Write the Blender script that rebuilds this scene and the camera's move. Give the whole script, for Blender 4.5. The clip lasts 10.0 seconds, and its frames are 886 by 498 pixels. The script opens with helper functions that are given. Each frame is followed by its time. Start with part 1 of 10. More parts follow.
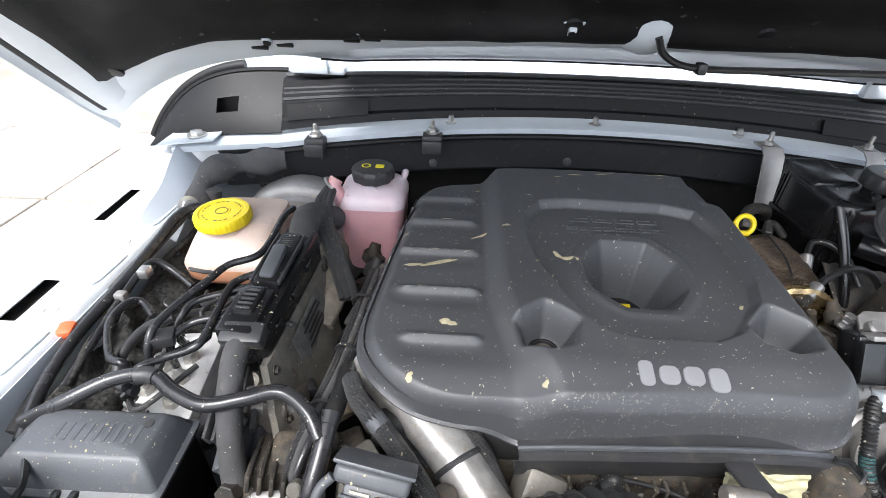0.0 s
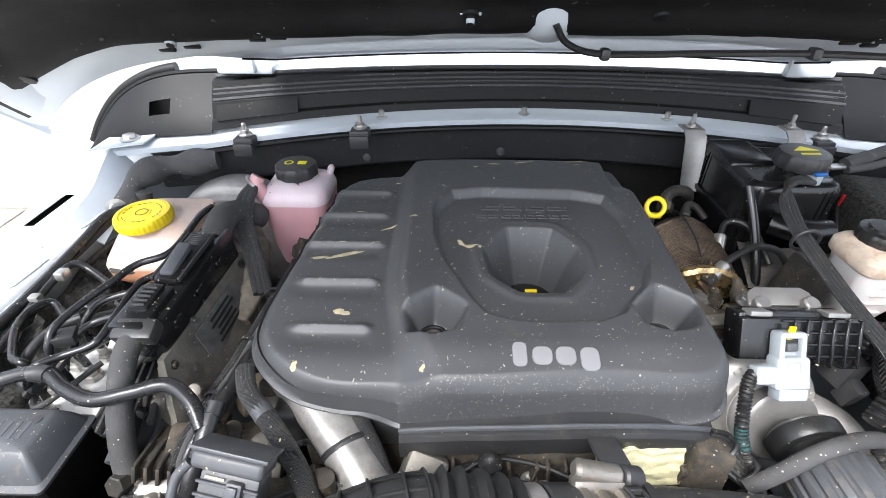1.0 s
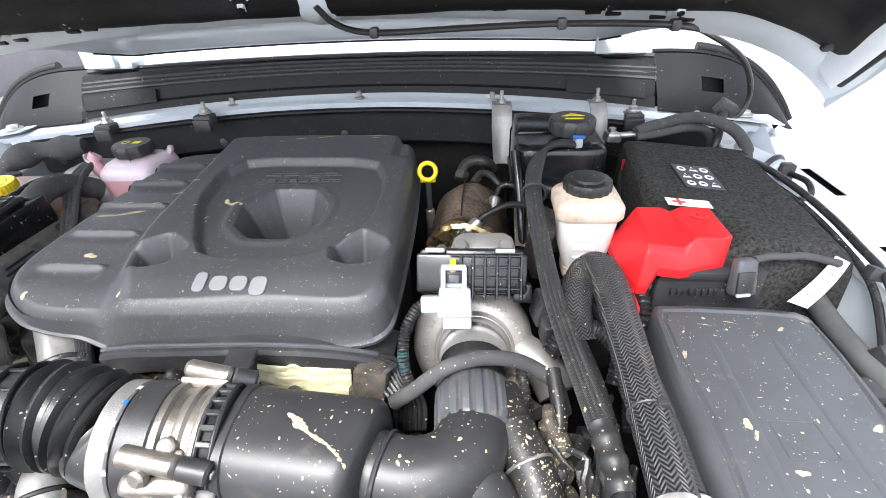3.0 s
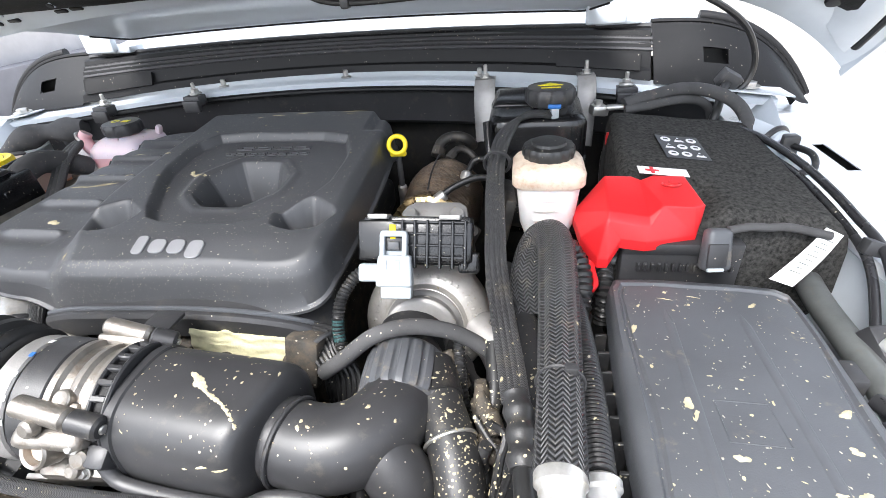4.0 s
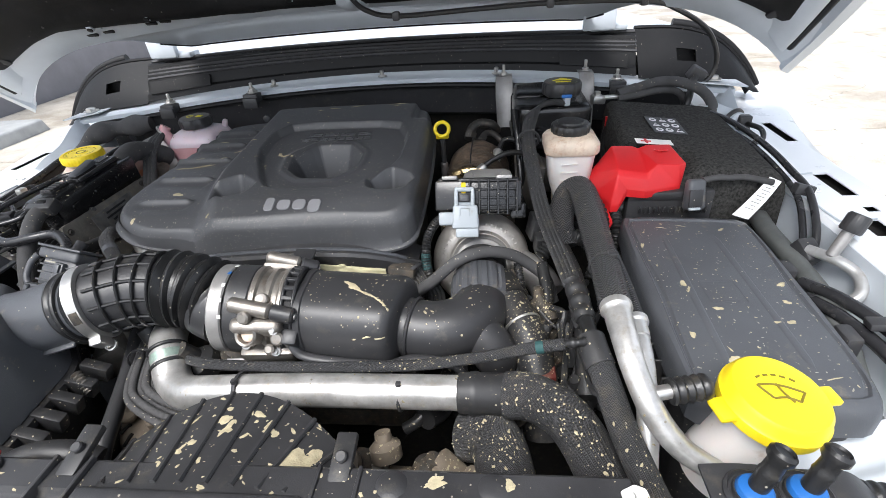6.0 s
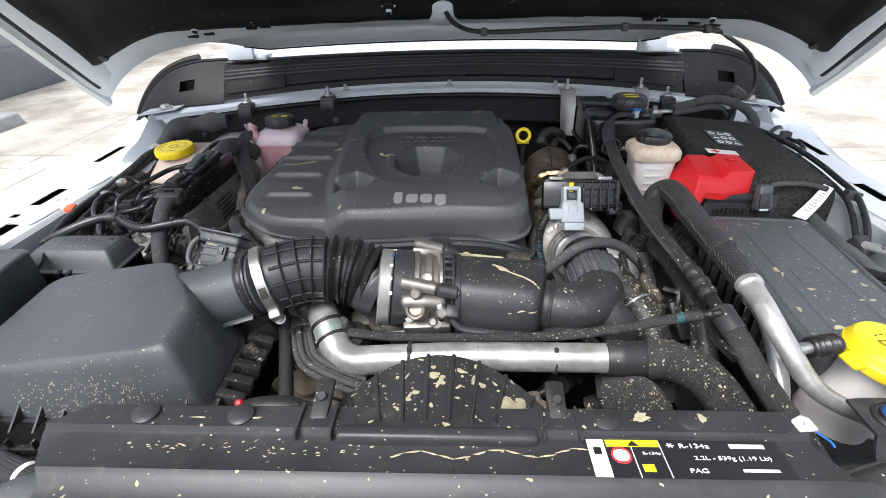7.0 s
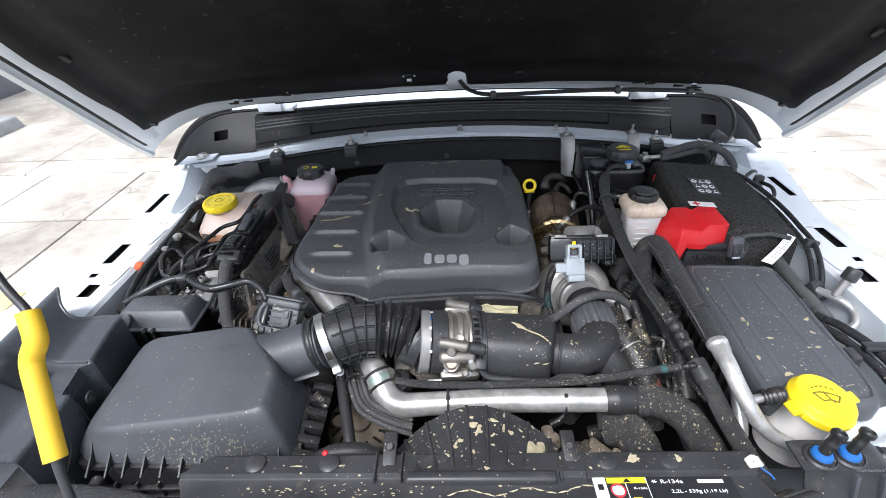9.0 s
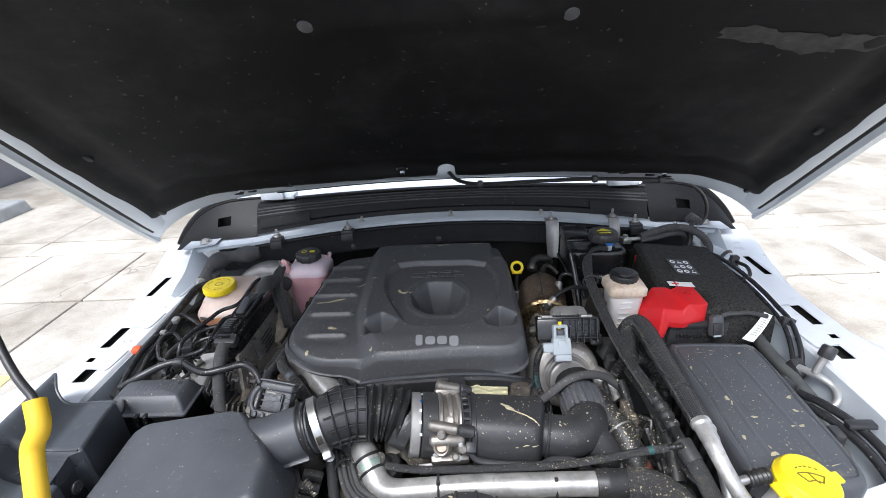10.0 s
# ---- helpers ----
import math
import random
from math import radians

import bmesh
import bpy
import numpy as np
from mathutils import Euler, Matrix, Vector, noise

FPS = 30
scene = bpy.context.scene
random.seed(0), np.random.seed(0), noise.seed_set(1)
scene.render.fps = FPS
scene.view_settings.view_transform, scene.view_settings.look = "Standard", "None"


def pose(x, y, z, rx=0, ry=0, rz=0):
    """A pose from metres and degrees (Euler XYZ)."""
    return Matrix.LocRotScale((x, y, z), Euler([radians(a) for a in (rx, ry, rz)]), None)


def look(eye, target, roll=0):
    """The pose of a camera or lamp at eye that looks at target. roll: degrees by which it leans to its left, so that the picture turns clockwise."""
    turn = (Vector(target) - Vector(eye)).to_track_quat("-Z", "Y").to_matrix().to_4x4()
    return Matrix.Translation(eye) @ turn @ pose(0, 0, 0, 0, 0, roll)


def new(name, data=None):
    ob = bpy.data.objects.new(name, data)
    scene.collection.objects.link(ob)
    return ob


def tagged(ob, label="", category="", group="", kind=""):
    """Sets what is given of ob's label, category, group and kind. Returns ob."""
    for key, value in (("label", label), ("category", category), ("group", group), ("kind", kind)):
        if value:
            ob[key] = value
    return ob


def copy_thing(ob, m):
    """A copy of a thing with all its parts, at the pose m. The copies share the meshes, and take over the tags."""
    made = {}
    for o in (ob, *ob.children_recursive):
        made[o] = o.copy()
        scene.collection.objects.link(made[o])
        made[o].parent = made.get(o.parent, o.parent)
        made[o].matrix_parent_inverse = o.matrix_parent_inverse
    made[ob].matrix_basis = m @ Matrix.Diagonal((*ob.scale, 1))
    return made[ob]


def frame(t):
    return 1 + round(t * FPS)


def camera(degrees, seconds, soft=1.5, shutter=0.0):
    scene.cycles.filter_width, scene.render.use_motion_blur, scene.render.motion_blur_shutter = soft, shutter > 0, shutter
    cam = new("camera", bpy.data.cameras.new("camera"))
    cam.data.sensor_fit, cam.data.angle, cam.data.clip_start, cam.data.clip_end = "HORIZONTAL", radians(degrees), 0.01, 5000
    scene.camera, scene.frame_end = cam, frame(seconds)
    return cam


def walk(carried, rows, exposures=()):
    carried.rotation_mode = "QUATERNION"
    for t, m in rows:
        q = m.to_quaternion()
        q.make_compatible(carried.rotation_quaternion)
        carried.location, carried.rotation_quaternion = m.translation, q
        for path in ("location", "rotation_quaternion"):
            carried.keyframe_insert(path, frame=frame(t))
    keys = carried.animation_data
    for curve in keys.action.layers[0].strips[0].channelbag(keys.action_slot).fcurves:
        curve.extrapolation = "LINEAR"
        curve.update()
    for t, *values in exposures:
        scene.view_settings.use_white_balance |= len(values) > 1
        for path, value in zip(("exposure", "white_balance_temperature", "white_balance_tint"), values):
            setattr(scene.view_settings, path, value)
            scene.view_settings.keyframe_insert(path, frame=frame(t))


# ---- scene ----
cam = camera(86.7, 10.0, soft=0.4)
PATH = [
    (0, (-0.236, -0.691, 1.419), (-0.243, 0.962, 0.294), 2.5),
    (0.5, (-0.192, -0.695, 1.423), (-0.208, 0.945, 0.28), 2.2),
    (1, (-0.124, -0.7, 1.423), (-0.143, 0.941, 0.28), 0.2),
    (1.5, (-0.057, -0.717, 1.42), (-0.066, 0.93, 0.285), -0.9),
    (2, (0.006, -0.741, 1.412), (0.004, 0.913, 0.287), -1.7),
    (2.5, (0.13, -0.768, 1.4), (0.086, 0.899, 0.296), -2.3),
    (2.7, (0.170, -0.773, 1.395), (0.078, 0.899, 0.301), -2.5),
    (3.8, (0.295, -0.756, 1.340), (-0.007, 0.914, 0.282), -4.4),
    (4, (0.307, -0.757, 1.333), (-0.018, 0.908, 0.274), -4.9),
    (4.5, (0.328, -0.773, 1.316), (-0.032, 0.886, 0.259), -6.0),
    (5, (0.343, -0.814, 1.317), (-0.014, 0.842, 0.255), -6.4),
    (5.2, (0.339, -0.836, 1.321), (-0.008, 0.819, 0.254), -6.7),
    (6.3, (0.163, -0.969, 1.387), (-0.001, 0.721, 0.33), -3.4),
    (6.5, (0.119, -0.989, 1.391), (-0.014, 0.709, 0.343), -2.5),
    (7, (0.036, -1.023, 1.403), (-0.06, 0.677, 0.354), -1.7),
    (7.5, (-0.016, -1.057, 1.418), (-0.092, 0.646, 0.372), -1.1),
    (8, (-0.024, -1.073, 1.49), (-0.081, 0.622, 0.431), -1.5),
    (8.5, (-0.009, -1.065, 1.54), (-0.075, 0.603, 0.438), -2.2),
    (9, (-0.004, -1.064, 1.57), (-0.081, 0.594, 0.453), -2.8),
    (9.5, (0.001, -1.075, 1.59), (-0.076, 0.586, 0.478), -3.1),
    (10, (0.01, -1.092, 1.6), (-0.045, 0.723, 0.762), -2.9),
]
walk(cam, [(t, look(eye, target, roll)) for t, eye, target, roll in PATH], exposures=[(0, 1.78, 6230, 10), (1.0, 1.92, 6230, 10), (2.0, 2.22, 6240, 10), (2.5, 2.17, 6260, 10), (4.5, 1.97, 6240, 10), (6.5, 1.06, 6220, 10), (7.5, 1.12, 6120, 10), (9, 1.11, 6000, 11), (10, 0.98, 6000, 11)])

# ---- light ----
world = bpy.data.worlds.new("overcast_sky")
scene.world = world
world.use_nodes = True
wn = world.node_tree
sky = wn.nodes.new("ShaderNodeTexSky")
sky.sky_type = "NISHITA"
sky.sun_disc = False
sky.sun_elevation, sky.sun_rotation = radians(58), radians(210)
sky.air_density, sky.dust_density, sky.ozone_density = 1.0, 3.0, 1.0
back = wn.nodes["Background"]
cloud = wn.nodes.new("ShaderNodeHueSaturation")
cloud.inputs["Saturation"].default_value = 0.35
wn.links.new(sky.outputs[0], cloud.inputs["Color"])
wn.links.new(cloud.outputs[0], back.inputs[0])
back.inputs[1].default_value = 0.135
sun_data = bpy.data.lights.new("sun", "SUN")
sun_data.energy, sun_data.angle, sun_data.color = 1.9, radians(30), (1.0, 0.965, 0.92)
sun = new("sun", sun_data)
sun.matrix_world = look((-1.3, -2.5, 5.1), (0.0, -0.3, 1.0))

# ---- materials ----


def node(tree, kind, **props):
    n = tree.nodes.new(kind)
    for key, value in props.items():
        n.inputs[key].default_value = value
    return n


def mat(name, col, rough=0.5, metal=0.0, var=0.25, scale=18.0, bump=0.1, grain=900.0, dirt=0.0, dirt_col=(0.22, 0.18, 0.13),
        coat=0.0, trans=0.0, sss=0.0, braid=0.0, spec=0.5, weave=0.0, specks=0.0, cell=260.0, speck_col=(0.36, 0.33, 0.26)):
    """Principled surface with broad tone change, fine grain relief, dust film and, on tubes, a braid."""
    m = bpy.data.materials.new(name)
    m.use_nodes = True
    t = m.node_tree
    b = t.nodes["Principled BSDF"]
    link = t.links.new
    where = t.nodes.new("ShaderNodeTexCoord")
    big = node(t, "ShaderNodeTexNoise", Scale=scale, Detail=6.0, Roughness=0.6)
    fine = node(t, "ShaderNodeTexNoise", Scale=grain, Detail=2.0)
    link(where.outputs["Object"], big.inputs["Vector"])
    link(where.outputs["Object"], fine.inputs["Vector"])
    ramp = t.nodes.new("ShaderNodeValToRGB")
    ramp.color_ramp.elements[0].position, ramp.color_ramp.elements[1].position = 0.3, 0.72
    lo = [c * (1 - var) for c in col]
    hi = [min(1.0, c * (1 + var)) for c in col]
    ramp.color_ramp.elements[0].color, ramp.color_ramp.elements[1].color = (*lo, 1), (*hi, 1)
    link(big.outputs[0], ramp.inputs[0])
    colour = ramp.outputs[0]
    if dirt > 0:
        film = node(t, "ShaderNodeTexNoise", Scale=scale * 2.7, Detail=10.0, Roughness=0.72)
        link(where.outputs["Object"], film.inputs["Vector"])
        cut = t.nodes.new("ShaderNodeMapRange")
        cut.inputs["From Min"].default_value, cut.inputs["From Max"].default_value = 0.62 - 0.25 * dirt, 0.86 - 0.1 * dirt
        link(film.outputs[0], cut.inputs["Value"])
        mix = t.nodes.new("ShaderNodeMix")
        mix.data_type = "RGBA"
        link(cut.outputs[0], mix.inputs["Factor"])
        link(colour, mix.inputs["A"])
        mix.inputs["B"].default_value = (*dirt_col, 1)
        colour = mix.outputs["Result"]
    if specks:
        # dried drops: a share of the cells holds a dot of its own size, thicker in some patches than in others
        vor = node(t, "ShaderNodeTexVoronoi", Scale=cell)
        patch = node(t, "ShaderNodeTexNoise", Scale=14.0, Detail=3.0)
        link(where.outputs["Object"], vor.inputs["Vector"])
        link(where.outputs["Object"], patch.inputs["Vector"])
        cells = t.nodes.new("ShaderNodeSeparateColor")
        link(vor.outputs["Color"], cells.inputs[0])
        share = t.nodes.new("ShaderNodeMapRange")
        share.inputs["From Min"].default_value, share.inputs["From Max"].default_value = 0.35, 0.75
        share.inputs["To Min"].default_value, share.inputs["To Max"].default_value = specks * 0.25, specks * 2.2
        link(patch.outputs[0], share.inputs["Value"])
        has = t.nodes.new("ShaderNodeMath")
        has.operation = "LESS_THAN"
        link(cells.outputs[0], has.inputs[0])
        link(share.outputs[0], has.inputs[1])
        size = t.nodes.new("ShaderNodeMath")
        size.operation = "MULTIPLY"
        size.inputs[1].default_value = 0.32
        link(cells.outputs[1], size.inputs[0])
        dot = t.nodes.new("ShaderNodeMath")
        dot.operation = "LESS_THAN"
        link(vor.outputs["Distance"], dot.inputs[0])
        link(size.outputs[0], dot.inputs[1])
        on = t.nodes.new("ShaderNodeMath")
        on.operation = "MULTIPLY"
        link(has.outputs[0], on.inputs[0])
        link(dot.outputs[0], on.inputs[1])
        drop = t.nodes.new("ShaderNodeMix")
        drop.data_type = "RGBA"
        link(on.outputs[0], drop.inputs["Factor"])
        link(colour, drop.inputs["A"])
        drop.inputs["B"].default_value = (*speck_col, 1)
        colour = drop.outputs["Result"]
    link(colour, b.inputs["Base Color"])
    rr = t.nodes.new("ShaderNodeMapRange")
    rr.inputs["To Min"].default_value, rr.inputs["To Max"].default_value = max(0.03, rough - 0.1), min(1.0, rough + 0.1)
    link(big.outputs[0], rr.inputs["Value"])
    link(rr.outputs[0], b.inputs["Roughness"])
    b.inputs["Metallic"].default_value = metal
    b.inputs["Specular IOR Level"].default_value = spec
    if coat:
        b.inputs["Coat Weight"].default_value, b.inputs["Coat Roughness"].default_value = coat, 0.08
    if trans:
        b.inputs["Transmission Weight"].default_value, b.inputs["IOR"].default_value = trans, 1.2
    if sss:
        b.inputs["Subsurface Weight"].default_value = sss
        b.inputs["Subsurface Radius"].default_value = (0.03, 0.02, 0.015)
    height = fine.outputs[0]
    bn = t.nodes.new("ShaderNodeBump")
    bn.inputs["Strength"].default_value, bn.inputs["Distance"].default_value = bump, 0.0006
    if braid or weave:
        uv = t.nodes.new("ShaderNodeUVMap")
        sep = t.nodes.new("ShaderNodeSeparateXYZ")
        link(uv.outputs[0], sep.inputs[0])
        k = 1.0 / (braid or weave)

        def wave(a, c):
            s1 = t.nodes.new("ShaderNodeMath"); s1.operation = "MULTIPLY"; s1.inputs[1].default_value = a * k * 6.2832
            s2 = t.nodes.new("ShaderNodeMath"); s2.operation = "MULTIPLY"; s2.inputs[1].default_value = c * k * 6.2832
            ad = t.nodes.new("ShaderNodeMath"); ad.operation = "ADD"
            sn = t.nodes.new("ShaderNodeMath"); sn.operation = "SINE"
            link(sep.outputs["X"], s1.inputs[0]); link(sep.outputs["Y"], s2.inputs[0])
            link(s1.outputs[0], ad.inputs[0]); link(s2.outputs[0], ad.inputs[1]); link(ad.outputs[0], sn.inputs[0])
            return sn.outputs[0]
        pr = t.nodes.new("ShaderNodeMath")
        pr.operation = "MAXIMUM" if weave else "MULTIPLY"
        if braid:
            # chevron weave: strands slope one way, then the other, from column to column
            fold = t.nodes.new("ShaderNodeMath"); fold.operation = "PINGPONG"; fold.inputs[1].default_value = braid
            along = t.nodes.new("ShaderNodeMath"); along.operation = "ADD"
            turns = t.nodes.new("ShaderNodeMath"); turns.operation = "MULTIPLY"; turns.inputs[1].default_value = 6.2832 / (braid * 0.8)
            ripple = t.nodes.new("ShaderNodeMath"); ripple.operation = "SINE"
            link(sep.outputs["X"], fold.inputs[0]); link(fold.outputs[0], along.inputs[0]); link(sep.outputs["Y"], along.inputs[1])
            link(along.outputs[0], turns.inputs[0]); link(turns.outputs[0], ripple.inputs[0])
            link(ripple.outputs[0], pr.inputs[0]); pr.inputs[1].default_value = 1.0
        else:
            link(wave(1.0, 0.0), pr.inputs[0]); link(wave(0.0, 1.0), pr.inputs[1])
        height = pr.outputs[0]
        bn.inputs["Strength"].default_value, bn.inputs["Distance"].default_value = 0.7, 0.0012
        # shade in the grooves and light on the crests, multiplied into the base colour
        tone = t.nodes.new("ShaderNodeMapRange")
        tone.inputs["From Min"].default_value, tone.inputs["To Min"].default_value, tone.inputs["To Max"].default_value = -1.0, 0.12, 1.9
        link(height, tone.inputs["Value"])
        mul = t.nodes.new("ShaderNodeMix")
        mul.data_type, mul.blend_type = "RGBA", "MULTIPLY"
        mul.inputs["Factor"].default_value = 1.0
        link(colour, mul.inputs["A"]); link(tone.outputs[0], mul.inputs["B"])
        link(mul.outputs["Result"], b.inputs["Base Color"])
    link(height, bn.inputs["Height"])
    link(bn.outputs[0], b.inputs["Normal"])
    return m


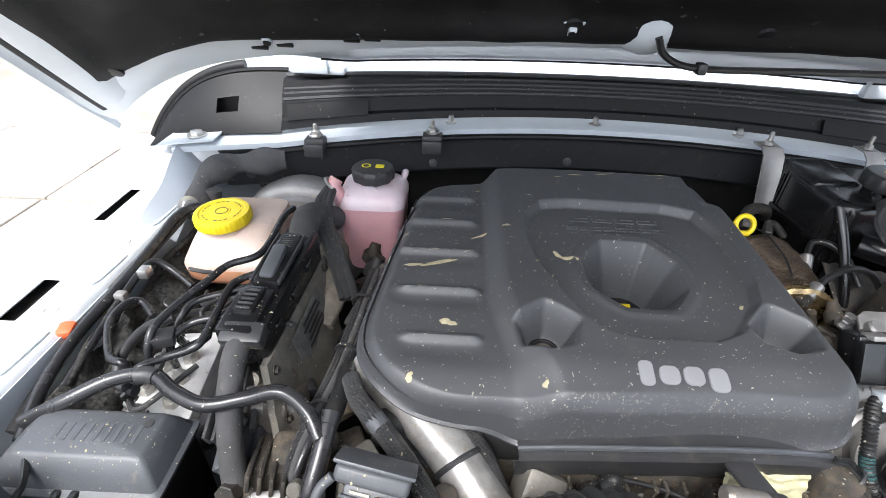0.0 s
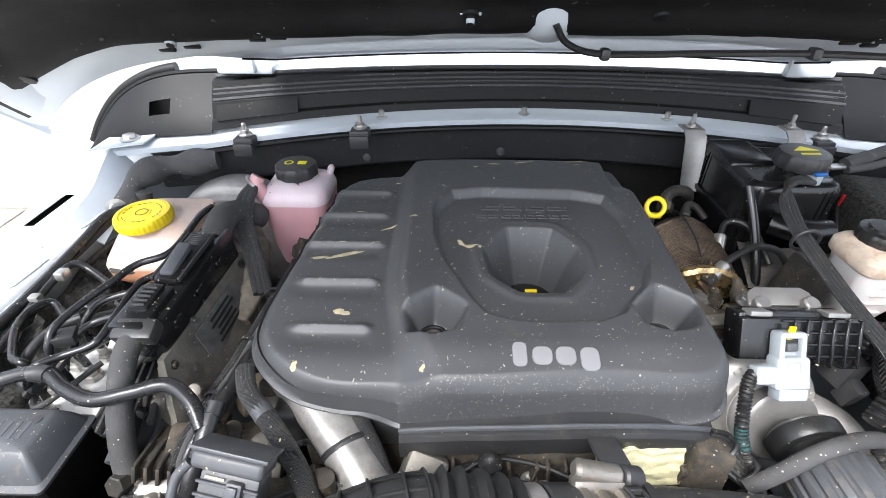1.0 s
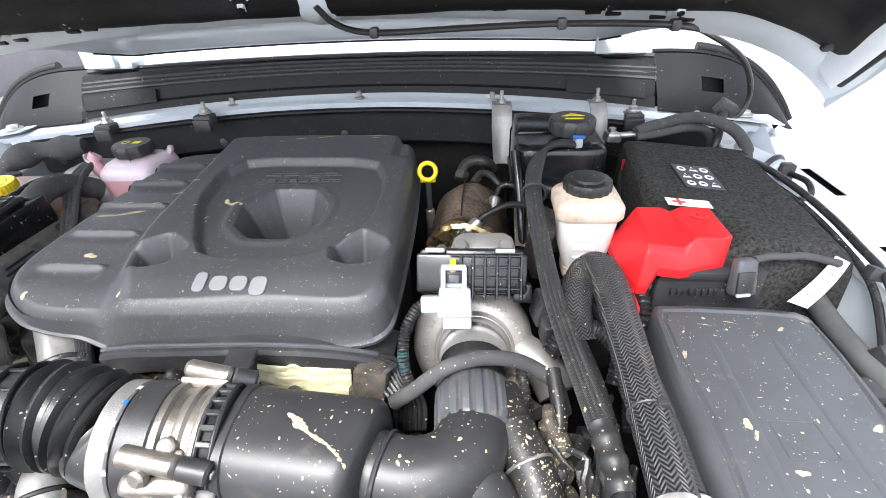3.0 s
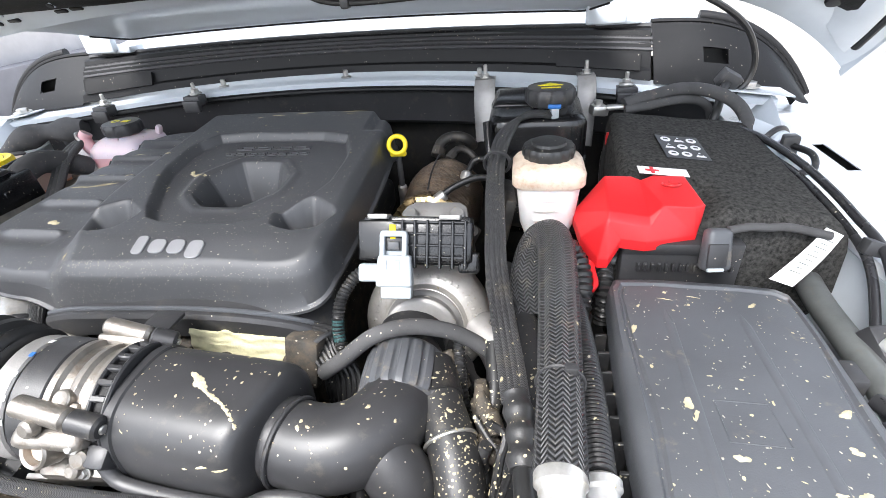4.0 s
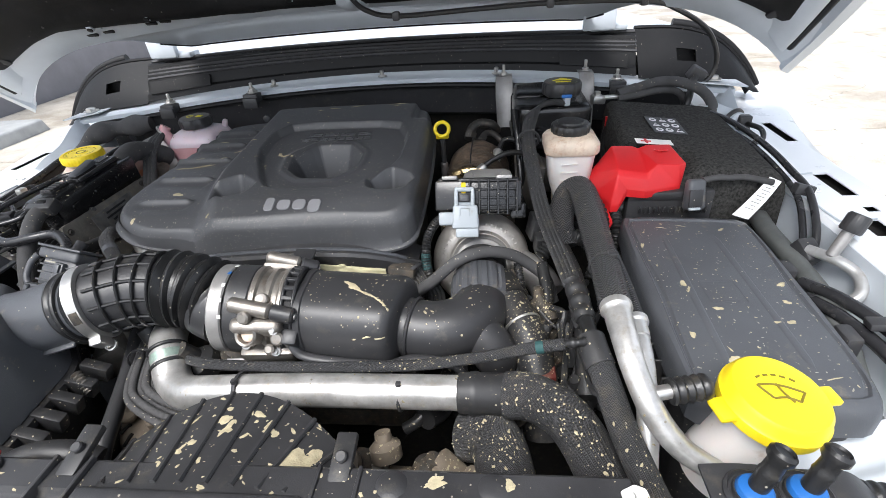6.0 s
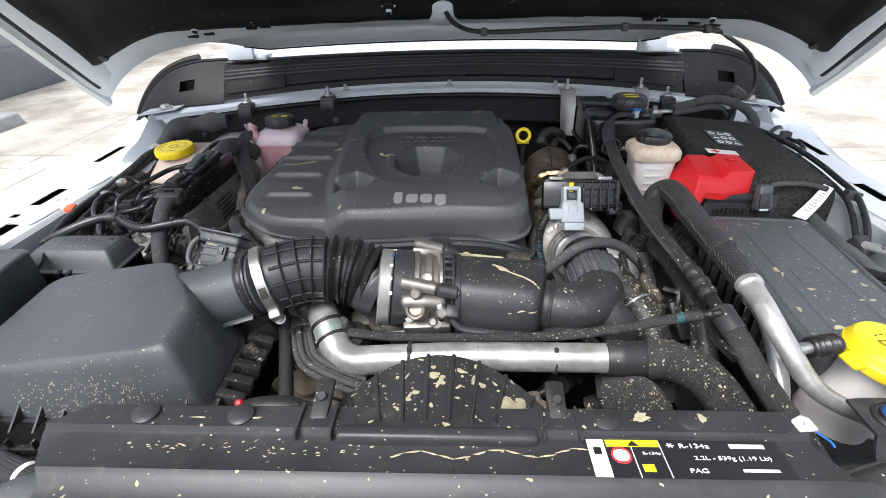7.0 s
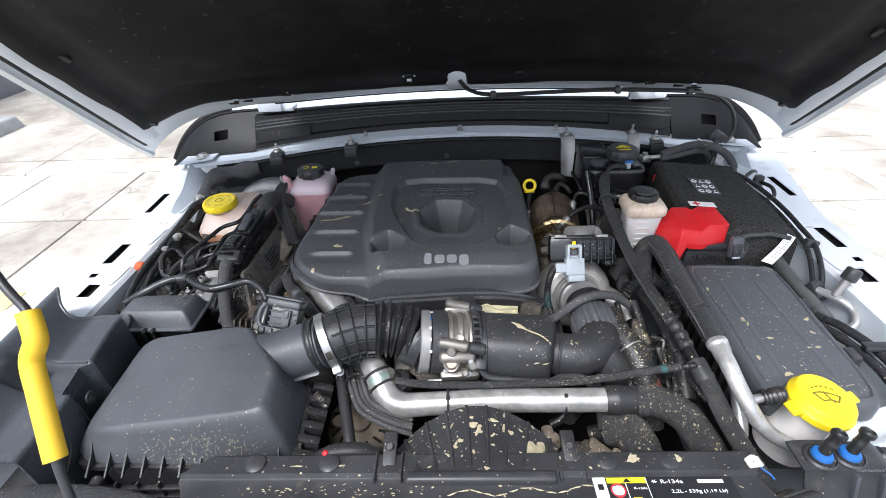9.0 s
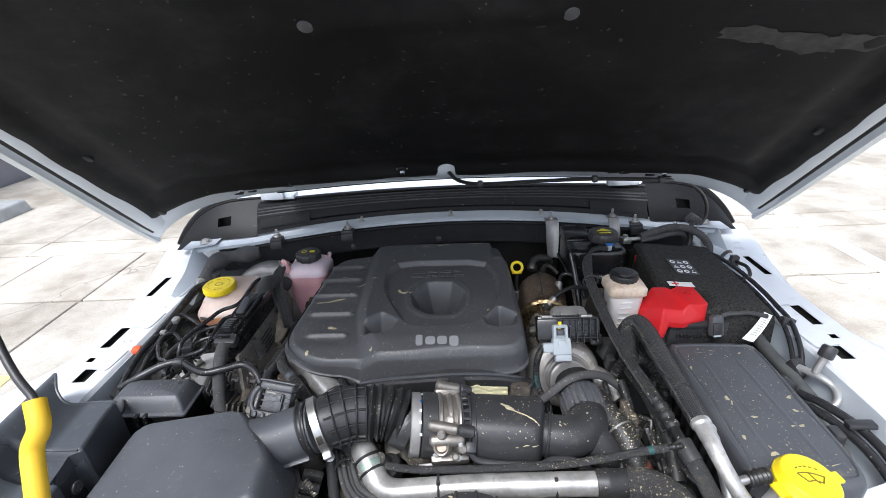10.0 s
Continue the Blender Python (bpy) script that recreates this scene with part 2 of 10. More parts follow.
M = dict(
    cover=mat("satin_black_cover_plastic", (0.060, 0.061, 0.065), 0.42, var=0.15, scale=9, bump=0.25, grain=1500, dirt=0.18, dirt_col=(0.09, 0.085, 0.075), specks=0.05, cell=520),
    plastic=mat("black_plastic", (0.034, 0.034, 0.036), 0.42, var=0.3, bump=0.2, dirt=0.25, dirt_col=(0.10, 0.09, 0.07), specks=0.05, cell=330),
    plastic_dirty=mat("muddy_black_plastic", (0.026, 0.026, 0.027), 0.47, var=0.35, bump=0.2, dirt=0.3, dirt_col=(0.11, 0.095, 0.07), specks=0.22, cell=300, speck_col=(0.42, 0.37, 0.26)),
    gloss=mat("smooth_black_plastic", (0.034, 0.034, 0.036), 0.42, var=0.2, bump=0.05, dirt=0.2, dirt_col=(0.1, 0.09, 0.07), specks=0.045, cell=330),
    pipe_black=mat("glossy_black_hose", (0.024, 0.024, 0.026), 0.26, var=0.25, bump=0.12, dirt=0.25, dirt_col=(0.09, 0.085, 0.075), specks=0.05, cell=330),
    grey=mat("grey_black_moulding", (0.070, 0.074, 0.082), 0.40, var=0.15, bump=0.3, dirt=0.1, specks=0.025, cell=420),
    shroud=mat("blue_black_lamp_shroud", (0.055, 0.060, 0.068), 0.30, var=0.15, bump=0.12, dirt=0.12, specks=0.02, cell=420),
    cowl=mat("black_cowl_plastic", (0.0075, 0.0075, 0.008), 0.45, var=0.25, bump=0.3, spec=0.22, dirt=0.06, dirt_col=(0.03, 0.03, 0.028), specks=0.025, cell=380),
    jet=mat("jet_black_moulding", (0.010, 0.010, 0.011), 0.24, var=0.3, bump=0.15, spec=0.6, dirt=0.1, dirt_col=(0.05, 0.045, 0.04), specks=0.07, cell=360),
    seal=mat("black_rubber_seal", (0.008, 0.008, 0.009), 0.55, var=0.3, bump=0.2, spec=0.3),
    rubber=mat("black_rubber", (0.018, 0.018, 0.0185), 0.36, var=0.3, bump=0.25, dirt=0.22, dirt_col=(0.09, 0.078, 0.06), specks=0.08, cell=300),
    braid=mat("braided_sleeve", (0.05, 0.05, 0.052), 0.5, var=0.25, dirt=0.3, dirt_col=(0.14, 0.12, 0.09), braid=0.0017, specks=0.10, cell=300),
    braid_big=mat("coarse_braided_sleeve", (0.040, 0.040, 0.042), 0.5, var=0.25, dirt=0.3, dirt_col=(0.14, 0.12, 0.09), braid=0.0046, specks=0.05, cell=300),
    tape=mat("cloth_tape_wrap", (0.065, 0.064, 0.065), 0.85, var=0.35, bump=0.6, grain=500, dirt=0.12, specks=0.10, cell=320),
    white=mat("white_car_paint", (0.80, 0.82, 0.84), 0.3, var=0.03, bump=0.02, coat=0.6),
    # darker, bluer copy of the white paint, with the shade under the hood mixed in
    inner=mat("shade_toned_white_paint", (0.50, 0.54, 0.58), 0.38, var=0.06, bump=0.03, coat=0.2),
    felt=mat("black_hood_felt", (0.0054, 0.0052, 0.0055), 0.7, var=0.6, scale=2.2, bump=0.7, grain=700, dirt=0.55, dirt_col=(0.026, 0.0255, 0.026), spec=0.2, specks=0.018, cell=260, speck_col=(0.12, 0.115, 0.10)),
    fabric=mat("black_felt_wrap", (0.038, 0.037, 0.035), 0.95, var=0.85, scale=260, bump=1.0, grain=900, dirt=0.25, dirt_col=(0.06, 0.058, 0.05), spec=0.2),
    alu=mat("cast_aluminium", (0.33, 0.32, 0.31), 0.44, 0.5, var=0.2, scale=30, bump=0.5, grain=700, dirt=0.15, dirt_col=(0.24, 0.20, 0.15), specks=0.03, cell=400),
    alu_cast=mat("pale_cast_aluminium", (0.56, 0.535, 0.50), 0.40, 0.55, var=0.16, scale=45, bump=0.55, grain=600, dirt=0.22, dirt_col=(0.36, 0.28, 0.20), specks=0.03, cell=420),
    alu_dull=mat("warm_cast_aluminium", (0.27, 0.25, 0.225), 0.38, 0.7, var=0.3, scale=35, bump=0.5, grain=600, dirt=0.3, dirt_col=(0.20, 0.13, 0.08), specks=0.03, cell=420),
    pipe_grey=mat("dull_grey_green_pipe", (0.17, 0.18, 0.175), 0.42, 0.5, var=0.25, scale=25, bump=0.25, dirt=0.2),
    alu_worn=mat("worn_aluminium_pipe", (0.56, 0.55, 0.53), 0.32, 0.65, var=0.35, scale=38, bump=0.25, grain=500, dirt=0.35, dirt_col=(0.42, 0.35, 0.24), specks=0.03, cell=300),
    alu_bright=mat("drawn_aluminium", (0.56, 0.56, 0.555), 0.36, 0.6, var=0.22, scale=30, bump=0.15, dirt=0.35, dirt_col=(0.4, 0.36, 0.28)),
    alu_green=mat("green_smeared_aluminium", (0.36, 0.46, 0.40), 0.38, 0.5, var=0.5, scale=60, bump=0.2, dirt=0.3, dirt_col=(0.05, 0.22, 0.14)),
    valve_alu=mat("pale_anodised_aluminium", (0.86, 0.855, 0.85), 0.42, 0.0, var=0.12, scale=40, bump=0.3, grain=500, dirt=0.2, dirt_col=(0.45, 0.36, 0.30), specks=0.04, cell=400),
    steel=mat("plated_steel", (0.56, 0.55, 0.53), 0.34, 0.85, var=0.15, bump=0.1, dirt=0.2),
    dark_steel=mat("oily_dark_steel", (0.09, 0.085, 0.08), 0.5, 0.7, var=0.4, bump=0.4, dirt=0.5, specks=0.15, cell=300),
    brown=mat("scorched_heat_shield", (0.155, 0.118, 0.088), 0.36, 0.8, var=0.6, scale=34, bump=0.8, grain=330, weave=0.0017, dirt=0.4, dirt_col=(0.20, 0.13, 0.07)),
    gold_foil=mat("brassy_crimped_foil", (0.42, 0.31, 0.16), 0.28, 0.9, var=0.5, scale=90, bump=0.9, grain=260, dirt=0.3, dirt_col=(0.10, 0.07, 0.04)),
    block=mat("grimy_engine_casting", (0.055, 0.050, 0.044), 0.75, 0.2, var=0.6, scale=30, bump=0.8, grain=300, dirt=0.75, dirt_col=(0.15, 0.115, 0.075), specks=0.25, cell=260),
    yellow=mat("yellow_plastic", (0.86, 0.66, 0.012), 0.38, var=0.06, bump=0.1, dirt=0.08, dirt_col=(0.3, 0.24, 0.08)),
    yellow_foam=mat("yellow_foam_sleeve", (0.78, 0.50, 0.025), 0.6, var=0.05, bump=0.15),
    red=mat("red_plastic_cover", (0.58, 0.016, 0.020), 0.38, var=0.08, bump=0.1),
    orange=mat("orange_clip", (0.75, 0.12, 0.04), 0.45, var=0.1, bump=0.1),
    dull_yellow=mat("dull_yellow_plastic", (0.42, 0.27, 0.02), 0.5, var=0.15, bump=0.2, dirt=0.3),
    blue=mat("blue_wire_clip", (0.02, 0.12, 0.38), 0.4, var=0.1, bump=0.1),
    teal=mat("teal_tape", (0.015, 0.055, 0.055), 0.7, var=0.3, bump=0.2),
    tank=mat("milky_plastic_tank", (0.70, 0.67, 0.65), 0.35, var=0.06, bump=0.05, sss=0.35, dirt=0.1, dirt_col=(0.4, 0.3, 0.2)),
    tank_orange=mat("milky_tank_with_amber_fluid", (0.74, 0.38, 0.22), 0.35, var=0.1, bump=0.05, sss=0.35),
    tank_pink=mat("tank_with_pink_coolant", (0.64, 0.36, 0.38), 0.33, var=0.1, bump=0.05, sss=0.35),
    tank_stain=mat("tank_lid_stained_tan", (0.62, 0.52, 0.42), 0.5, var=0.15, scale=40, bump=0.15, dirt=0.55, dirt_col=(0.35, 0.18, 0.09), sss=0.2),
    dull_red=mat("dusty_red_connector", (0.16, 0.025, 0.02), 0.6, var=0.4, bump=0.3, dirt=0.5),
    plug=mat("pale_grey_connector", (0.40, 0.435, 0.46), 0.4, var=0.05, bump=0.1, dirt=0.12),
    grey_plug=mat("slate_grey_connector", (0.075, 0.078, 0.085), 0.45, var=0.15, bump=0.15, dirt=0.3),
    foam=mat("pale_yellow_foam", (0.62, 0.58, 0.36), 0.9, var=0.2, scale=70, bump=1.0, grain=250),
    paper=mat("white_sticker", (0.80, 0.80, 0.78), 0.5, var=0.03, bump=0.02),
    ink=mat("black_ink", (0.02, 0.02, 0.022), 0.4, var=0.05, bump=0.02),
    ink_white=mat("white_ink", (0.80, 0.80, 0.80), 0.5, var=0.02, bump=0.02),
    ink_yellow=mat("yellow_ink", (0.80, 0.70, 0.02), 0.5, var=0.04, bump=0.02),
    ink_red=mat("red_ink", (0.6, 0.03, 0.04), 0.5, var=0.04, bump=0.02),
    silver=mat("matt_silver_letters", (0.30, 0.30, 0.31), 0.45, 0.35, var=0.05, bump=0.1),
    mud=mat("dried_cream_mud", (0.44, 0.385, 0.25), 0.95, var=0.25, scale=120, bump=0.8, grain=700),
    speck=mat("pale_dust_speck", (0.34, 0.32, 0.27), 0.95, var=0.3, scale=200, bump=0.4),
    cast=mat("dusty_grey_casting", (0.20, 0.188, 0.165), 0.55, 0.4, var=0.3, scale=40, bump=0.5, grain=400, dirt=0.4, dirt_col=(0.2, 0.17, 0.13), specks=0.12, cell=300),
    dusty_plate=mat("dusty_tan_casting", (0.17, 0.16, 0.14), 0.7, 0.15, var=0.4, scale=30, bump=0.7, grain=300, dirt=0.5, dirt_col=(0.27, 0.23, 0.17), specks=0.14, cell=300),
    tan_cast=mat("tan_dusted_casting", (0.20, 0.165, 0.125), 0.7, 0.15, var=0.35, scale=30, bump=0.5, grain=300, dirt=0.4, dirt_col=(0.25, 0.19, 0.12), specks=0.08, cell=300),
    worn_label=mat("worn_grey_label", (0.16, 0.16, 0.155), 0.6, var=0.4, scale=60, bump=0.2, dirt=0.5, dirt_col=(0.22, 0.19, 0.15)),
    # near-black that stands in for deep shade: slots, vents, lower firewall, bay floor
    bay_shade=mat("bay_shadow_black", (0.014, 0.013, 0.012), 0.8, var=0.5, bump=0.6, grain=300, dirt=0.4, dirt_col=(0.06, 0.05, 0.035)),
)

# ---- building helpers ----
from mathutils.bvhtree import BVHTree

PLACE = {}


def thing(name, at, label, category, group="", kind=""):
    ob = new(name)
    ob.empty_display_size = 0.03
    ob.location = at
    PLACE[ob] = Matrix.Translation(at)
    return tagged(ob, label, category, group, kind)


def part(name, bm, material, parent=None, label="", sharp=38):
    """Links a bmesh, built in world space, as one mesh under a thing or a part."""
    me = bpy.data.meshes.new(name)
    for f in bm.faces:
        f.smooth = True
    bm.to_mesh(me)
    me.set_sharp_from_angle(angle=radians(sharp))
    me.materials.append(M[material])
    ob = new(name, me)
    if parent is not None:
        ob.parent = parent
        ob.matrix_parent_inverse = PLACE.get(parent, Matrix()).inverted()
    if label:
        ob["label"] = label
    return ob


def solo(name, bm, material, label, category, group="", kind="", sharp=38):
    return tagged(part(name, bm, material, None, "", sharp), label, category, group, kind)


def block(size, m=None, bevel=0.003, seg=2, bm=None, taper=1.0):
    """A bevelled box of that size round the origin, moved by m; taper shrinks its top."""
    tmp = bmesh.new()
    bmesh.ops.create_cube(tmp, size=1.0)
    for v in tmp.verts:
        k = taper if v.co.z > 0 else 1.0
        v.co = Vector((v.co.x * size[0] * k, v.co.y * size[1] * k, v.co.z * size[2]))
    if bevel:
        bmesh.ops.bevel(tmp, geom=list(tmp.edges), offset=bevel, segments=seg, affect="EDGES", profile=0.5)
    if m is not None:
        tmp.transform(m)
    return join(bm, tmp)


def join(bm, tmp):
    if bm is None:
        return tmp
    me = bpy.data.meshes.new("tmp")
    tmp.to_mesh(me)
    bm.from_mesh(me)
    bpy.data.meshes.remove(me)
    tmp.free()
    return bm


def box(x0, x1, y0, y1, z0, z1, bevel=0.003, seg=2, bm=None, taper=1.0):
    return block((x1 - x0, y1 - y0, z1 - z0), Matrix.Translation(((x0 + x1) / 2, (y0 + y1) / 2, (z0 + z1) / 2)), bevel, seg, bm, taper)


def loft(rings, caps=True, closed=True, bm=None, uvs=None):
    """Skin through rings of equally many points."""
    bm = bm or bmesh.new()
    rows = [[bm.verts.new(p) for p in r] for r in rings]
    n = len(rows[0])
    lay = bm.loops.layers.uv.verify() if uvs else None
    for i in range(len(rows) - 1):
        for j in range(n if closed else n - 1):
            k = (j + 1) % n
            f = bm.faces.new((rows[i][j], rows[i][k], rows[i + 1][k], rows[i + 1][j]))
            if uvs:
                su, sv = uvs[0], uvs[1]
                for lp, (a, b) in zip(f.loops, ((j, i), (j + 1, i), (j + 1, i + 1), (j, i + 1))):
                    lp[lay].uv = (a * su / n, sv[b])
    if caps and closed:
        bm.faces.new(list(reversed(rows[0])))
        bm.faces.new(rows[-1])
    return bm


def spline(pts, step=0.004):
    """Points at even steps on a smooth curve through pts."""
    p = [Vector(q) for q in pts]
    p = [p[0] * 2 - p[1]] + p + [p[-1] * 2 - p[-2]]
    out = []
    for i in range(1, len(p) - 2):
        a, b, c, d = p[i - 1:i + 3]
        n = max(2, int((c - b).length / step))
        for s in range(n):
            t = s / n
            out.append(0.5 * ((2 * b) + (c - a) * t + (2 * a - 5 * b + 4 * c - d) * t * t + (3 * b - a - 3 * c + d) * t ** 3))
    out.append(p[-2])
    return out


def tube(pts, r, n=12, step=0.005, ribs=0.0, pitch=0.006, flat=1.0, bm=None, twist=0.0):
    """A hose along pts; r is a radius or a function of 0..1; ribs: depth of corrugations at that pitch."""
    if ribs:
        step = pitch / 4
    c = spline(pts, step)
    total = sum((c[i + 1] - c[i]).length for i in range(len(c) - 1))
    tan = [(c[min(i + 1, len(c) - 1)] - c[max(i - 1, 0)]).normalized() for i in range(len(c))]
    up = Vector((0, 0, 1)) if abs(tan[0].z) < 0.9 else Vector((0, 1, 0))
    rings, vs, run = [], [], 0.0
    for i, (q, d) in enumerate(zip(c, tan)):
        if i:
            run += (c[i] - c[i - 1]).length
        up = (up - d * up.dot(d)).normalized()
        side = d.cross(up)
        rad = r(run / total) if callable(r) else r
        if ribs:
            rad -= ribs * (0.5 + 0.5 * math.cos(2 * math.pi * run / pitch))
        rings.append([q + (side * math.cos(a + twist) + up * math.sin(a + twist) * flat) * rad for a in (2 * math.pi * k / n for k in range(n))])
        vs.append(run)
    base = r(0.5) if callable(r) else r
    # whole number of braid turns round the tube
    return loft(rings, bm=bm, uvs=(max(1, round(2 * math.pi * base / 0.0144)) * 0.0144, vs))


def lathe(profile, m, n=32, bm=None, wob=None):
    """Turns (radius, height) pairs round z, then moves by m."""
    rings = []
    for r, h in profile:
        rings.append([m @ Vector((r * (wob(a, h) if wob else 1) * math.cos(a), r * (wob(a, h) if wob else 1) * math.sin(a), h)) for a in (2 * math.pi * k / n for k in range(n))])
    return loft(rings, bm=bm, uvs=(2 * math.pi * max(p[0] for p in profile), [p[1] for p in profile]))


def axis(at, to):
    """A frame at at, whose z runs towards to."""
    d = Vector(to) - Vector(at)
    return Matrix.Translation(at) @ d.to_track_quat("Z", "Y").to_matrix().to_4x4()


def can(at, to, r, n=24, edge=0.002, bm=None):
    h = (Vector(to) - Vector(at)).length
    e = min(edge, r * 0.5, h * 0.4)
    return lathe([(r - e, 0), (r, e), (r, h - e), (r - e, h)], axis(at, to), n, bm)


def ring(at, to, r, w, n=28, m=10, bm=None, r2=None):
    """A torus round the axis at-to."""
    f = axis(at, to)
    tmp = bm or bmesh.new()
    rows = []
    for i in range(n):
        a = 2 * math.pi * i / n
        rows.append([tmp.verts.new(f @ Vector(((r + w * math.cos(b)) * math.cos(a), (r + w * math.cos(b)) * math.sin(a), (r2 or w) * math.sin(b)))) for b in (2 * math.pi * k / m for k in range(m))])
    for i in range(n):
        for j in range(m):
            tmp.faces.new((rows[i][j], rows[(i + 1) % n][j], rows[(i + 1) % n][(j + 1) % m], rows[i][(j + 1) % m]))
    return tmp


def slab(outline, z0, z1, bevel=0.002, seg=2, bm=None, m=None):
    """An upright prism over an outline of (x, y)."""
    tmp = bmesh.new()
    lo = [tmp.verts.new((x, y, z0)) for x, y in outline]
    hi = [tmp.verts.new((x, y, z1)) for x, y in outline]
    n = len(outline)
    tmp.faces.new(list(reversed(lo)))
    tmp.faces.new(hi)
    for i in range(n):
        tmp.faces.new((lo[i], lo[(i + 1) % n], hi[(i + 1) % n], hi[i]))
    bmesh.ops.recalc_face_normals(tmp, faces=list(tmp.faces))
    if bevel:
        bmesh.ops.bevel(tmp, geom=list(tmp.edges), offset=bevel, segments=seg, affect="EDGES", profile=0.5)
    if m is not None:
        tmp.transform(m)
    return join(bm, tmp)


def rounded(x0, x1, y0, y1, r, n=5):
    pts = []
    for cx, cy, a0 in ((x1 - r, y1 - r, 0), (x0 + r, y1 - r, 90), (x0 + r, y0 + r, 180), (x1 - r, y0 + r, 270)):
        for k in range(n + 1):
            a = radians(a0 + 90 * k / n)
            pts.append((cx + r * math.cos(a), cy + r * math.sin(a)))
    return pts


def step01(a, b, x):
    t = min(1.0, max(0.0, (x - a) / (b - a)))
    return t * t * (3 - 2 * t)


def put_bolt(at, to, r=0.006, h=0.005, parent=None, material="steel", name="bolt", label=""):
    f = axis(at, to)
    bm = lathe([(r * 1.5, 0), (r * 1.5, h * 0.2), (r * 0.2, h * 0.22)], f, 16)
    lathe([(r, h * 0.2), (r, h * 0.9), (r * 0.85, h)], f, 6, bm)
    return part(name, bm, material, parent, label)


rnd = random.Random(7)


def splat(bm, tree, x, y, size, lift=0.0012, stretch=1.0, turn=0.0, n=13, rough=0.45, way=(0, 0, -1), top=2.2):
    """A thin ragged patch of dried mud laid on the surface below (x, y)."""
    w = Vector(way)
    hit, nor, _, _ = tree.ray_cast(Vector((x, y, top)) if w.z else Vector((x, -3, y)), w)
    if hit is None:
        return
    if nor.dot(w) > 0:
        nor = -nor
    ax = (Vector((1, 0, 0)) - nor * nor.x).normalized()
    q = Matrix((ax, nor.cross(ax), nor)).transposed()
    ph = [rnd.uniform(0, 6.3) for _ in range(4)]
    rr = [size * (1 + rough * (0.50 * math.sin(2 * k6 + ph[0]) + 0.28 * math.sin(3 * k6 + ph[1]) + 0.16 * math.sin(5 * k6 + ph[2]) + 0.5 * (rnd.random() - 0.5))) for k6 in (2 * math.pi * k / n for k in range(n))]
    vs = []
    ca, sa = math.cos(turn), math.sin(turn)
    for k in range(n):
        a = 2 * math.pi * k / n
        px, py = rr[k] * math.cos(a) * stretch, rr[k] * math.sin(a) / max(1, stretch ** 0.5)
        p = hit + q @ Vector((px * ca - py * sa, px * sa + py * ca, 0))
        h2, n2, _, d2 = tree.find_nearest(p)
        if h2 is None:
            return
        vs.append(bm.verts.new(h2 + nor * lift * 0.3))
    c = bm.verts.new(hit + nor * lift)
    for k in range(n):
        bm.faces.new((vs[k], vs[(k + 1) % n], c))


def splatter(name, bm_surface, count, area, sizes, label, material="mud", big=(), way=(0, 0, -1)):
    bm_surface.normal_update()
    tree = BVHTree.FromBMesh(bm_surface)
    bm = bmesh.new()
    x0, x1, y0, y1 = area
    for _ in range(count):
        s = sizes[0] + (sizes[1] - sizes[0]) * rnd.random() ** 3
        splat(bm, tree, rnd.uniform(x0, x1), rnd.uniform(y0, y1), s, 0.0007, 1 + 1.2 * rnd.random() ** 2, rnd.uniform(0, 6.3), 7, way=way)
    for x, y, s, st, tu in big:
        splat(bm, tree, x, y, s, 0.0012, st, tu, 24, 0.5, way=way)
    return solo(name, bm, material, label, "dried mud", kind="stuff", sharp=60)


def text(name, body, size, m, material, parent, depth=0.0003):
    cu = bpy.data.curves.new(name, "FONT")
    cu.body, cu.size, cu.extrude, cu.align_x = body, size, depth, "LEFT"
    tmp = bpy.data.objects.new("tmp", cu)
    scene.collection.objects.link(tmp)
    me = bpy.data.meshes.new_from_object(tmp.evaluated_get(bpy.context.evaluated_depsgraph_get()))
    bpy.data.objects.remove(tmp)
    bpy.data.curves.remove(cu)
    bm = bmesh.new()
    bm.from_mesh(me)
    bpy.data.meshes.remove(me)
    bm.transform(m)
    return part(name, bm, material, parent)

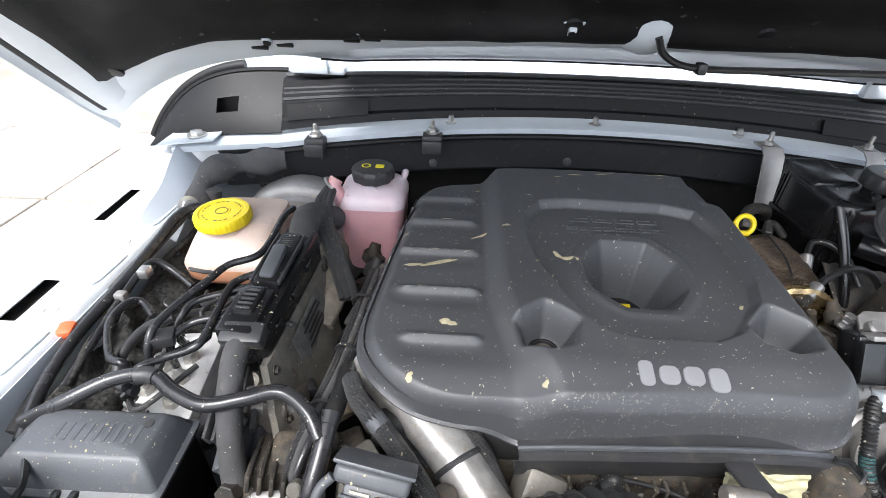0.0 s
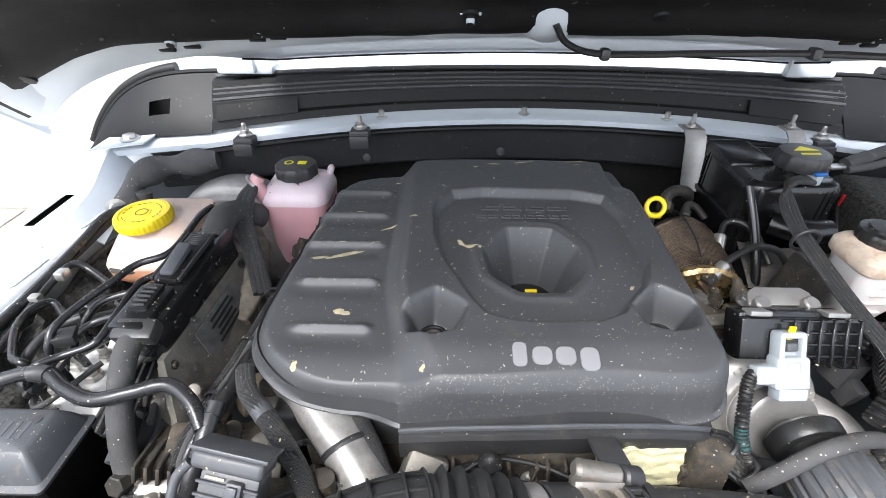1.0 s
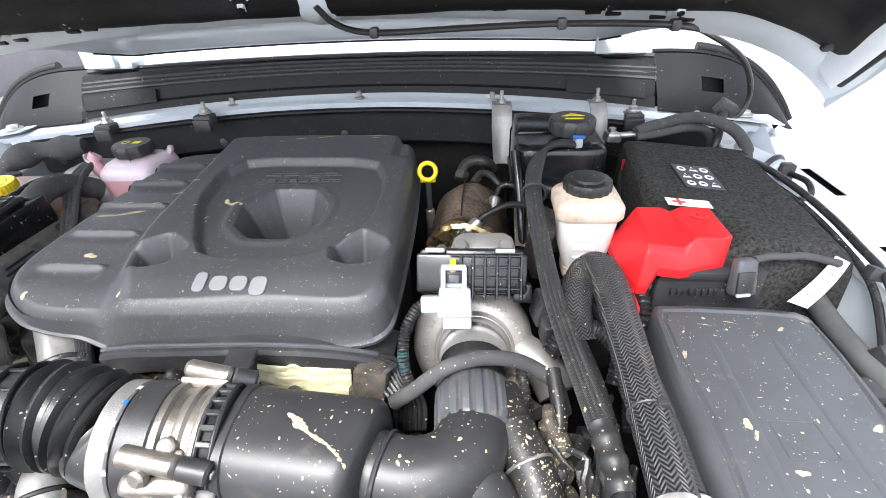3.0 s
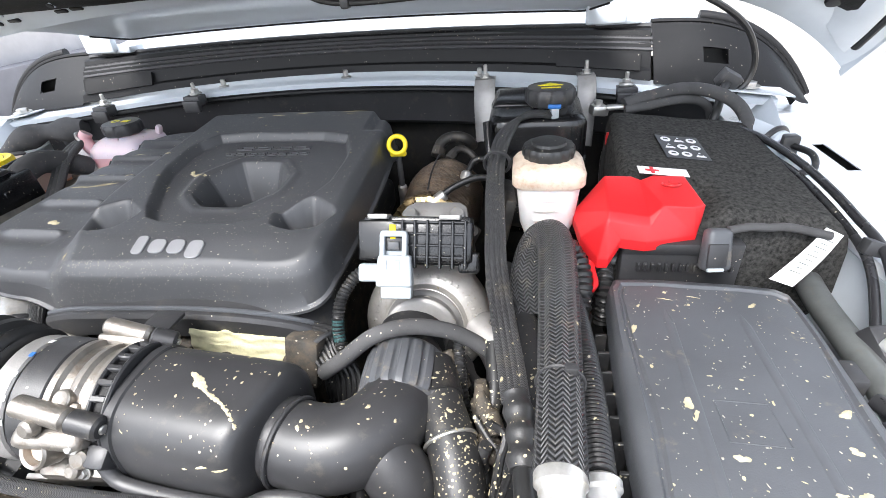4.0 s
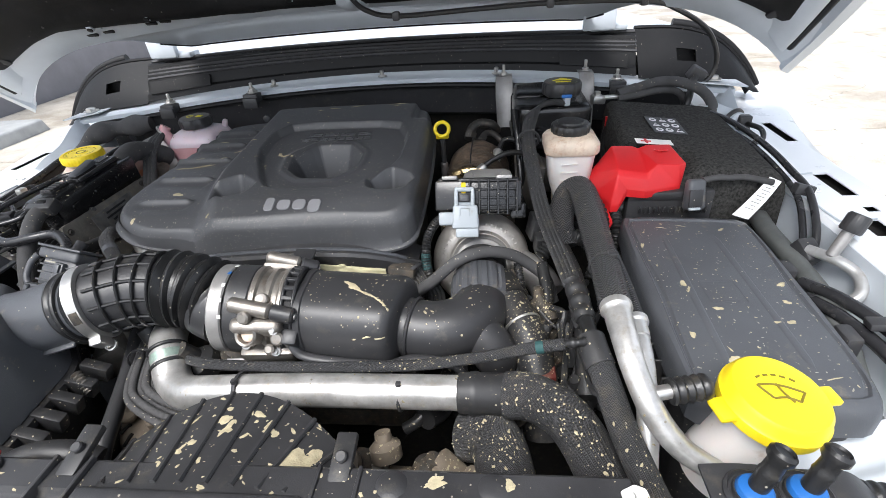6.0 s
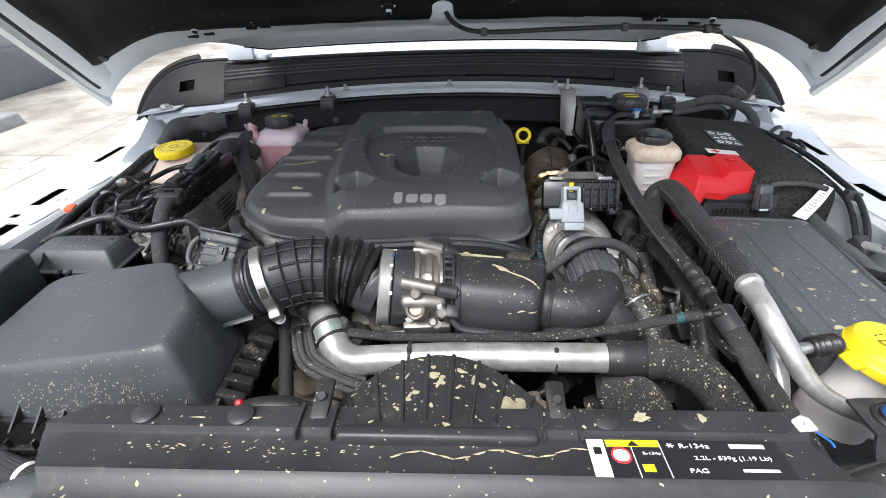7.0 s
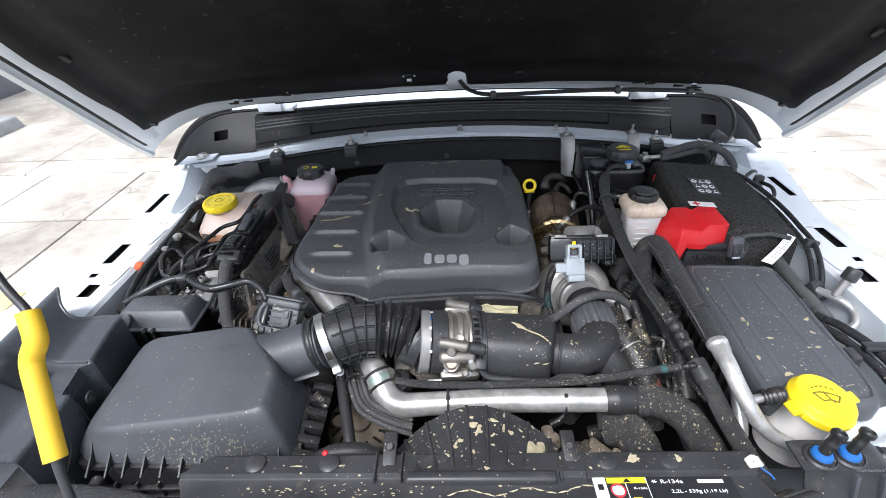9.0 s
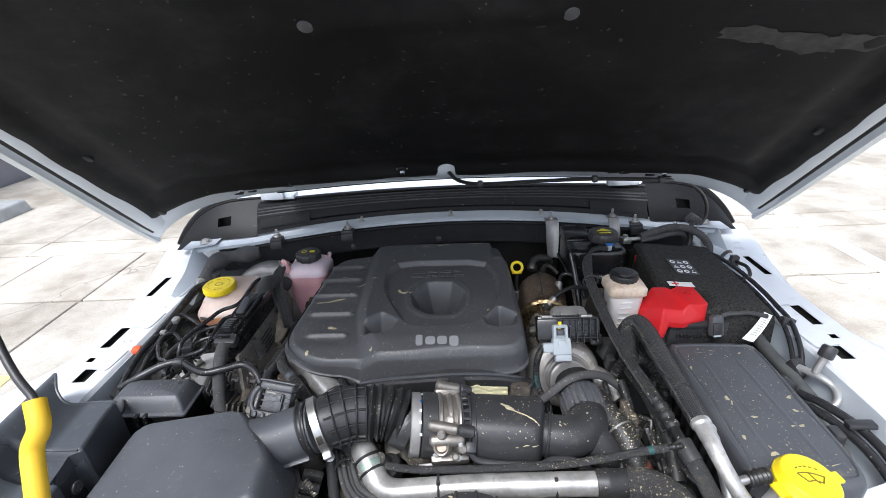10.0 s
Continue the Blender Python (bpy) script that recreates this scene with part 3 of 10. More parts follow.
# ---- ground and surroundings ----


def paving_material():
    m = bpy.data.materials.new("weathered_concrete")
    m.use_nodes = True
    t = m.node_tree
    b = t.nodes["Principled BSDF"]
    where = t.nodes.new("ShaderNodeTexCoord")
    info = t.nodes.new("ShaderNodeObjectInfo")
    n1 = node(t, "ShaderNodeTexNoise", Scale=1.3, Detail=8.0, Roughness=0.65)
    n2 = node(t, "ShaderNodeTexNoise", Scale=90.0, Detail=4.0)
    for n in (n1, n2):
        t.links.new(where.outputs["Object"], n.inputs["Vector"])
    r1 = t.nodes.new("ShaderNodeValToRGB")
    r1.color_ramp.elements[0].position, r1.color_ramp.elements[1].position = 0.38, 0.60
    r1.color_ramp.elements[0].color, r1.color_ramp.elements[1].color = (0.32, 0.285, 0.235, 1), (0.57, 0.53, 0.465, 1)
    t.links.new(n1.outputs[0], r1.inputs[0])
    r2 = t.nodes.new("ShaderNodeMapRange")
    r2.inputs["To Min"].default_value, r2.inputs["To Max"].default_value = 0.7, 1.25
    t.links.new(n2.outputs[0], r2.inputs["Value"])
    rn = t.nodes.new("ShaderNodeMapRange")
    rn.inputs["To Min"].default_value, rn.inputs["To Max"].default_value = 0.88, 1.12
    t.links.new(info.outputs["Random"], rn.inputs["Value"])
    both = t.nodes.new("ShaderNodeMath")
    both.operation = "MULTIPLY"
    t.links.new(r2.outputs[0], both.inputs[0])
    t.links.new(rn.outputs[0], both.inputs[1])
    mul = t.nodes.new("ShaderNodeMix")
    mul.data_type, mul.blend_type = "RGBA", "MULTIPLY"
    mul.inputs["Factor"].default_value = 1.0
    t.links.new(r1.outputs[0], mul.inputs["A"])
    t.links.new(both.outputs[0], mul.inputs["B"])
    # hairline cracks that wander over the slabs
    bend = node(t, "ShaderNodeTexNoise", Scale=2.2, Detail=6.0)
    t.links.new(where.outputs["Object"], bend.inputs["Vector"])
    shift = t.nodes.new("ShaderNodeVectorMath")
    shift.operation = "MULTIPLY_ADD"
    shift.inputs[1].default_value = (0.7, 0.7, 0.0)
    t.links.new(bend.outputs["Color"], shift.inputs[0])
    t.links.new(where.outputs["Object"], shift.inputs[2])
    veins = node(t, "ShaderNodeTexVoronoi", Scale=0.42)
    veins.feature = "DISTANCE_TO_EDGE"
    t.links.new(shift.outputs[0], veins.inputs["Vector"])
    thin = t.nodes.new("ShaderNodeMapRange")
    thin.inputs["From Min"].default_value, thin.inputs["From Max"].default_value = 0.0008, 0.0030
    thin.inputs["To Min"].default_value, thin.inputs["To Max"].default_value = 0.62, 1.0
    t.links.new(veins.outputs["Distance"], thin.inputs["Value"])
    worn = t.nodes.new("ShaderNodeMix")
    worn.data_type, worn.blend_type = "RGBA", "MULTIPLY"
    worn.inputs["Factor"].default_value = 1.0
    t.links.new(mul.outputs["Result"], worn.inputs["A"])
    t.links.new(thin.outputs[0], worn.inputs["B"])
    t.links.new(worn.outputs["Result"], b.inputs["Base Color"])
    b.inputs["Roughness"].default_value = 0.85
    bn = t.nodes.new("ShaderNodeBump")
    bn.inputs["Strength"].default_value, bn.inputs["Distance"].default_value = 0.4, 0.004
    t.links.new(n2.outputs[0], bn.inputs["Height"])
    t.links.new(bn.outputs[0], b.inputs["Normal"])
    return m


M["paving"] = paving_material()
M["joint"] = mat("dark_joint_dirt", (0.20, 0.18, 0.15), 0.95, var=0.3, scale=10, bump=0.5)
M["line_paint"] = mat("white_line_paint", (0.80, 0.80, 0.78), 0.7, var=0.06, scale=6, bump=0.3, dirt=0.15, dirt_col=(0.5, 0.48, 0.42))
M["yellow_line"] = mat("faded_yellow_line_paint", (0.72, 0.62, 0.25), 0.7, var=0.1, scale=8, bump=0.3)
M["kerb"] = mat("grey_kerb_concrete", (0.36, 0.37, 0.37), 0.85, var=0.15, scale=8, bump=0.5)
M["wall"] = mat("grey_rendered_wall", (0.20, 0.20, 0.22), 0.9, var=0.12, scale=3, bump=0.4)
M["wall_pale"] = mat("pale_rendered_wall", (0.52, 0.51, 0.52), 0.9, var=0.1, scale=3, bump=0.4)

bm = bmesh.new()
bmesh.ops.create_grid(bm, x_segments=1, y_segments=1, size=300)
ground = solo("ground", bm, "joint", "dirty joint bed of the concrete car park", "ground", kind="structure")

# long rows of slabs, split by joints across
pavement = thing("pavement", (0, 0, 0), "sunlit weathered beige concrete slabs of a car park", "pavement", kind="structure")
rows_y = [-6.0, -3.4, -0.9, 1.70, 2.50, 2.80, 5.4, 8.2, 11.5, 16.0, 24.0]
for i in range(len(rows_y) - 1):
    y0, y1 = rows_y[i] + 0.011, rows_y[i + 1] - 0.011
    cuts = [-14.0, -9.6, -6.4, -4.36, -3.42, -2.62, 1.2, 5.4, 9.8, 14.0] if i in (3, 2) else [-14.0, -9.0, -5.9, -3.68, 0.3, 4.6, 9.0, 14.0]
    for k in range(len(cuts) - 1):
        tmp = box(cuts[k] + 0.006, cuts[k + 1] - 0.006, y0, y1, -0.08, 0.02 + 0.002 * rnd.random(), 0.006, 1)
        part("slab", tmp, "paving", pavement)
bm = box(2.81, 2.96, -5, 16, 0.0225, 0.026, 0.0)
solo("bay_line", bm, "line_paint", "white painted parking line on the concrete", "road marking", kind="structure")
bm = box(-2.6, -2.4, -3, 0.9, 0.0225, 0.026, 0.0)
solo("edge_line", bm, "yellow_line", "faded yellow painted line on the concrete", "road marking", kind="structure")
bm = box(-5.7, -4.68, 1.2, 3.82, 0.0, 0.15, 0.03, 3, taper=0.97)
solo("wheel_stop", bm, "kerb", "grey concrete kerb block at the edge of the bay", "kerb", kind="structure")
bm = box(-6.2, -5.9, -2.0, 16, 0.0, 0.55, 0.02, 2)
solo("low_wall", bm, "wall", "dark grey rendered low wall behind the kerb", "wall", kind="structure")
bm = box(-6.6, -6.25, -2.0, 16, 0.0, 2.6, 0.02, 2)
solo("wall_west", bm, "wall_pale", "pale rendered wall behind the low wall", "wall", kind="structure")

# ---- car body round the bay ----
OPEN = radians(41)
HOOD_AT = Vector((0, -0.02, 1.285))
HF, HD = Vector((0, -math.cos(OPEN), math.sin(OPEN))), Vector((0, -math.sin(OPEN), -math.cos(OPEN)))


def hp(u, v, d):
    """A place on the raised hood: u forward from its rear edge, v across, d below the skin's crown."""
    return HOOD_AT + HF * u + Vector((v, 0, 0)) + HD * d


def half(u):
    return 0.757 - 0.09 * max(0, u)


def rear_outer(a):
    return 0.028 if a < 0.5 else 0.028 - 0.137 * ((a - 0.5) / 0.257) ** 2


def rear_felt(a):
    return 0.050 + 0.032 * (a / 0.5) ** 2 if a < 0.5 else 0.082 - 0.070 * ((a - 0.5) / 0.175) ** 1.6


def grid(fn, nu, nv, bm=None, flip=False):
    bm = bm or bmesh.new()
    rows = [[bm.verts.new(fn(i / nu, j / nv)) for j in range(nv + 1)] for i in range(nu + 1)]
    for i in range(nu):
        for j in range(nv):
            q = (rows[i][j], rows[i][j + 1], rows[i + 1][j + 1], rows[i + 1][j])
            bm.faces.new(tuple(reversed(q)) if flip else q)
    return bm


def solidify(bm, t):
    """Gives a sheet thickness t along its normals."""
    bmesh.ops.recalc_face_normals(bm, faces=list(bm.faces))
    bmesh.ops.solidify(bm, geom=list(bm.faces), thickness=t)
    return bm


hood = thing("hood", hp(0, 0, 0), "white steel hood propped open, lined with black felt", "hood")


def skin(s, c):
    v = -1 + 2 * c
    a = abs(v) * 0.757
    u = rear_outer(a) + (1.16 - rear_outer(a)) * s
    return hp(u, v * half(u), -0.012 + 0.095 * abs(v) ** 2.6)


part("outer_skin", solidify(grid(skin, 24, 48), 0.0012), "white", hood, "white painted outer panel")


def frame_sheet(s, c):
    v = -1 + 2 * c
    a = abs(v) * 0.735
    r0, r1 = rear_outer(a) + 0.004, rear_felt(min(a, 0.67)) + 0.02
    u = r0 + (r1 - r0) * s
    return hp(u, v * (half(u) - 0.022), 0.004 + 0.086 * abs(v) ** 2.3 + 0.004 * math.sin(3.14159 * s))


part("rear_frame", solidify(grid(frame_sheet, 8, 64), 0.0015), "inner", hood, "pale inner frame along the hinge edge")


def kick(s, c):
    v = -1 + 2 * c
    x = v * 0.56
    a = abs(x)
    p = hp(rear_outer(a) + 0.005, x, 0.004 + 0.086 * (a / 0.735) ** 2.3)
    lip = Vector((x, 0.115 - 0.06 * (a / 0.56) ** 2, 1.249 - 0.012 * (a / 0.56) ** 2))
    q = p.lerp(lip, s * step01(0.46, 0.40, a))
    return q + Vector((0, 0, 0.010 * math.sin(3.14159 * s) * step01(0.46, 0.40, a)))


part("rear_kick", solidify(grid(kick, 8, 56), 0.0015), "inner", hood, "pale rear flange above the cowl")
b = tube([kick(0.94, 0.12 + 0.76 * k / 30) + Vector((0, -0.003, -0.003)) for k in range(31)], 0.0016, 6, 0.02)
part("flange_seam", b, "seal", hood, "thin dark flange seam")
# side frames with a seal groove
for sx in (-1, 1):
    prof = [(0.757, 0.070), (0.761, 0.086), (0.757, 0.094), (0.734, 0.098), (0.730, 0.092), (0.722, 0.086), (0.712, 0.086), (0.707, 0.094), (0.692, 0.093), (0.672, 0.082), (0.655, 0.070)]
    rows = []
    for i in range(31):
        s = i / 30
        row = []
        for v0, d0 in prof:
            u0 = -0.109 + (v0 < 0.73) * 0.03 + (0.757 - v0) * 0.9
            u = u0 + (1.12 - u0) * s
            row.append(hp(u, sx * (v0 - 0.757 + half(u)), d0 - 0.01 * s))
        rows.append(row)
    b = bmesh.new()
    vs = [[b.verts.new(p) for p in r] for r in rows]
    for i in range(30):
        for j in range(len(prof) - 1):
            b.faces.new((vs[i][j], vs[i][j + 1], vs[i + 1][j + 1], vs[i + 1][j]))
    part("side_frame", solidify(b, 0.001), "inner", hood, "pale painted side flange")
    pts = [hp(-0.03 + 1.12 * k / 12, sx * (0.717 - 0.757 + half(-0.03 + 1.12 * k / 12)), 0.088 - 0.01 * k / 12) for k in range(13)]
    part("seal_strip", tube(pts, 0.006, 8, 0.03), "seal", hood, "black rubber seal")


def felt(s, c):
    v = -1 + 2 * c
    a = abs(v) * 0.675
    u0 = rear_felt(a)
    u = u0 + (1.10 - u0) * s
    w = 0.697 - 0.09 * max(0, u)
    edge = min(s * 1.05, (1 - abs(v)) * 0.68)
    relief = 0.011 * step01(0.0, 0.014, edge) - 0.011 * step01(0.026, 0.05, edge) + 0.010 * step01(0.07, 0.115, edge)
    ridge = 0.006 * math.exp(-((u - 0.53) / 0.02) ** 2) * step01(0.2, 0.14, abs(v * w))
    soft = 0.0035 * noise.noise(Vector((v * 4, u * 5, 0))) + 0.0015 * noise.noise(Vector((v * 14, u * 17, 3)))
    return hp(u, v * w, 0.006 + 0.070 * abs(v) ** 2.2 + relief + ridge + soft)


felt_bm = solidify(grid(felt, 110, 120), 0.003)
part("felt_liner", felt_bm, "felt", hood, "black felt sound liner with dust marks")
felt_tree = BVHTree.FromBMesh(felt_bm)


def on_felt(u, v, lift=0.0):
    hit, nor, _, _ = felt_tree.ray_cast(hp(u, v, 0.4), -HD)
    return (hit + HD * lift) if hit else hp(u, v, 0.07)


for u, v in ((0.53, -0.17), (0.53, 0.165), (0.30, -0.625), (0.29, 0.63), (0.055, -0.645), (0.05, 0.65), (0.62, -0.59), (0.6, 0.6), (0.09, -0.1), (0.09, 0.12)):
    p = on_felt(u, v)
    b = lathe([(0.011, -0.003), (0.010, 0.0005), (0.007, 0.0012), (0.002, 0.0012)], axis(p, p + HD), 18)
    part("clip", b, "grey_plug" if u == 0.53 else "seal", hood, "dusty round trim clip" if u == 0.53 else "")
b = bmesh.new()
for _ in range(170):
    cl = rnd.choice(((0.26, -0.56), (0.45, -0.35), (0.2, 0.0), (0.16, 0.35), (0.13, 0.45), (0.5, 0.1), (0.3, -0.2)))
    u, v = max(0.11, rnd.gauss(cl[0], 0.09)), rnd.gauss(cl[1], 0.12)
    if abs(v) > 0.58:
        continue
    c, s = on_felt(u, v, 0.0008), rnd.uniform(0.0008, 0.0028)
    t1 = Vector((math.cos(_), 0, 0)) + HF * math.sin(_)
    t2 = t1.cross(HD).normalized()
    st = 1 + rnd.random() * 2
    ps = [b.verts.new(c + (t1 * math.cos(k) * st + t2 * math.sin(k)) * s * rnd.uniform(0.6, 1.2)) for k in (0, 1.05, 2.1, 3.14, 4.2, 5.2)]
    b.faces.new(ps)
for u, v, s in ((0.5, 0.40, 0.035), (0.49, 0.47, 0.04), (0.5, 0.53, 0.035)):
    c = on_felt(u, v, 0.0006)
    ps = []
    for k in range(22):
        a = 2 * math.pi * k / 22
        q = rnd.uniform(0.7, 1.1)
        ps.append(b.verts.new(on_felt(u + 0.5 * s * math.sin(a) * q, v + 1.25 * s * math.cos(a) * q, 0.0008)))
    cc = b.verts.new(c)
    for k in range(22):
        b.faces.new((ps[k], ps[(k + 1) % 22], cc))
M["dust_mark"] = mat("grey_dust_mark", (0.040, 0.039, 0.038), 0.95, var=0.5, scale=60, bump=0.6, grain=400)
solo("dust_marks", b, "dust_mark", "pale dried splashes on the black felt liner", "dried mud", kind="stuff")
# tabs and slits of the rear frame
for v in (-0.47, -0.44, -0.36, -0.335, -0.24, -0.12, -0.085, 0.12, 0.24, 0.36, 0.385, 0.44, 0.475):
    a = abs(v) / 0.735
    p = hp(0.060, v, 0.010 + 0.086 * a ** 2.3)
    q = axis(p, p + HD)
    part("slit", block((0.020, 0.006, 0.004), q, 0.001), "seal", hood, "dark pressed slit")
# pressed tabs that hold the liner's edge
for v in (-0.452, -0.35, -0.10, 0.375, 0.458):
    a = abs(v) / 0.735
    p = hp(0.084, v, 0.012 + 0.086 * a ** 2.3)
    b = block((0.026, 0.022, 0.003), axis(p, p + HD), 0.0012)
    block((0.010, 0.012, 0.009), axis(p + HD * 0.004, p + HD), 0.002, bm=b)
    part("liner_tab", b, "inner", hood, "pale tab gripping the felt liner")
    part("tab_hole", lathe([(0.0045, 0.0), (0.0045, 0.0095), (0.001, 0.0097)], axis(p + HD * 0.0004, p + HD), 14), "seal", hood)
for v in (-0.455, 0.455):
    p = hp(0.045, v, 0.022)
    b = block((0.06, 0.03, 0.006), axis(p, p + HD), 0.003)
    ring(p + HD * 0.006, p + HD * 0.02, 0.008, 0.003, bm=b)
    part("hinge_tab", b, "inner", hood, "pale pressed hinge tab")
b = lathe([(0.034, -0.004), (0.032, 0.006), (0.022, 0.014), (0.004, 0.017)], axis(hp(0.066, -0.003, 0.006), hp(0.066, -0.003, 0.1)), 24)
part("latch_boss", b, "inner", hood, "pale raised boss at the frame's centre")
# release cable clipped along the frame
pts = [hp(0.085, 0.0, 0.02), hp(0.06, 0.02, 0.03), hp(0.045, 0.07, 0.035), hp(0.05, 0.2, 0.036), hp(0.058, 0.32, 0.04), hp(0.062, 0.46, 0.05), Vector((0.54, -0.03, 1.262)), Vector((0.60, -0.01, 1.225)), Vector((0.628, 0.0, 1.18)), Vector((0.625, 0.0, 1.145)), Vector((0.60, 0.0, 1.125))]
cable = thing("hood_cable", pts[0], "thin black cable clipped along the hood's rear edge", "cable")
part("sheath", tube(pts, 0.0042, 8, 0.008), "rubber", cable)
for k in (2, 4, 5):
    part("cable_clip", block((0.012, 0.016, 0.014), Matrix.Translation(pts[k]), 0.003), "plastic", cable)

# cowl: ledge, grille panel, corner covers


def bow(x):
    return 0.060 * max(0.0, 1 - (x / 0.5) ** 2)


def ledge_z(x):
    return 1.160 - 0.017 * (x / 0.45) ** 2


def sweep(prof, x0, x1, n=48, thick=0.0015):
    """A profile of (y, z) off the ledge line, drawn along it from x0 to x1."""
    b = grid(lambda s, c: Vector((x0 + (x1 - x0) * s, 0, 0)), n, len(prof) - 1)
    b.verts.ensure_lookup_table()
    k = len(prof)
    for i in range(n + 1):
        x = x0 + (x1 - x0) * i / n
        for j, (y, z) in enumerate(prof):
            b.verts[i * k + j].co = Vector((x, bow(x) + y, ledge_z(x) + z))
    return solidify(b, thick)


ledge_bm = sweep([(-0.006, -0.010), (-0.006, -0.002), (-0.003, 0.0), (0.035, 0.003), (0.05, 0.004)], -0.672, 0.672)
solo("cowl_ledge", ledge_bm, "inner", "pale painted steel ledge along the firewall top", "car body", kind="structure")
cowl = thing("cowl_grille", (0, 0.05, 1.15), "black ribbed plastic cowl panel under the windscreen", "cowl grille")
prof = [(0.020, 0.004), (0.026, 0.014), (0.034, 0.017), (0.042, 0.034), (0.046, 0.036), (0.050, 0.044), (0.053, 0.044), (0.056, 0.050), (0.060, 0.050), (0.063, 0.056), (0.070, 0.058), (0.085, 0.058)]
def cowl_line(x, y, z):
    """A place on the cowl panel: y, z as on the profile, stretched to the panel's top edge at x."""
    k = max(0.0, 1 - (x / 0.5) ** 2)
    f = (y - 0.020) / 0.065
    return Vector((x, (bow(x) + 0.02) * (1 - f) + (0.082 + 0.026 * k) * f, ledge_z(x) + 0.004 + (1.2155 + 0.010 * k - ledge_z(x) - 0.004) * z / 0.058))


b = grid(lambda s, c: cowl_line(-0.502 + 1.0 * s, *prof[round(c * (len(prof) - 1))]), 48, len(prof) - 1)
part("panel", solidify(b, 0.0015), "cowl", cowl, "", 18)
# beads take a lighter black than the panel, to paint their edge highlights
for z0, y0, r in ((0.0600, 0.080, 0.0042), (0.0535, 0.0665, 0.0030), (0.0475, 0.058, 0.0032), (0.0425, 0.052, 0.0025), (0.0365, 0.046, 0.0030)):
    part("bead", tube([cowl_line(-0.5 + 0.05 * k, y0, z0) for k in range(21)], r, 8, 0.02), "gloss", cowl, "rounded rubber bead, lightened for its highlight")
for x in (-0.43, 0.42):
    b = grid(lambda s, c: cowl_line(x - 0.062 + 0.124 * s, 0.028 + 0.012 * c, 0.013 + 0.018 * c) + Vector((0, -0.006, 0.002)), 8, 3)
    part("pad", solidify(b, 0.004), "cowl", cowl, "flat raised pad")


def corner(sx):
    b = bmesh.new()
    rows = []
    n = 20
    for i in range(n + 1):
        s = i / n
        x = 0.503 + (0.745 - 0.503) * s
        zt = 1.219 - 0.118 * s ** 3.2
        yt = 0.092 - 0.02 * s
        zb = ledge_z(min(x, 0.68)) + 0.006 - 0.03 * step01(0.72, 1.0, s)
        yb = 0.018 + 0.035 * s ** 2
        zt = max(zt, zb + 0.004)
        row = [Vector((sx * x, yt + 0.03, zt - 0.02)), Vector((sx * x, yt + 0.012, zt - 0.001)), Vector((sx * x, yt, zt))]
        for k in range(1, 9):
            t = k / 8
            row.append(Vector((sx * x, yt + (yb - yt) * t - 0.004 * math.sin(math.pi * t), zt + (zb - zt) * t)))
        rows.append([b.verts.new(p) for p in row])
    for i in range(n):
        for j in range(len(rows[0]) - 1):
            xm = abs((rows[i][j].co.x + rows[i + 1][j + 1].co.x) / 2)
            if 0.575 < xm < 0.608 and 5 <= j <= 6:
                continue
            b.faces.new((rows[i][j], rows[i][j + 1], rows[i + 1][j + 1], rows[i + 1][j]))
    return solidify(b, 0.002)


for sx in (-1, 1):
    cc = thing("cowl_corner_cover", (sx * 0.6, 0.05, 1.14), "dark grey plastic cowl corner cover with a square slot", "trim cover", group="cowl corner covers")
    part("shell", corner(sx), "cowl", cc)
    part("slot_back", box(sx * 0.592 - 0.045, sx * 0.592 + 0.045, 0.070, 0.076, 1.125, 1.188, 0.001), "cowl", cc, "dark recess behind the slot")
    pts = [Vector((sx * (0.503 + 0.242 * k / 12), 0.098 - 0.02 * k / 12, 1.221 - 0.118 * (k / 12) ** 3.2)) for k in range(13)]
    part("edge_bead", tube(pts, 0.004, 8, 0.02), "cowl", cc)
    pts = [Vector((sx * (0.575 + 0.176 * k / 12), 0.103 - 0.022 * k / 12, 1.2265 - 0.121 * ((0.072 + 0.176 * k / 12) / 0.248) ** 3.2)) for k in range(13)]
    part("rim_seal", tube(pts, lambda t: 0.009 - 0.004 * t, 10, 0.015), "seal", cc, "black arched rubber rim")
    b = grid(lambda s, c: Vector((sx * (0.60 + 0.09 * s), -0.012 + 0.06 * c, 1.139 - 0.012 * s)), 4, 4)
    solo("corner_plate", solidify(b, 0.002), "inner", "pale steel corner plate beside the cowl", "car body", kind="structure")
    put_bolt((sx * 0.635, 0.012, 1.137), (sx * 0.635, 0.012, 1.2), 0.010, 0.007, cc, "steel", "washer_bolt", "rusty washer bolt")

# white body behind the cowl; the hood's shade is put into its darker paint
b = grid(lambda s, c: Vector((-0.72 + 1.44 * s, bow(-0.72 + 1.44 * s) * 0.6 + 0.085 + 0.16 * c, 1.214 + 0.045 * c - 0.10 * abs(-1 + 2 * s) ** 4)), 40, 6)
solo("scuttle_panel", solidify(b, 0.002), "inner", "white painted scuttle panel below the windscreen", "car body", kind="structure")
for x in (-0.44, 0.45):
    b = box(x - 0.035, x + 0.035, 0.07, 0.11, 1.222, 1.234, 0.004)
    box(x - 0.05, x + 0.01, 0.06, 0.075, 1.225, 1.262, 0.004, bm=b)
    part("hinge", b, "inner", hood, "pale painted steel hinge")

# firewall
fire = thing("firewall", (0, 0.1, 0.6), "black firewall panel below the cowl ledge", "firewall", kind="structure")
up_bm = sweep([(-0.004, -0.008), (0.001, -0.016), (0.004, -0.020), (0.004, -0.072), (0.012, -0.078)], -0.60, 0.60)
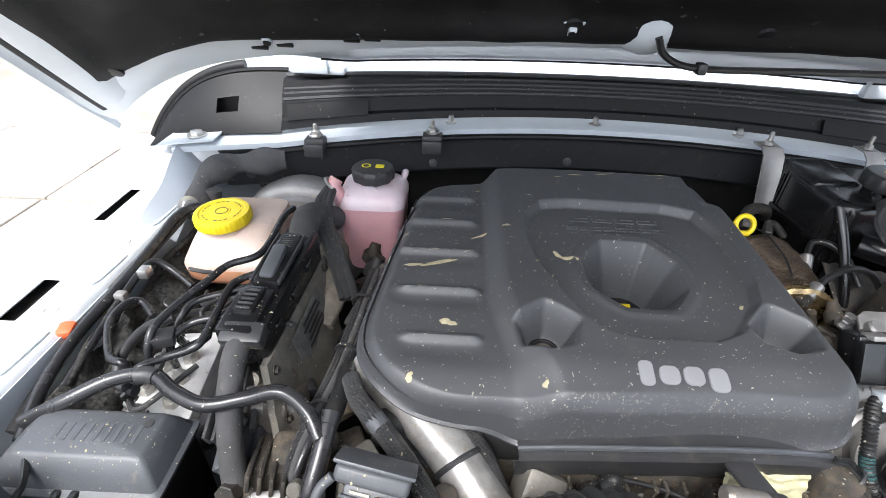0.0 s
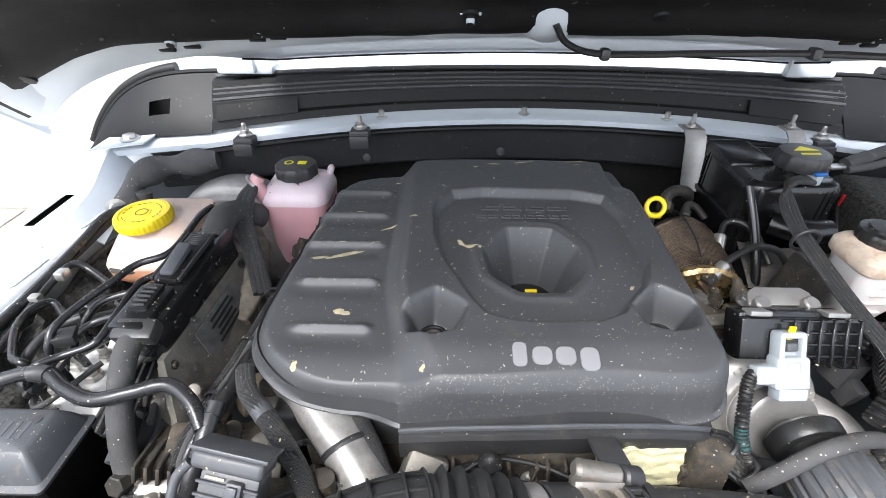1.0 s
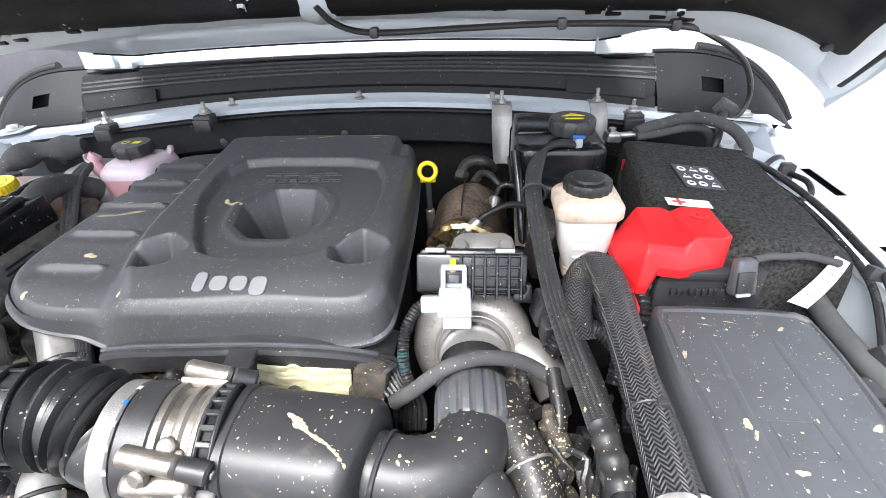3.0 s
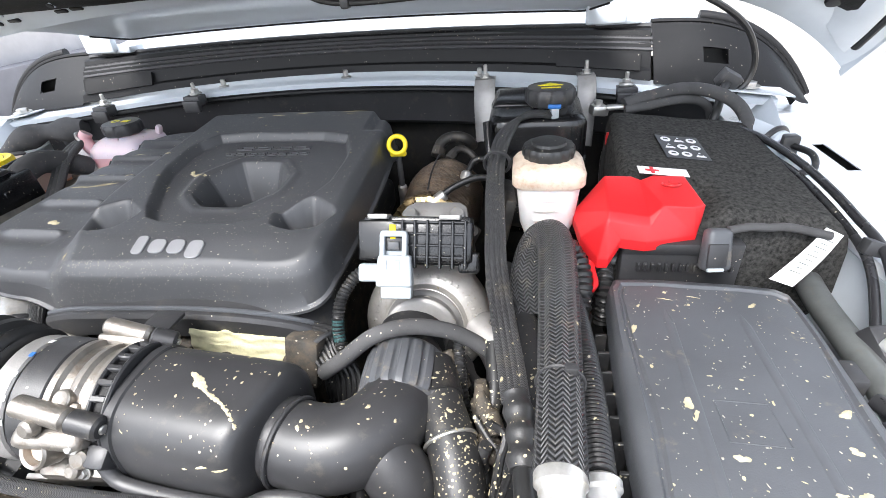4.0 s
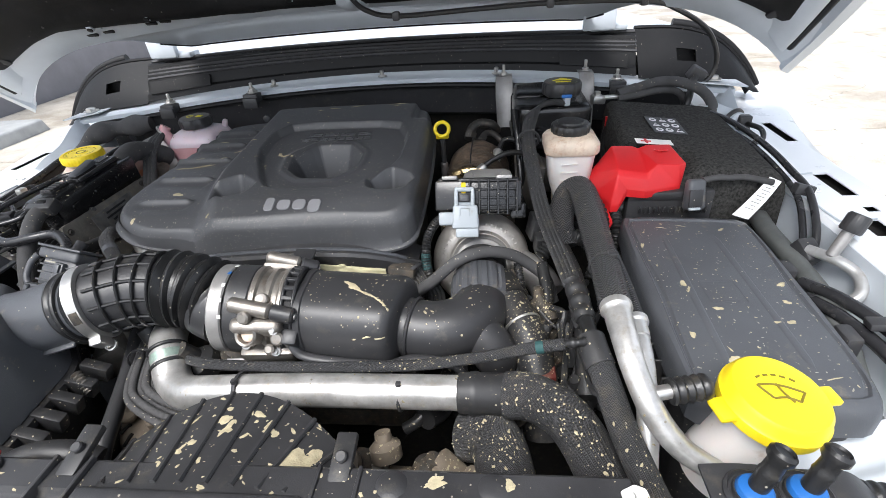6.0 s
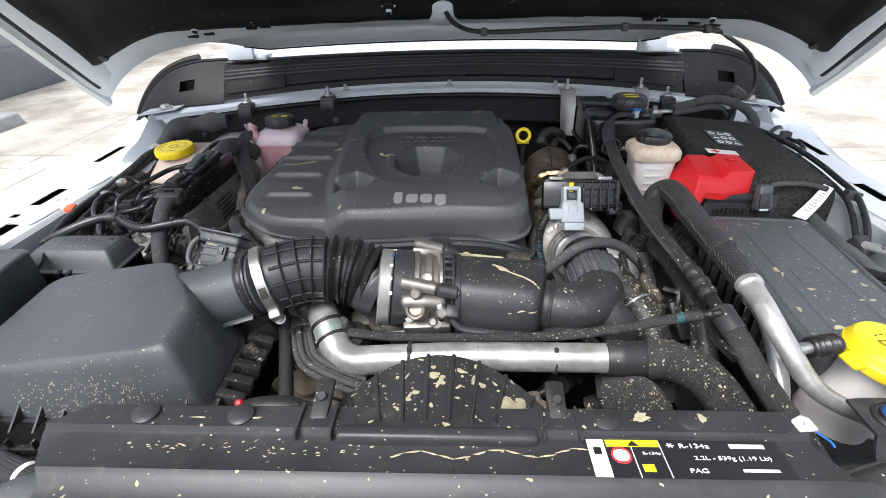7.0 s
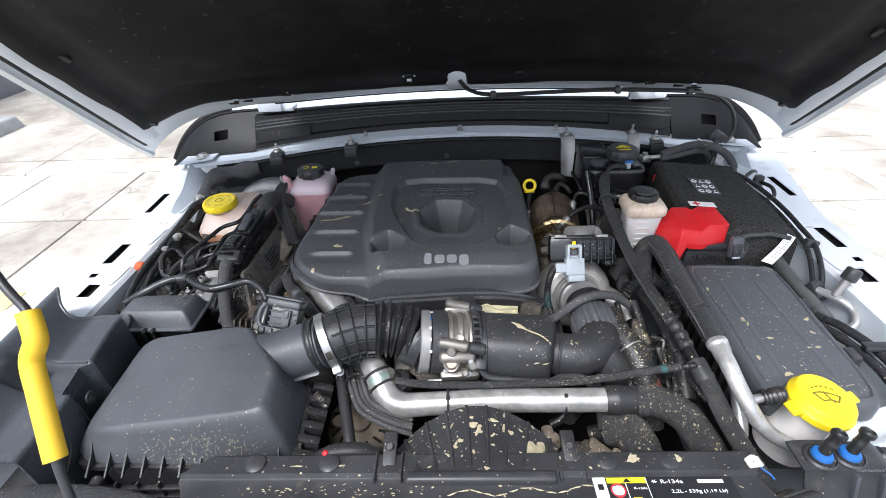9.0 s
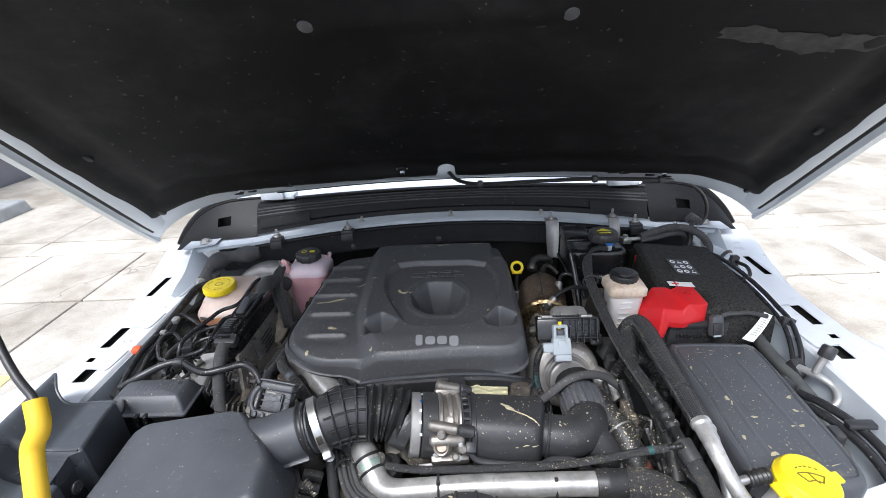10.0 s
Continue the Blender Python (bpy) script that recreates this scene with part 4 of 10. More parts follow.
part("upper_panel", up_bm, "gloss", fire, "specked black sheet panel")
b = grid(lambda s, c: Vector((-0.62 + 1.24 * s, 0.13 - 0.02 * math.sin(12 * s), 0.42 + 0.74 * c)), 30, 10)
part("lower_panel", solidify(b, 0.002), "bay_shade", fire)
part("lip_seal", tube([Vector((x, bow(x) - 0.006, ledge_z(x) - 0.016)) for x in (-0.5 + 0.05 * k for k in range(21))], 0.004, 8, 0.02), "seal", fire, "rubber lip along the top")
for x, z in ((-0.555, 1.080), (-0.262, 1.094), (-0.035, 1.100)):
    b = lathe([(0.0075, 0), (0.0075, 0.002), (0.006, 0.003), (0.002, 0.0034)], axis((x, bow(x) - 0.001, z), (x, -1, z)), 20)
    part("plug", b, "grey_plug", fire, "pale round plug")
part("post", can((-0.36, 0.01, 1.085), (-0.36, -0.002, 1.085), 0.014), "dark_steel", fire)

# studs, clips and brackets along the ledge
stud = thing("ledge_stud", (-0.444, 0.004, 1.143), "plated stud with washer on the cowl ledge", "bolt", group="ledge studs")
b = can((-0.444, 0.006, 1.146), (-0.444, 0.006, 1.150), 0.0105, 20, 0.001)
part("washer", b, "steel", stud)
b = can((-0.444, 0.006, 1.150), (-0.444, 0.006, 1.166), 0.0032, 10, 0.001)
lathe([(0.007, 0), (0.007, 0.005), (0.005, 0.006)], Matrix.Translation((-0.444, 0.006, 1.150)), 6, b)
part("thread", b, "steel", stud)
b = box(-0.459, -0.429, -0.012, 0.012, 1.128, 1.146, 0.002)
part("clip", b, "plastic", stud, "black clip under the washer")
b = box(-0.459, -0.429, -0.018, -0.010, 1.120, 1.140, 0.002)
part("clip_tongue", b, "plastic", stud)
for x in (-0.263, 0.462):
    copy_thing(stud, Matrix.Translation((x, bow(x) + 0.004 - (0.035 if x < 0 else 0), 1.143 + ledge_z(x) - 1.1436)))
small = thing("ledge_bolt", (0, 0.075, 1.165), "small plated bolt on the cowl ledge", "bolt", group="ledge bolts")
b = can((0, 0.066, 1.163), (0, 0.066, 1.166), 0.009, 18, 0.001)
can((0, 0.066, 1.166), (0, 0.066, 1.176), 0.0045, 10, 0.001, b)
part("head", b, "steel", small)
for x in (-0.235, 0.235):
    copy_thing(small, Matrix.Translation((x, bow(x) + 0.024, ledge_z(x) + 0.004)))
copy_thing(small, Matrix.Translation((0.555, 0.004, ledge_z(0.555) + 0.004)))


def bracket(x, y, low, w):
    t = thing("stay_bracket", (x, y, 1.16), "plated steel stay bracket bolted to the cowl ledge", "bracket", group="stay brackets")
    path = [(y + 0.012, 1.166), (y - 0.012, 1.166), (y - 0.020, 1.158), (y - 0.03, 1.135), (y - 0.045, low)]
    b = grid(lambda s, c: Vector((0, 0, 0)), len(path) - 1, 4)
    b.verts.ensure_lookup_table()
    for i, (py, pz) in enumerate(path):
        for j in range(5):
            k = (j - 2) / 2
            b.verts[i * 5 + j].co = Vector((x + k * w / 2 * (1.0 if i < 4 else 0.8), py + (0.004 if abs(k) == 1 and i > 1 else 0.0) * -1, pz))
    part("strap", solidify(b, 0.0018), "alu", t)
    put_bolt((x, y, 1.167), (x, y, 1.2), 0.006, 0.006, t)
    part("thread", can((x, y, 1.17), (x, y, 1.186), 0.003, 10, 0.001), "steel", t)


bracket(0.249, 0.004, 1.080, 0.031)
bracket(0.400, 0.004, 1.07, 0.026)

# fenders
SLOTS = ((0.672, 0.692, -0.348, -0.279), (0.650, 0.674, -0.449, -0.412), (0.704, 0.720, -0.150, -0.058), (0.676, 0.690, -0.392, -0.378))


def outer_edge(y):
    pts = ((0.20, 0.82), (0.08, 0.80), (-0.1, 0.752), (-0.22, 0.725), (-0.33, 0.714), (-0.40, 0.735), (-0.47, 0.775), (-0.6, 0.86), (-0.8, 0.92), (-1.0, 0.93))
    for (ya, xa), (yb, xb) in zip(pts, pts[1:]):
        if ya >= y >= yb:
            return xa + (xb - xa) * (ya - y) / (ya - yb)
    return 0.93


def fender_z(y):
    return 1.072 - 0.012 * step01(-0.5, -0.9, y) + 0.012 * step01(-0.1, 0.1, y)


for sx in (-1, 1):
    fender = thing("fender", (sx * 0.7, -0.4, 0.9), "white painted front fender top with stamped slots", "fender", group="fenders")
    xs = sorted({0.624, 0.635, *[v for s in SLOTS for v in s[:2]]})
    ys = sorted({0.12, -0.02, -0.2, -0.25, -0.3, -0.36, -0.5, -0.56, -0.64, -0.72, -0.8, -0.9, -1.0, *[v for s in SLOTS for v in s[2:]]}, reverse=True)
    b = bmesh.new()
    rows = []
    for y in ys:
        o, z = outer_edge(y), fender_z(y)
        row = [Vector((sx * 0.619, y, z - 0.008)), Vector((sx * 0.621, y, z - 0.003))]
        row += [Vector((sx * x, y, z)) for x in xs]
        row += [Vector((sx * (o - 0.004), y, z - 0.001)), Vector((sx * (o + 0.003), y, z - 0.006)), Vector((sx * (o + 0.012), y, z - 0.05)), Vector((sx * (o + 0.02), y, z - 0.35))]
        rows.append([b.verts.new(p) for p in row])
    for i in range(len(ys) - 1):
        for j in range(len(rows[0]) - 1):
            c = (rows[i][j].co + rows[i + 1][j + 1].co) / 2
            if any(s[0] < abs(c.x) < s[1] and s[2] < c.y < s[3] for s in SLOTS):
                continue
            b.faces.new((rows[i][j], rows[i][j + 1], rows[i + 1][j + 1], rows[i + 1][j]))
    part("panel", solidify(b, 0.0015), "white", fender)
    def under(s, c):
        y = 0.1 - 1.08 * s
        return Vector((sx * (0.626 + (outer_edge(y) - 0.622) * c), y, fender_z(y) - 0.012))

    # near-black sheet, so the slots look shaded inside
    part("liner", solidify(grid(under, 40, 4), 0.004), "bay_shade", fender, "black sheet standing in for the shade below the slots")
    for y in (-0.2, -0.33, -0.5):
        b = ring((sx * 0.648, y, fender_z(y) + 0.0008), (sx * 0.648, y, 2), 0.007, 0.0012, 20, 6)
        part("stamping", b, "white", fender, "round stamped mark")
    # pressed seams that run from the slots to the bay
    for y0 in (-0.279, -0.412, -0.15):
        pts = [(sx * 0.672, y0, 1.0735), (sx * 0.650, y0 - 0.004, 1.0735), (sx * 0.632, y0 - 0.008, 1.0735), (sx * 0.628, y0 + 0.01, 1.0735), (sx * 0.626, y0 + 0.05, 1.0735)]
        part("seam", tube(pts, 0.0012, 6, 0.01), "inner", fender, "pressed seam")
    b = grid(lambda s, c: Vector((sx * (0.586 - 0.035 * c), 0.11 - 1.05 * s, 0.98 - 0.54 * c)), 20, 6)
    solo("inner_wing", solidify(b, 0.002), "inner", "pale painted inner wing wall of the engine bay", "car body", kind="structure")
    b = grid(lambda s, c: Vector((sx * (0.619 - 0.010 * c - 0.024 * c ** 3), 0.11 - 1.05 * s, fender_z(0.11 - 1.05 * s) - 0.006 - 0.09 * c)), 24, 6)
    part("inner_flange", solidify(b, 0.0015), "inner", fender, "white inner flange in a shaded blue-grey tone")
    # rear corner sheet by the cowl
    b = grid(lambda s, c: Vector((sx * (0.662 - 0.012 * s + (0.032 + 0.012 * s) * (-c)), 0.004 - 0.165 * s, 1.130 - 0.054 * s ** 0.8 - (0.042 - 0.016 * s) * c + 0.003 * math.sin(9 * s) * (1 - c))), 12, 6)
    solo("corner_gusset", solidify(b, 0.0015), "inner", "pale painted gusset sheet between fender and cowl", "car body", kind="structure")

# unseen floor added under everything, closes the bay and keeps ground light out
solo("underbody", box(-0.66, 0.66, -1.02, 0.18, 0.42, 0.46, 0.004), "bay_shade", "added dark floor below the engine that blocks light from the ground", "car body", kind="structure")
solo("front_closure", box(-0.9, 0.9, -1.04, -1.0, 0.45, 1.03, 0.02), "white", "white painted grille shell of the car front", "car body", kind="structure")

# ---- engine cover ----
def radial(outline):
    """Distance from the centre to a closed outline, by angle; centre at the origin."""
    def fn(a):
        d = Vector((math.cos(a), math.sin(a)))
        best = 0.0
        n = len(outline)
        for i in range(n):
            p, q = Vector(outline[i]), Vector(outline[(i + 1) % n])
            e = q - p
            det = d.x * -e.y + e.x * d.y
            if abs(det) < 1e-9:
                continue
            t = (p.x * -e.y + e.x * p.y) / det
            s = (d.x * p.y - d.y * p.x) / det
            if t > 0 and -1e-6 <= s <= 1 + 1e-6:
                best = max(best, t)
        return best
    return fn


def smooth_closed(pts, times=2):
    p = [Vector(q) for q in pts]
    for _ in range(times):
        p = [w for i in range(len(p)) for w in (p[i] * 0.75 + p[(i + 1) % len(p)] * 0.25, p[i] * 0.25 + p[(i + 1) % len(p)] * 0.75)]
    return p


HOLE = Vector((-0.028, -0.276))
OUT = smooth_closed([(0.105, -0.070), (0.118, -0.085), (0.128, -0.20), (0.130, -0.40), (0.126, -0.430), (0.100, -0.443), (0.02, -0.440), (-0.08, -0.446), (-0.15, -0.446), (-0.178, -0.438),
                     (-0.225, -0.438), (-0.265, -0.430), (-0.300, -0.402), (-0.316, -0.365), (-0.306, -0.29), (-0.286, -0.16), (-0.272, -0.105), (-0.245, -0.088), (-0.19, -0.080), (-0.165, -0.066), (-0.03, -0.062)], 2)
HEX = [(0.045, 0.016), (0.024, 0.045), (-0.022, 0.047), (-0.047, 0.014), (-0.042, -0.022), (-0.018, -0.044), (0.022, -0.045), (0.044, -0.018)]


def table(fn, n=1440):
    """The same radius by angle, looked up."""
    t = [fn(2 * math.pi * k / n) for k in range(n)]
    return lambda a: t[round(a / (2 * math.pi) * n) % n]


r_out = table(radial([p - HOLE for p in OUT]))


def ease(pts, cut):
    """Clips each corner of an outline by that share of its edges."""
    p = [Vector(q) for q in pts]
    return [w for i in range(len(p)) for w in (p[i].lerp(p[i - 1], cut), p[i].lerp(p[(i + 1) % len(p)], cut))]


r_hex = table(radial(ease(ease([(x * 1.25, y * 1.25) for x, y in HEX], 0.09), 0.25)))
RECESS = table(radial(ease([(0.120, 0.060), (0.098, 0.118), (-0.085, 0.124), (-0.112, 0.085), (-0.108, 0.010), (-0.062, -0.088), (-0.030, -0.100), (0.062, -0.100), (0.118, -0.035)], 0.18)))


POCKET = table(radial(ease(ease([(0.002, 0.036), (0.036, 0.010), (0.026, -0.020), (0.0, -0.027), (-0.026, -0.018), (-0.032, 0.012)], 0.12), 0.25)))


def cover_top(x, y):
    """Height of the engine cover's upper face."""
    z = 1.146 + 0.085 * (y + 0.07)
    z -= 0.010 * step01(-0.40, -0.445, y)
    # lower shelf with cross ribs on one side
    left = step01(-0.166 + 0.10 * step01(-0.36, -0.44, y) * 0.2, -0.192, x - 0.02 * step01(-0.3, -0.43, y))
    z -= 0.020 * left
    ribs = 0.0
    for k, yr in enumerate((-0.135, -0.187, -0.245, -0.308, -0.372)):
        ribs += math.exp(-((y - yr) / 0.0042) ** 2)
        ribs -= 0.4 * math.exp(-((y - yr + 0.014) / 0.009) ** 2)
    z += 0.0055 * ribs * step01(-0.192, -0.205, x) * step01(-0.286, -0.262, x + 0.16 * (y + 0.37))
    # shallow well round the hole
    d = Vector((x, y)) - HOLE
    rho, rec = d.length, RECESS(math.atan2(d.y, d.x))
    z -= 0.0115 * step01(0.0, 1.0, (rec + 0.005 - rho) / 0.010)
    # raised kerb round the hole
    z += 0.0022 * math.exp(-((rho - r_hex(math.atan2(d.y, d.x)) - 0.007) / 0.005) ** 2)
    # two bolt pockets
    for bx, by in ((-0.137, -0.372), (0.086, -0.366)):
        e = Vector((x - bx, y - by - 0.004))
        inside = POCKET(math.atan2(e.y, e.x)) - e.length
        z -= 0.036 * step01(-0.15, 1.0, inside / 0.019)
    # notch near the dipstick
    z -= 0.012 * step01(0.088, 0.098, x) * step01(-0.16, -0.12, y)
    return z


engine_cover = thing("engine_cover", (-0.09, -0.26, 1.07), "satin black plastic engine cover with hexagonal well, dusty and mud-specked", "engine cover")
NA = 720
rings = []
for f, dz in ((0.50, -0.070), (0.55, -0.062), (0.62, -0.050), (0.70, -0.037), (0.78, -0.025), (0.86, -0.0135), (0.92, -0.0060), (0.965, -0.0018), (0.985, -0.0005)):
    row = []
    for k in range(NA):
        a = 2 * math.pi * k / NA
        r = r_hex(a) * f
        x, y = HOLE.x + r * math.cos(a), HOLE.y + r * math.sin(a)
        row.append(Vector((x, y, cover_top(HOLE.x + r_hex(a) * math.cos(a), HOLE.y + r_hex(a) * math.sin(a)) + dz)))
    rings.append(row)
NR = 110
for i in range(NR + 1):
    s = (i / NR)
    row = []
    for k in range(NA):
        a = 2 * math.pi * k / NA
        r0, r1 = r_hex(a), r_out(a) - 0.003
        r = r0 + (r1 - r0) * s
        x, y = HOLE.x + r * math.cos(a), HOLE.y + r * math.sin(a)
        edge = (1 - s) * (r1 - r0)
        z = cover_top(x, y) - 0.011 * (1 - min(1, edge / 0.013)) ** 2
        row.append(Vector((x, y, z)))
    rings.append(row)
for dr, dz in ((0.001, -0.016), (0.003, -0.028), (0.005, -0.042), (0.0085, -0.045), (0.0085, -0.048), (0.004, -0.049)):
    row = []
    for k in range(NA):
        a = 2 * math.pi * k / NA
        r1 = r_out(a) - 0.003
        x, y = HOLE.x + r1 * math.cos(a), HOLE.y + r1 * math.sin(a)
        w = 0.0035 * math.sin(x * 30 + 0.6) * step01(-0.36, -0.43, y)
        drop = dz * (1 - 0.52 * step01(-0.13, -0.20, x))
        row.append(Vector((HOLE.x + (r1 + dr) * math.cos(a), HOLE.y + (r1 + dr) * math.sin(a), cover_top(x, y) + drop - w * (drop < -0.02))))
    rings.append(row)
cover_bm = loft(rings, caps=False)
part("shell", cover_bm, "cover", engine_cover)
b = lathe([(0.030, 0), (0.030, 0.004), (0.022, 0.006), (0.02, 0.012), (0.014, 0.013), (0.002, 0.013)], Matrix.Translation((HOLE.x, HOLE.y, 1.052)), 24)
part("well_floor", b, "jet", engine_cover, "dark cap at the bottom of the well")
part("well_mark", box(HOLE.x - 0.004, HOLE.x + 0.010, HOLE.y + 0.002, HOLE.y + 0.007, 1.0645, 1.067, 0.001), "yellow", engine_cover, "yellow mark in the well")
for bx, by in ((-0.137, -0.368), (0.086, -0.362)):
    z = cover_top(bx, by) + 0.004
    by -= 0.003
    # black disc paints the shade at the bottom of the deep pocket
    part("bolt_hole", lathe([(0.0150, -0.008), (0.0150, 0.0012), (0.0125, 0.0022), (0.0115, 0.0010), (0.001, 0.0006)], Matrix.Translation((bx, by, z)), 24), "seal", engine_cover, "dark disc standing in for the shade of the deep bolt hole")
    b = ring((bx, by, z + 0.0015), (bx, by, z + 1), 0.0065, 0.0020, 20, 8)
    lathe([(0.006, -0.004), (0.006, 0.002), (0.003, 0.0025), (0.003, 0.0)], Matrix.Translation((bx, by, z)), 6, b)
    part("bolt", b, "dark_steel", engine_cover, "dark hex bolt")


def lay(x, y, lift=0.0):
    """A frame on the cover's face at (x, y)."""
    e = 0.004
    n = Vector((cover_top(x - e, y) - cover_top(x + e, y), cover_top(x, y - e) - cover_top(x, y + e), 2 * e)).normalized()
    ax = Vector((1, 0, 0)) - n * n.x
    ax.normalize()
    m = Matrix((ax, n.cross(ax), n)).transposed().to_4x4()
    return Matrix.Translation((x, y, cover_top(x, y) + lift)) @ m


# maker's mark as plain rounded shapes
for x, w, h, dy in ((-0.060, 0.0125, 0.022, 0.001), (-0.0405, 0.0175, 0.0165, 0.0), (-0.0200, 0.0175, 0.0165, 0.0), (0.0005, 0.0165, 0.021, -0.0025)):
    b = slab(rounded(-w / 2, w / 2, -h / 2, h / 2, min(w, h) * 0.36, 5), 0.0, 0.0025, 0.0006, 1, m=lay(x, -0.4165 + dy, -0.0005))
    part("badge_block", b, "silver", engine_cover, "raised matt silver badge block")
# two rows of raised unreadable lettering as bars
for j, (x0, x1, yy, hh, cnt) in enumerate(((-0.085, 0.028, -0.181, 0.010, 4), (-0.090, 0.030, -0.199, 0.0085, 8))):
    for k in range(cnt):
        w = (x1 - x0) / cnt
        x = x0 + (k + 0.5) * w
        for q in (-0.32, 0.32):
            part("raised_bar", block((w * 0.82, hh * 0.28, 0.0034), lay(x, yy + q * hh), 0.0004, 1), "cover", engine_cover)
        part("raised_bar", block((w * 0.2, hh * 0.5, 0.0034), lay(x + (k % 2 - 0.5) * w * 0.5, yy), 0.0004, 1), "cover", engine_cover)
splatter("mud_specks", cover_bm, 1150, (-0.31, 0.125, -0.44, -0.07), (0.0003, 0.0010), "fine pale dust specks on the engine cover", "speck")
splatter("mud_specks", cover_bm, 900, (-0.17, 0.125, -0.452, -0.432), (0.0002, 0.0005), "fine pale dust specks on the cover's front edge", "speck")
splatter("mud_splashes", cover_bm, 8, (-0.3, 0.1, -0.4, -0.1), (0.001, 0.0025), "dried cream mud on the engine cover", "mud",
         big=((-0.243, -0.262, 0.006, 3.4, 0.30), (-0.270, -0.268, 0.004, 3, 0.2), (-0.230, -0.352, 0.005, 1.6, 0.0), (-0.108, -0.252, 0.004, 1.5, 2.4), (-0.095, -0.258, 0.0045, 2.2, -0.2),
              (-0.195, -0.213, 0.003, 3, 0.4), (-0.165, -0.215, 0.0025, 2, 0.3), (-0.262, -0.415, 0.0035, 1.4, 1), (-0.145, -0.424, 0.003, 1, 0), (0.062, -0.082, 0.003, 6, 0.1), (-0.02, -0.085, 0.003, 4, 0.2), (-0.06, -0.09, 0.0025, 3, 0),
              (-0.272, -0.114, 0.0009, 7, 0.2), (-0.235, -0.186, 0.0008, 8, 0.15), (-0.208, -0.246, 0.0009, 6, 0.3), (-0.247, -0.246, 0.0008, 7, 0.1), (-0.283, -0.213, 0.0008, 6, 0.4), (-0.194, -0.111, 0.0008, 6, 0.2), (-0.299, -0.248, 0.0009, 5, 0.5),
              (0.056, -0.091, 0.0008, 7, 0.1), (-0.086, -0.098, 0.0008, 6, 0.2), (-0.135, -0.277, 0.0010, 4, 0.6), (-0.119, -0.288, 0.0009, 4, 1.0)))

# ---- front crossmember cover ----
front_panel = thing("radiator_cover", (0, -0.8, 1.0), "black plastic radiator cover splashed with cream mud", "radiator cover")
prof = [(-0.738, 1.020), (-0.741, 1.062), (-0.744, 1.065), (-0.766, 1.066), (-0.769, 1.061), (-0.772, 1.060), (-0.801, 1.063), (-0.806, 1.065), (-0.812, 1.063), (-0.818, 1.058), (-0.845, 1.056), (-0.850, 1.058), (-0.856, 1.054), (-0.92, 1.044), (-0.96, 1.03), (-0.98, 0.98)]
b = bmesh.new()
rows = []
for i in range(41):
    s = i / 40
    row = []
    for y, z in prof:
        xl = -0.305 - 0.03 * step01(-0.74, -0.77, y) + 0.035 * step01(-0.77, -0.83, y) - 0.12 * step01(-0.86, -0.95, y)
        xr = 0.315 + 0.06 * step01(-0.79, -0.83, y) + 0.1 * step01(-0.86, -0.95, y)
        x = xl + (xr - xl) * s
        row.append(b.verts.new((x, y, z + 0.002 * math.sin(x * 5))))
    rows.append(row)
for i in range(40):
    for j in range(len(prof) - 1):
        b.faces.new((rows[i][j], rows[i][j + 1], rows[i + 1][j + 1], rows[i + 1][j]))
panel_bm = solidify(b, 0.002)
part("panel", panel_bm, "plastic", front_panel)
for x in (-0.249, -0.162, 0.155, 0.225):
    b = lathe([(0.0115, -0.004), (0.0115, 0.001), (0.010, 0.0022), (0.003, 0.003)], Matrix.Translation((x, -0.7545, 1.0655)), 24)
    part("push_clip", b, "plastic", front_panel, "round push-in clip")
splatter("mud_specks", panel_bm, 110, (-0.3, 0.3, -0.85, -0.745), (0.0005, 0.0019), "pale mud specks on the radiator cover", "mud",
         big=[(-0.245 + 0.02 * k, -0.785 + 0.004 * math.sin(k * 0.7), 0.0006 + 0.0009 * rnd.random() ** 2, 2.4, 0.15 * rnd.uniform(-1, 1)) for k in range(10)] + [(rnd.uniform(-0.26, -0.04), -0.784 + rnd.gauss(0, 0.003), rnd.uniform(0.0004, 0.0010), 1.8, rnd.uniform(-0.4, 0.4)) for _ in range(40)] + [(-0.02 + 0.0135 * k, -0.789 + 0.0035 * math.sin(k * 1.3) + 0.0005 * k, 0.0017, 3.6, 0.35 * math.cos(k * 1.3)) for k in range(12)]
         + [(-0.262, -0.838, 0.006, 1, 0), (-0.257, -0.850, 0.004, 1.5, 1), (0.185, -0.752, 0.005, 1.8, 0.4), (0.235, -0.752, 0.004, 1.2, 0), (-0.15, -0.757, 0.002, 3, 0.1), (-0.20, -0.757, 0.0016, 4, 0.05)])
# refrigerant label
label_m = Matrix.Translation((0.134, -0.7735, 1.0655)) @ pose(0, 0, 0, -4, 0, 0.5) @ Matrix.Diagonal((1, 0.72, 1, 1))
sticker = thing("refrigerant_label", (0.2, -0.79, 1.064), "black, white and yellow refrigerant label on the radiator cover", "label")



def _flat(x0, x1, y0, y1, h, m):
    b = box(x0, x1, y0, y1, h - 0.0003, h, 0.0)
    b.transform(m)
    return b


part("backing", _flat(0.0, 0.150, -0.048, 0.0, 0.0004, label_m), "ink", sticker, "black label sheet")
part("white_strip", _flat(0.0, 0.0135, -0.048, 0.0, 0.0007, label_m), "paper", sticker)
part("code_bar", _flat(0.004, 0.010, -0.020, -0.011, 0.0010, label_m), "ink", sticker)
part("yellow_band", _flat(0.0150, 0.057, -0.0095, -0.0005, 0.0007, label_m), "ink_yellow", sticker)
part("rule", _flat(0.0340, 0.0348, -0.048, -0.010, 0.0007, label_m), "ink_white", sticker)
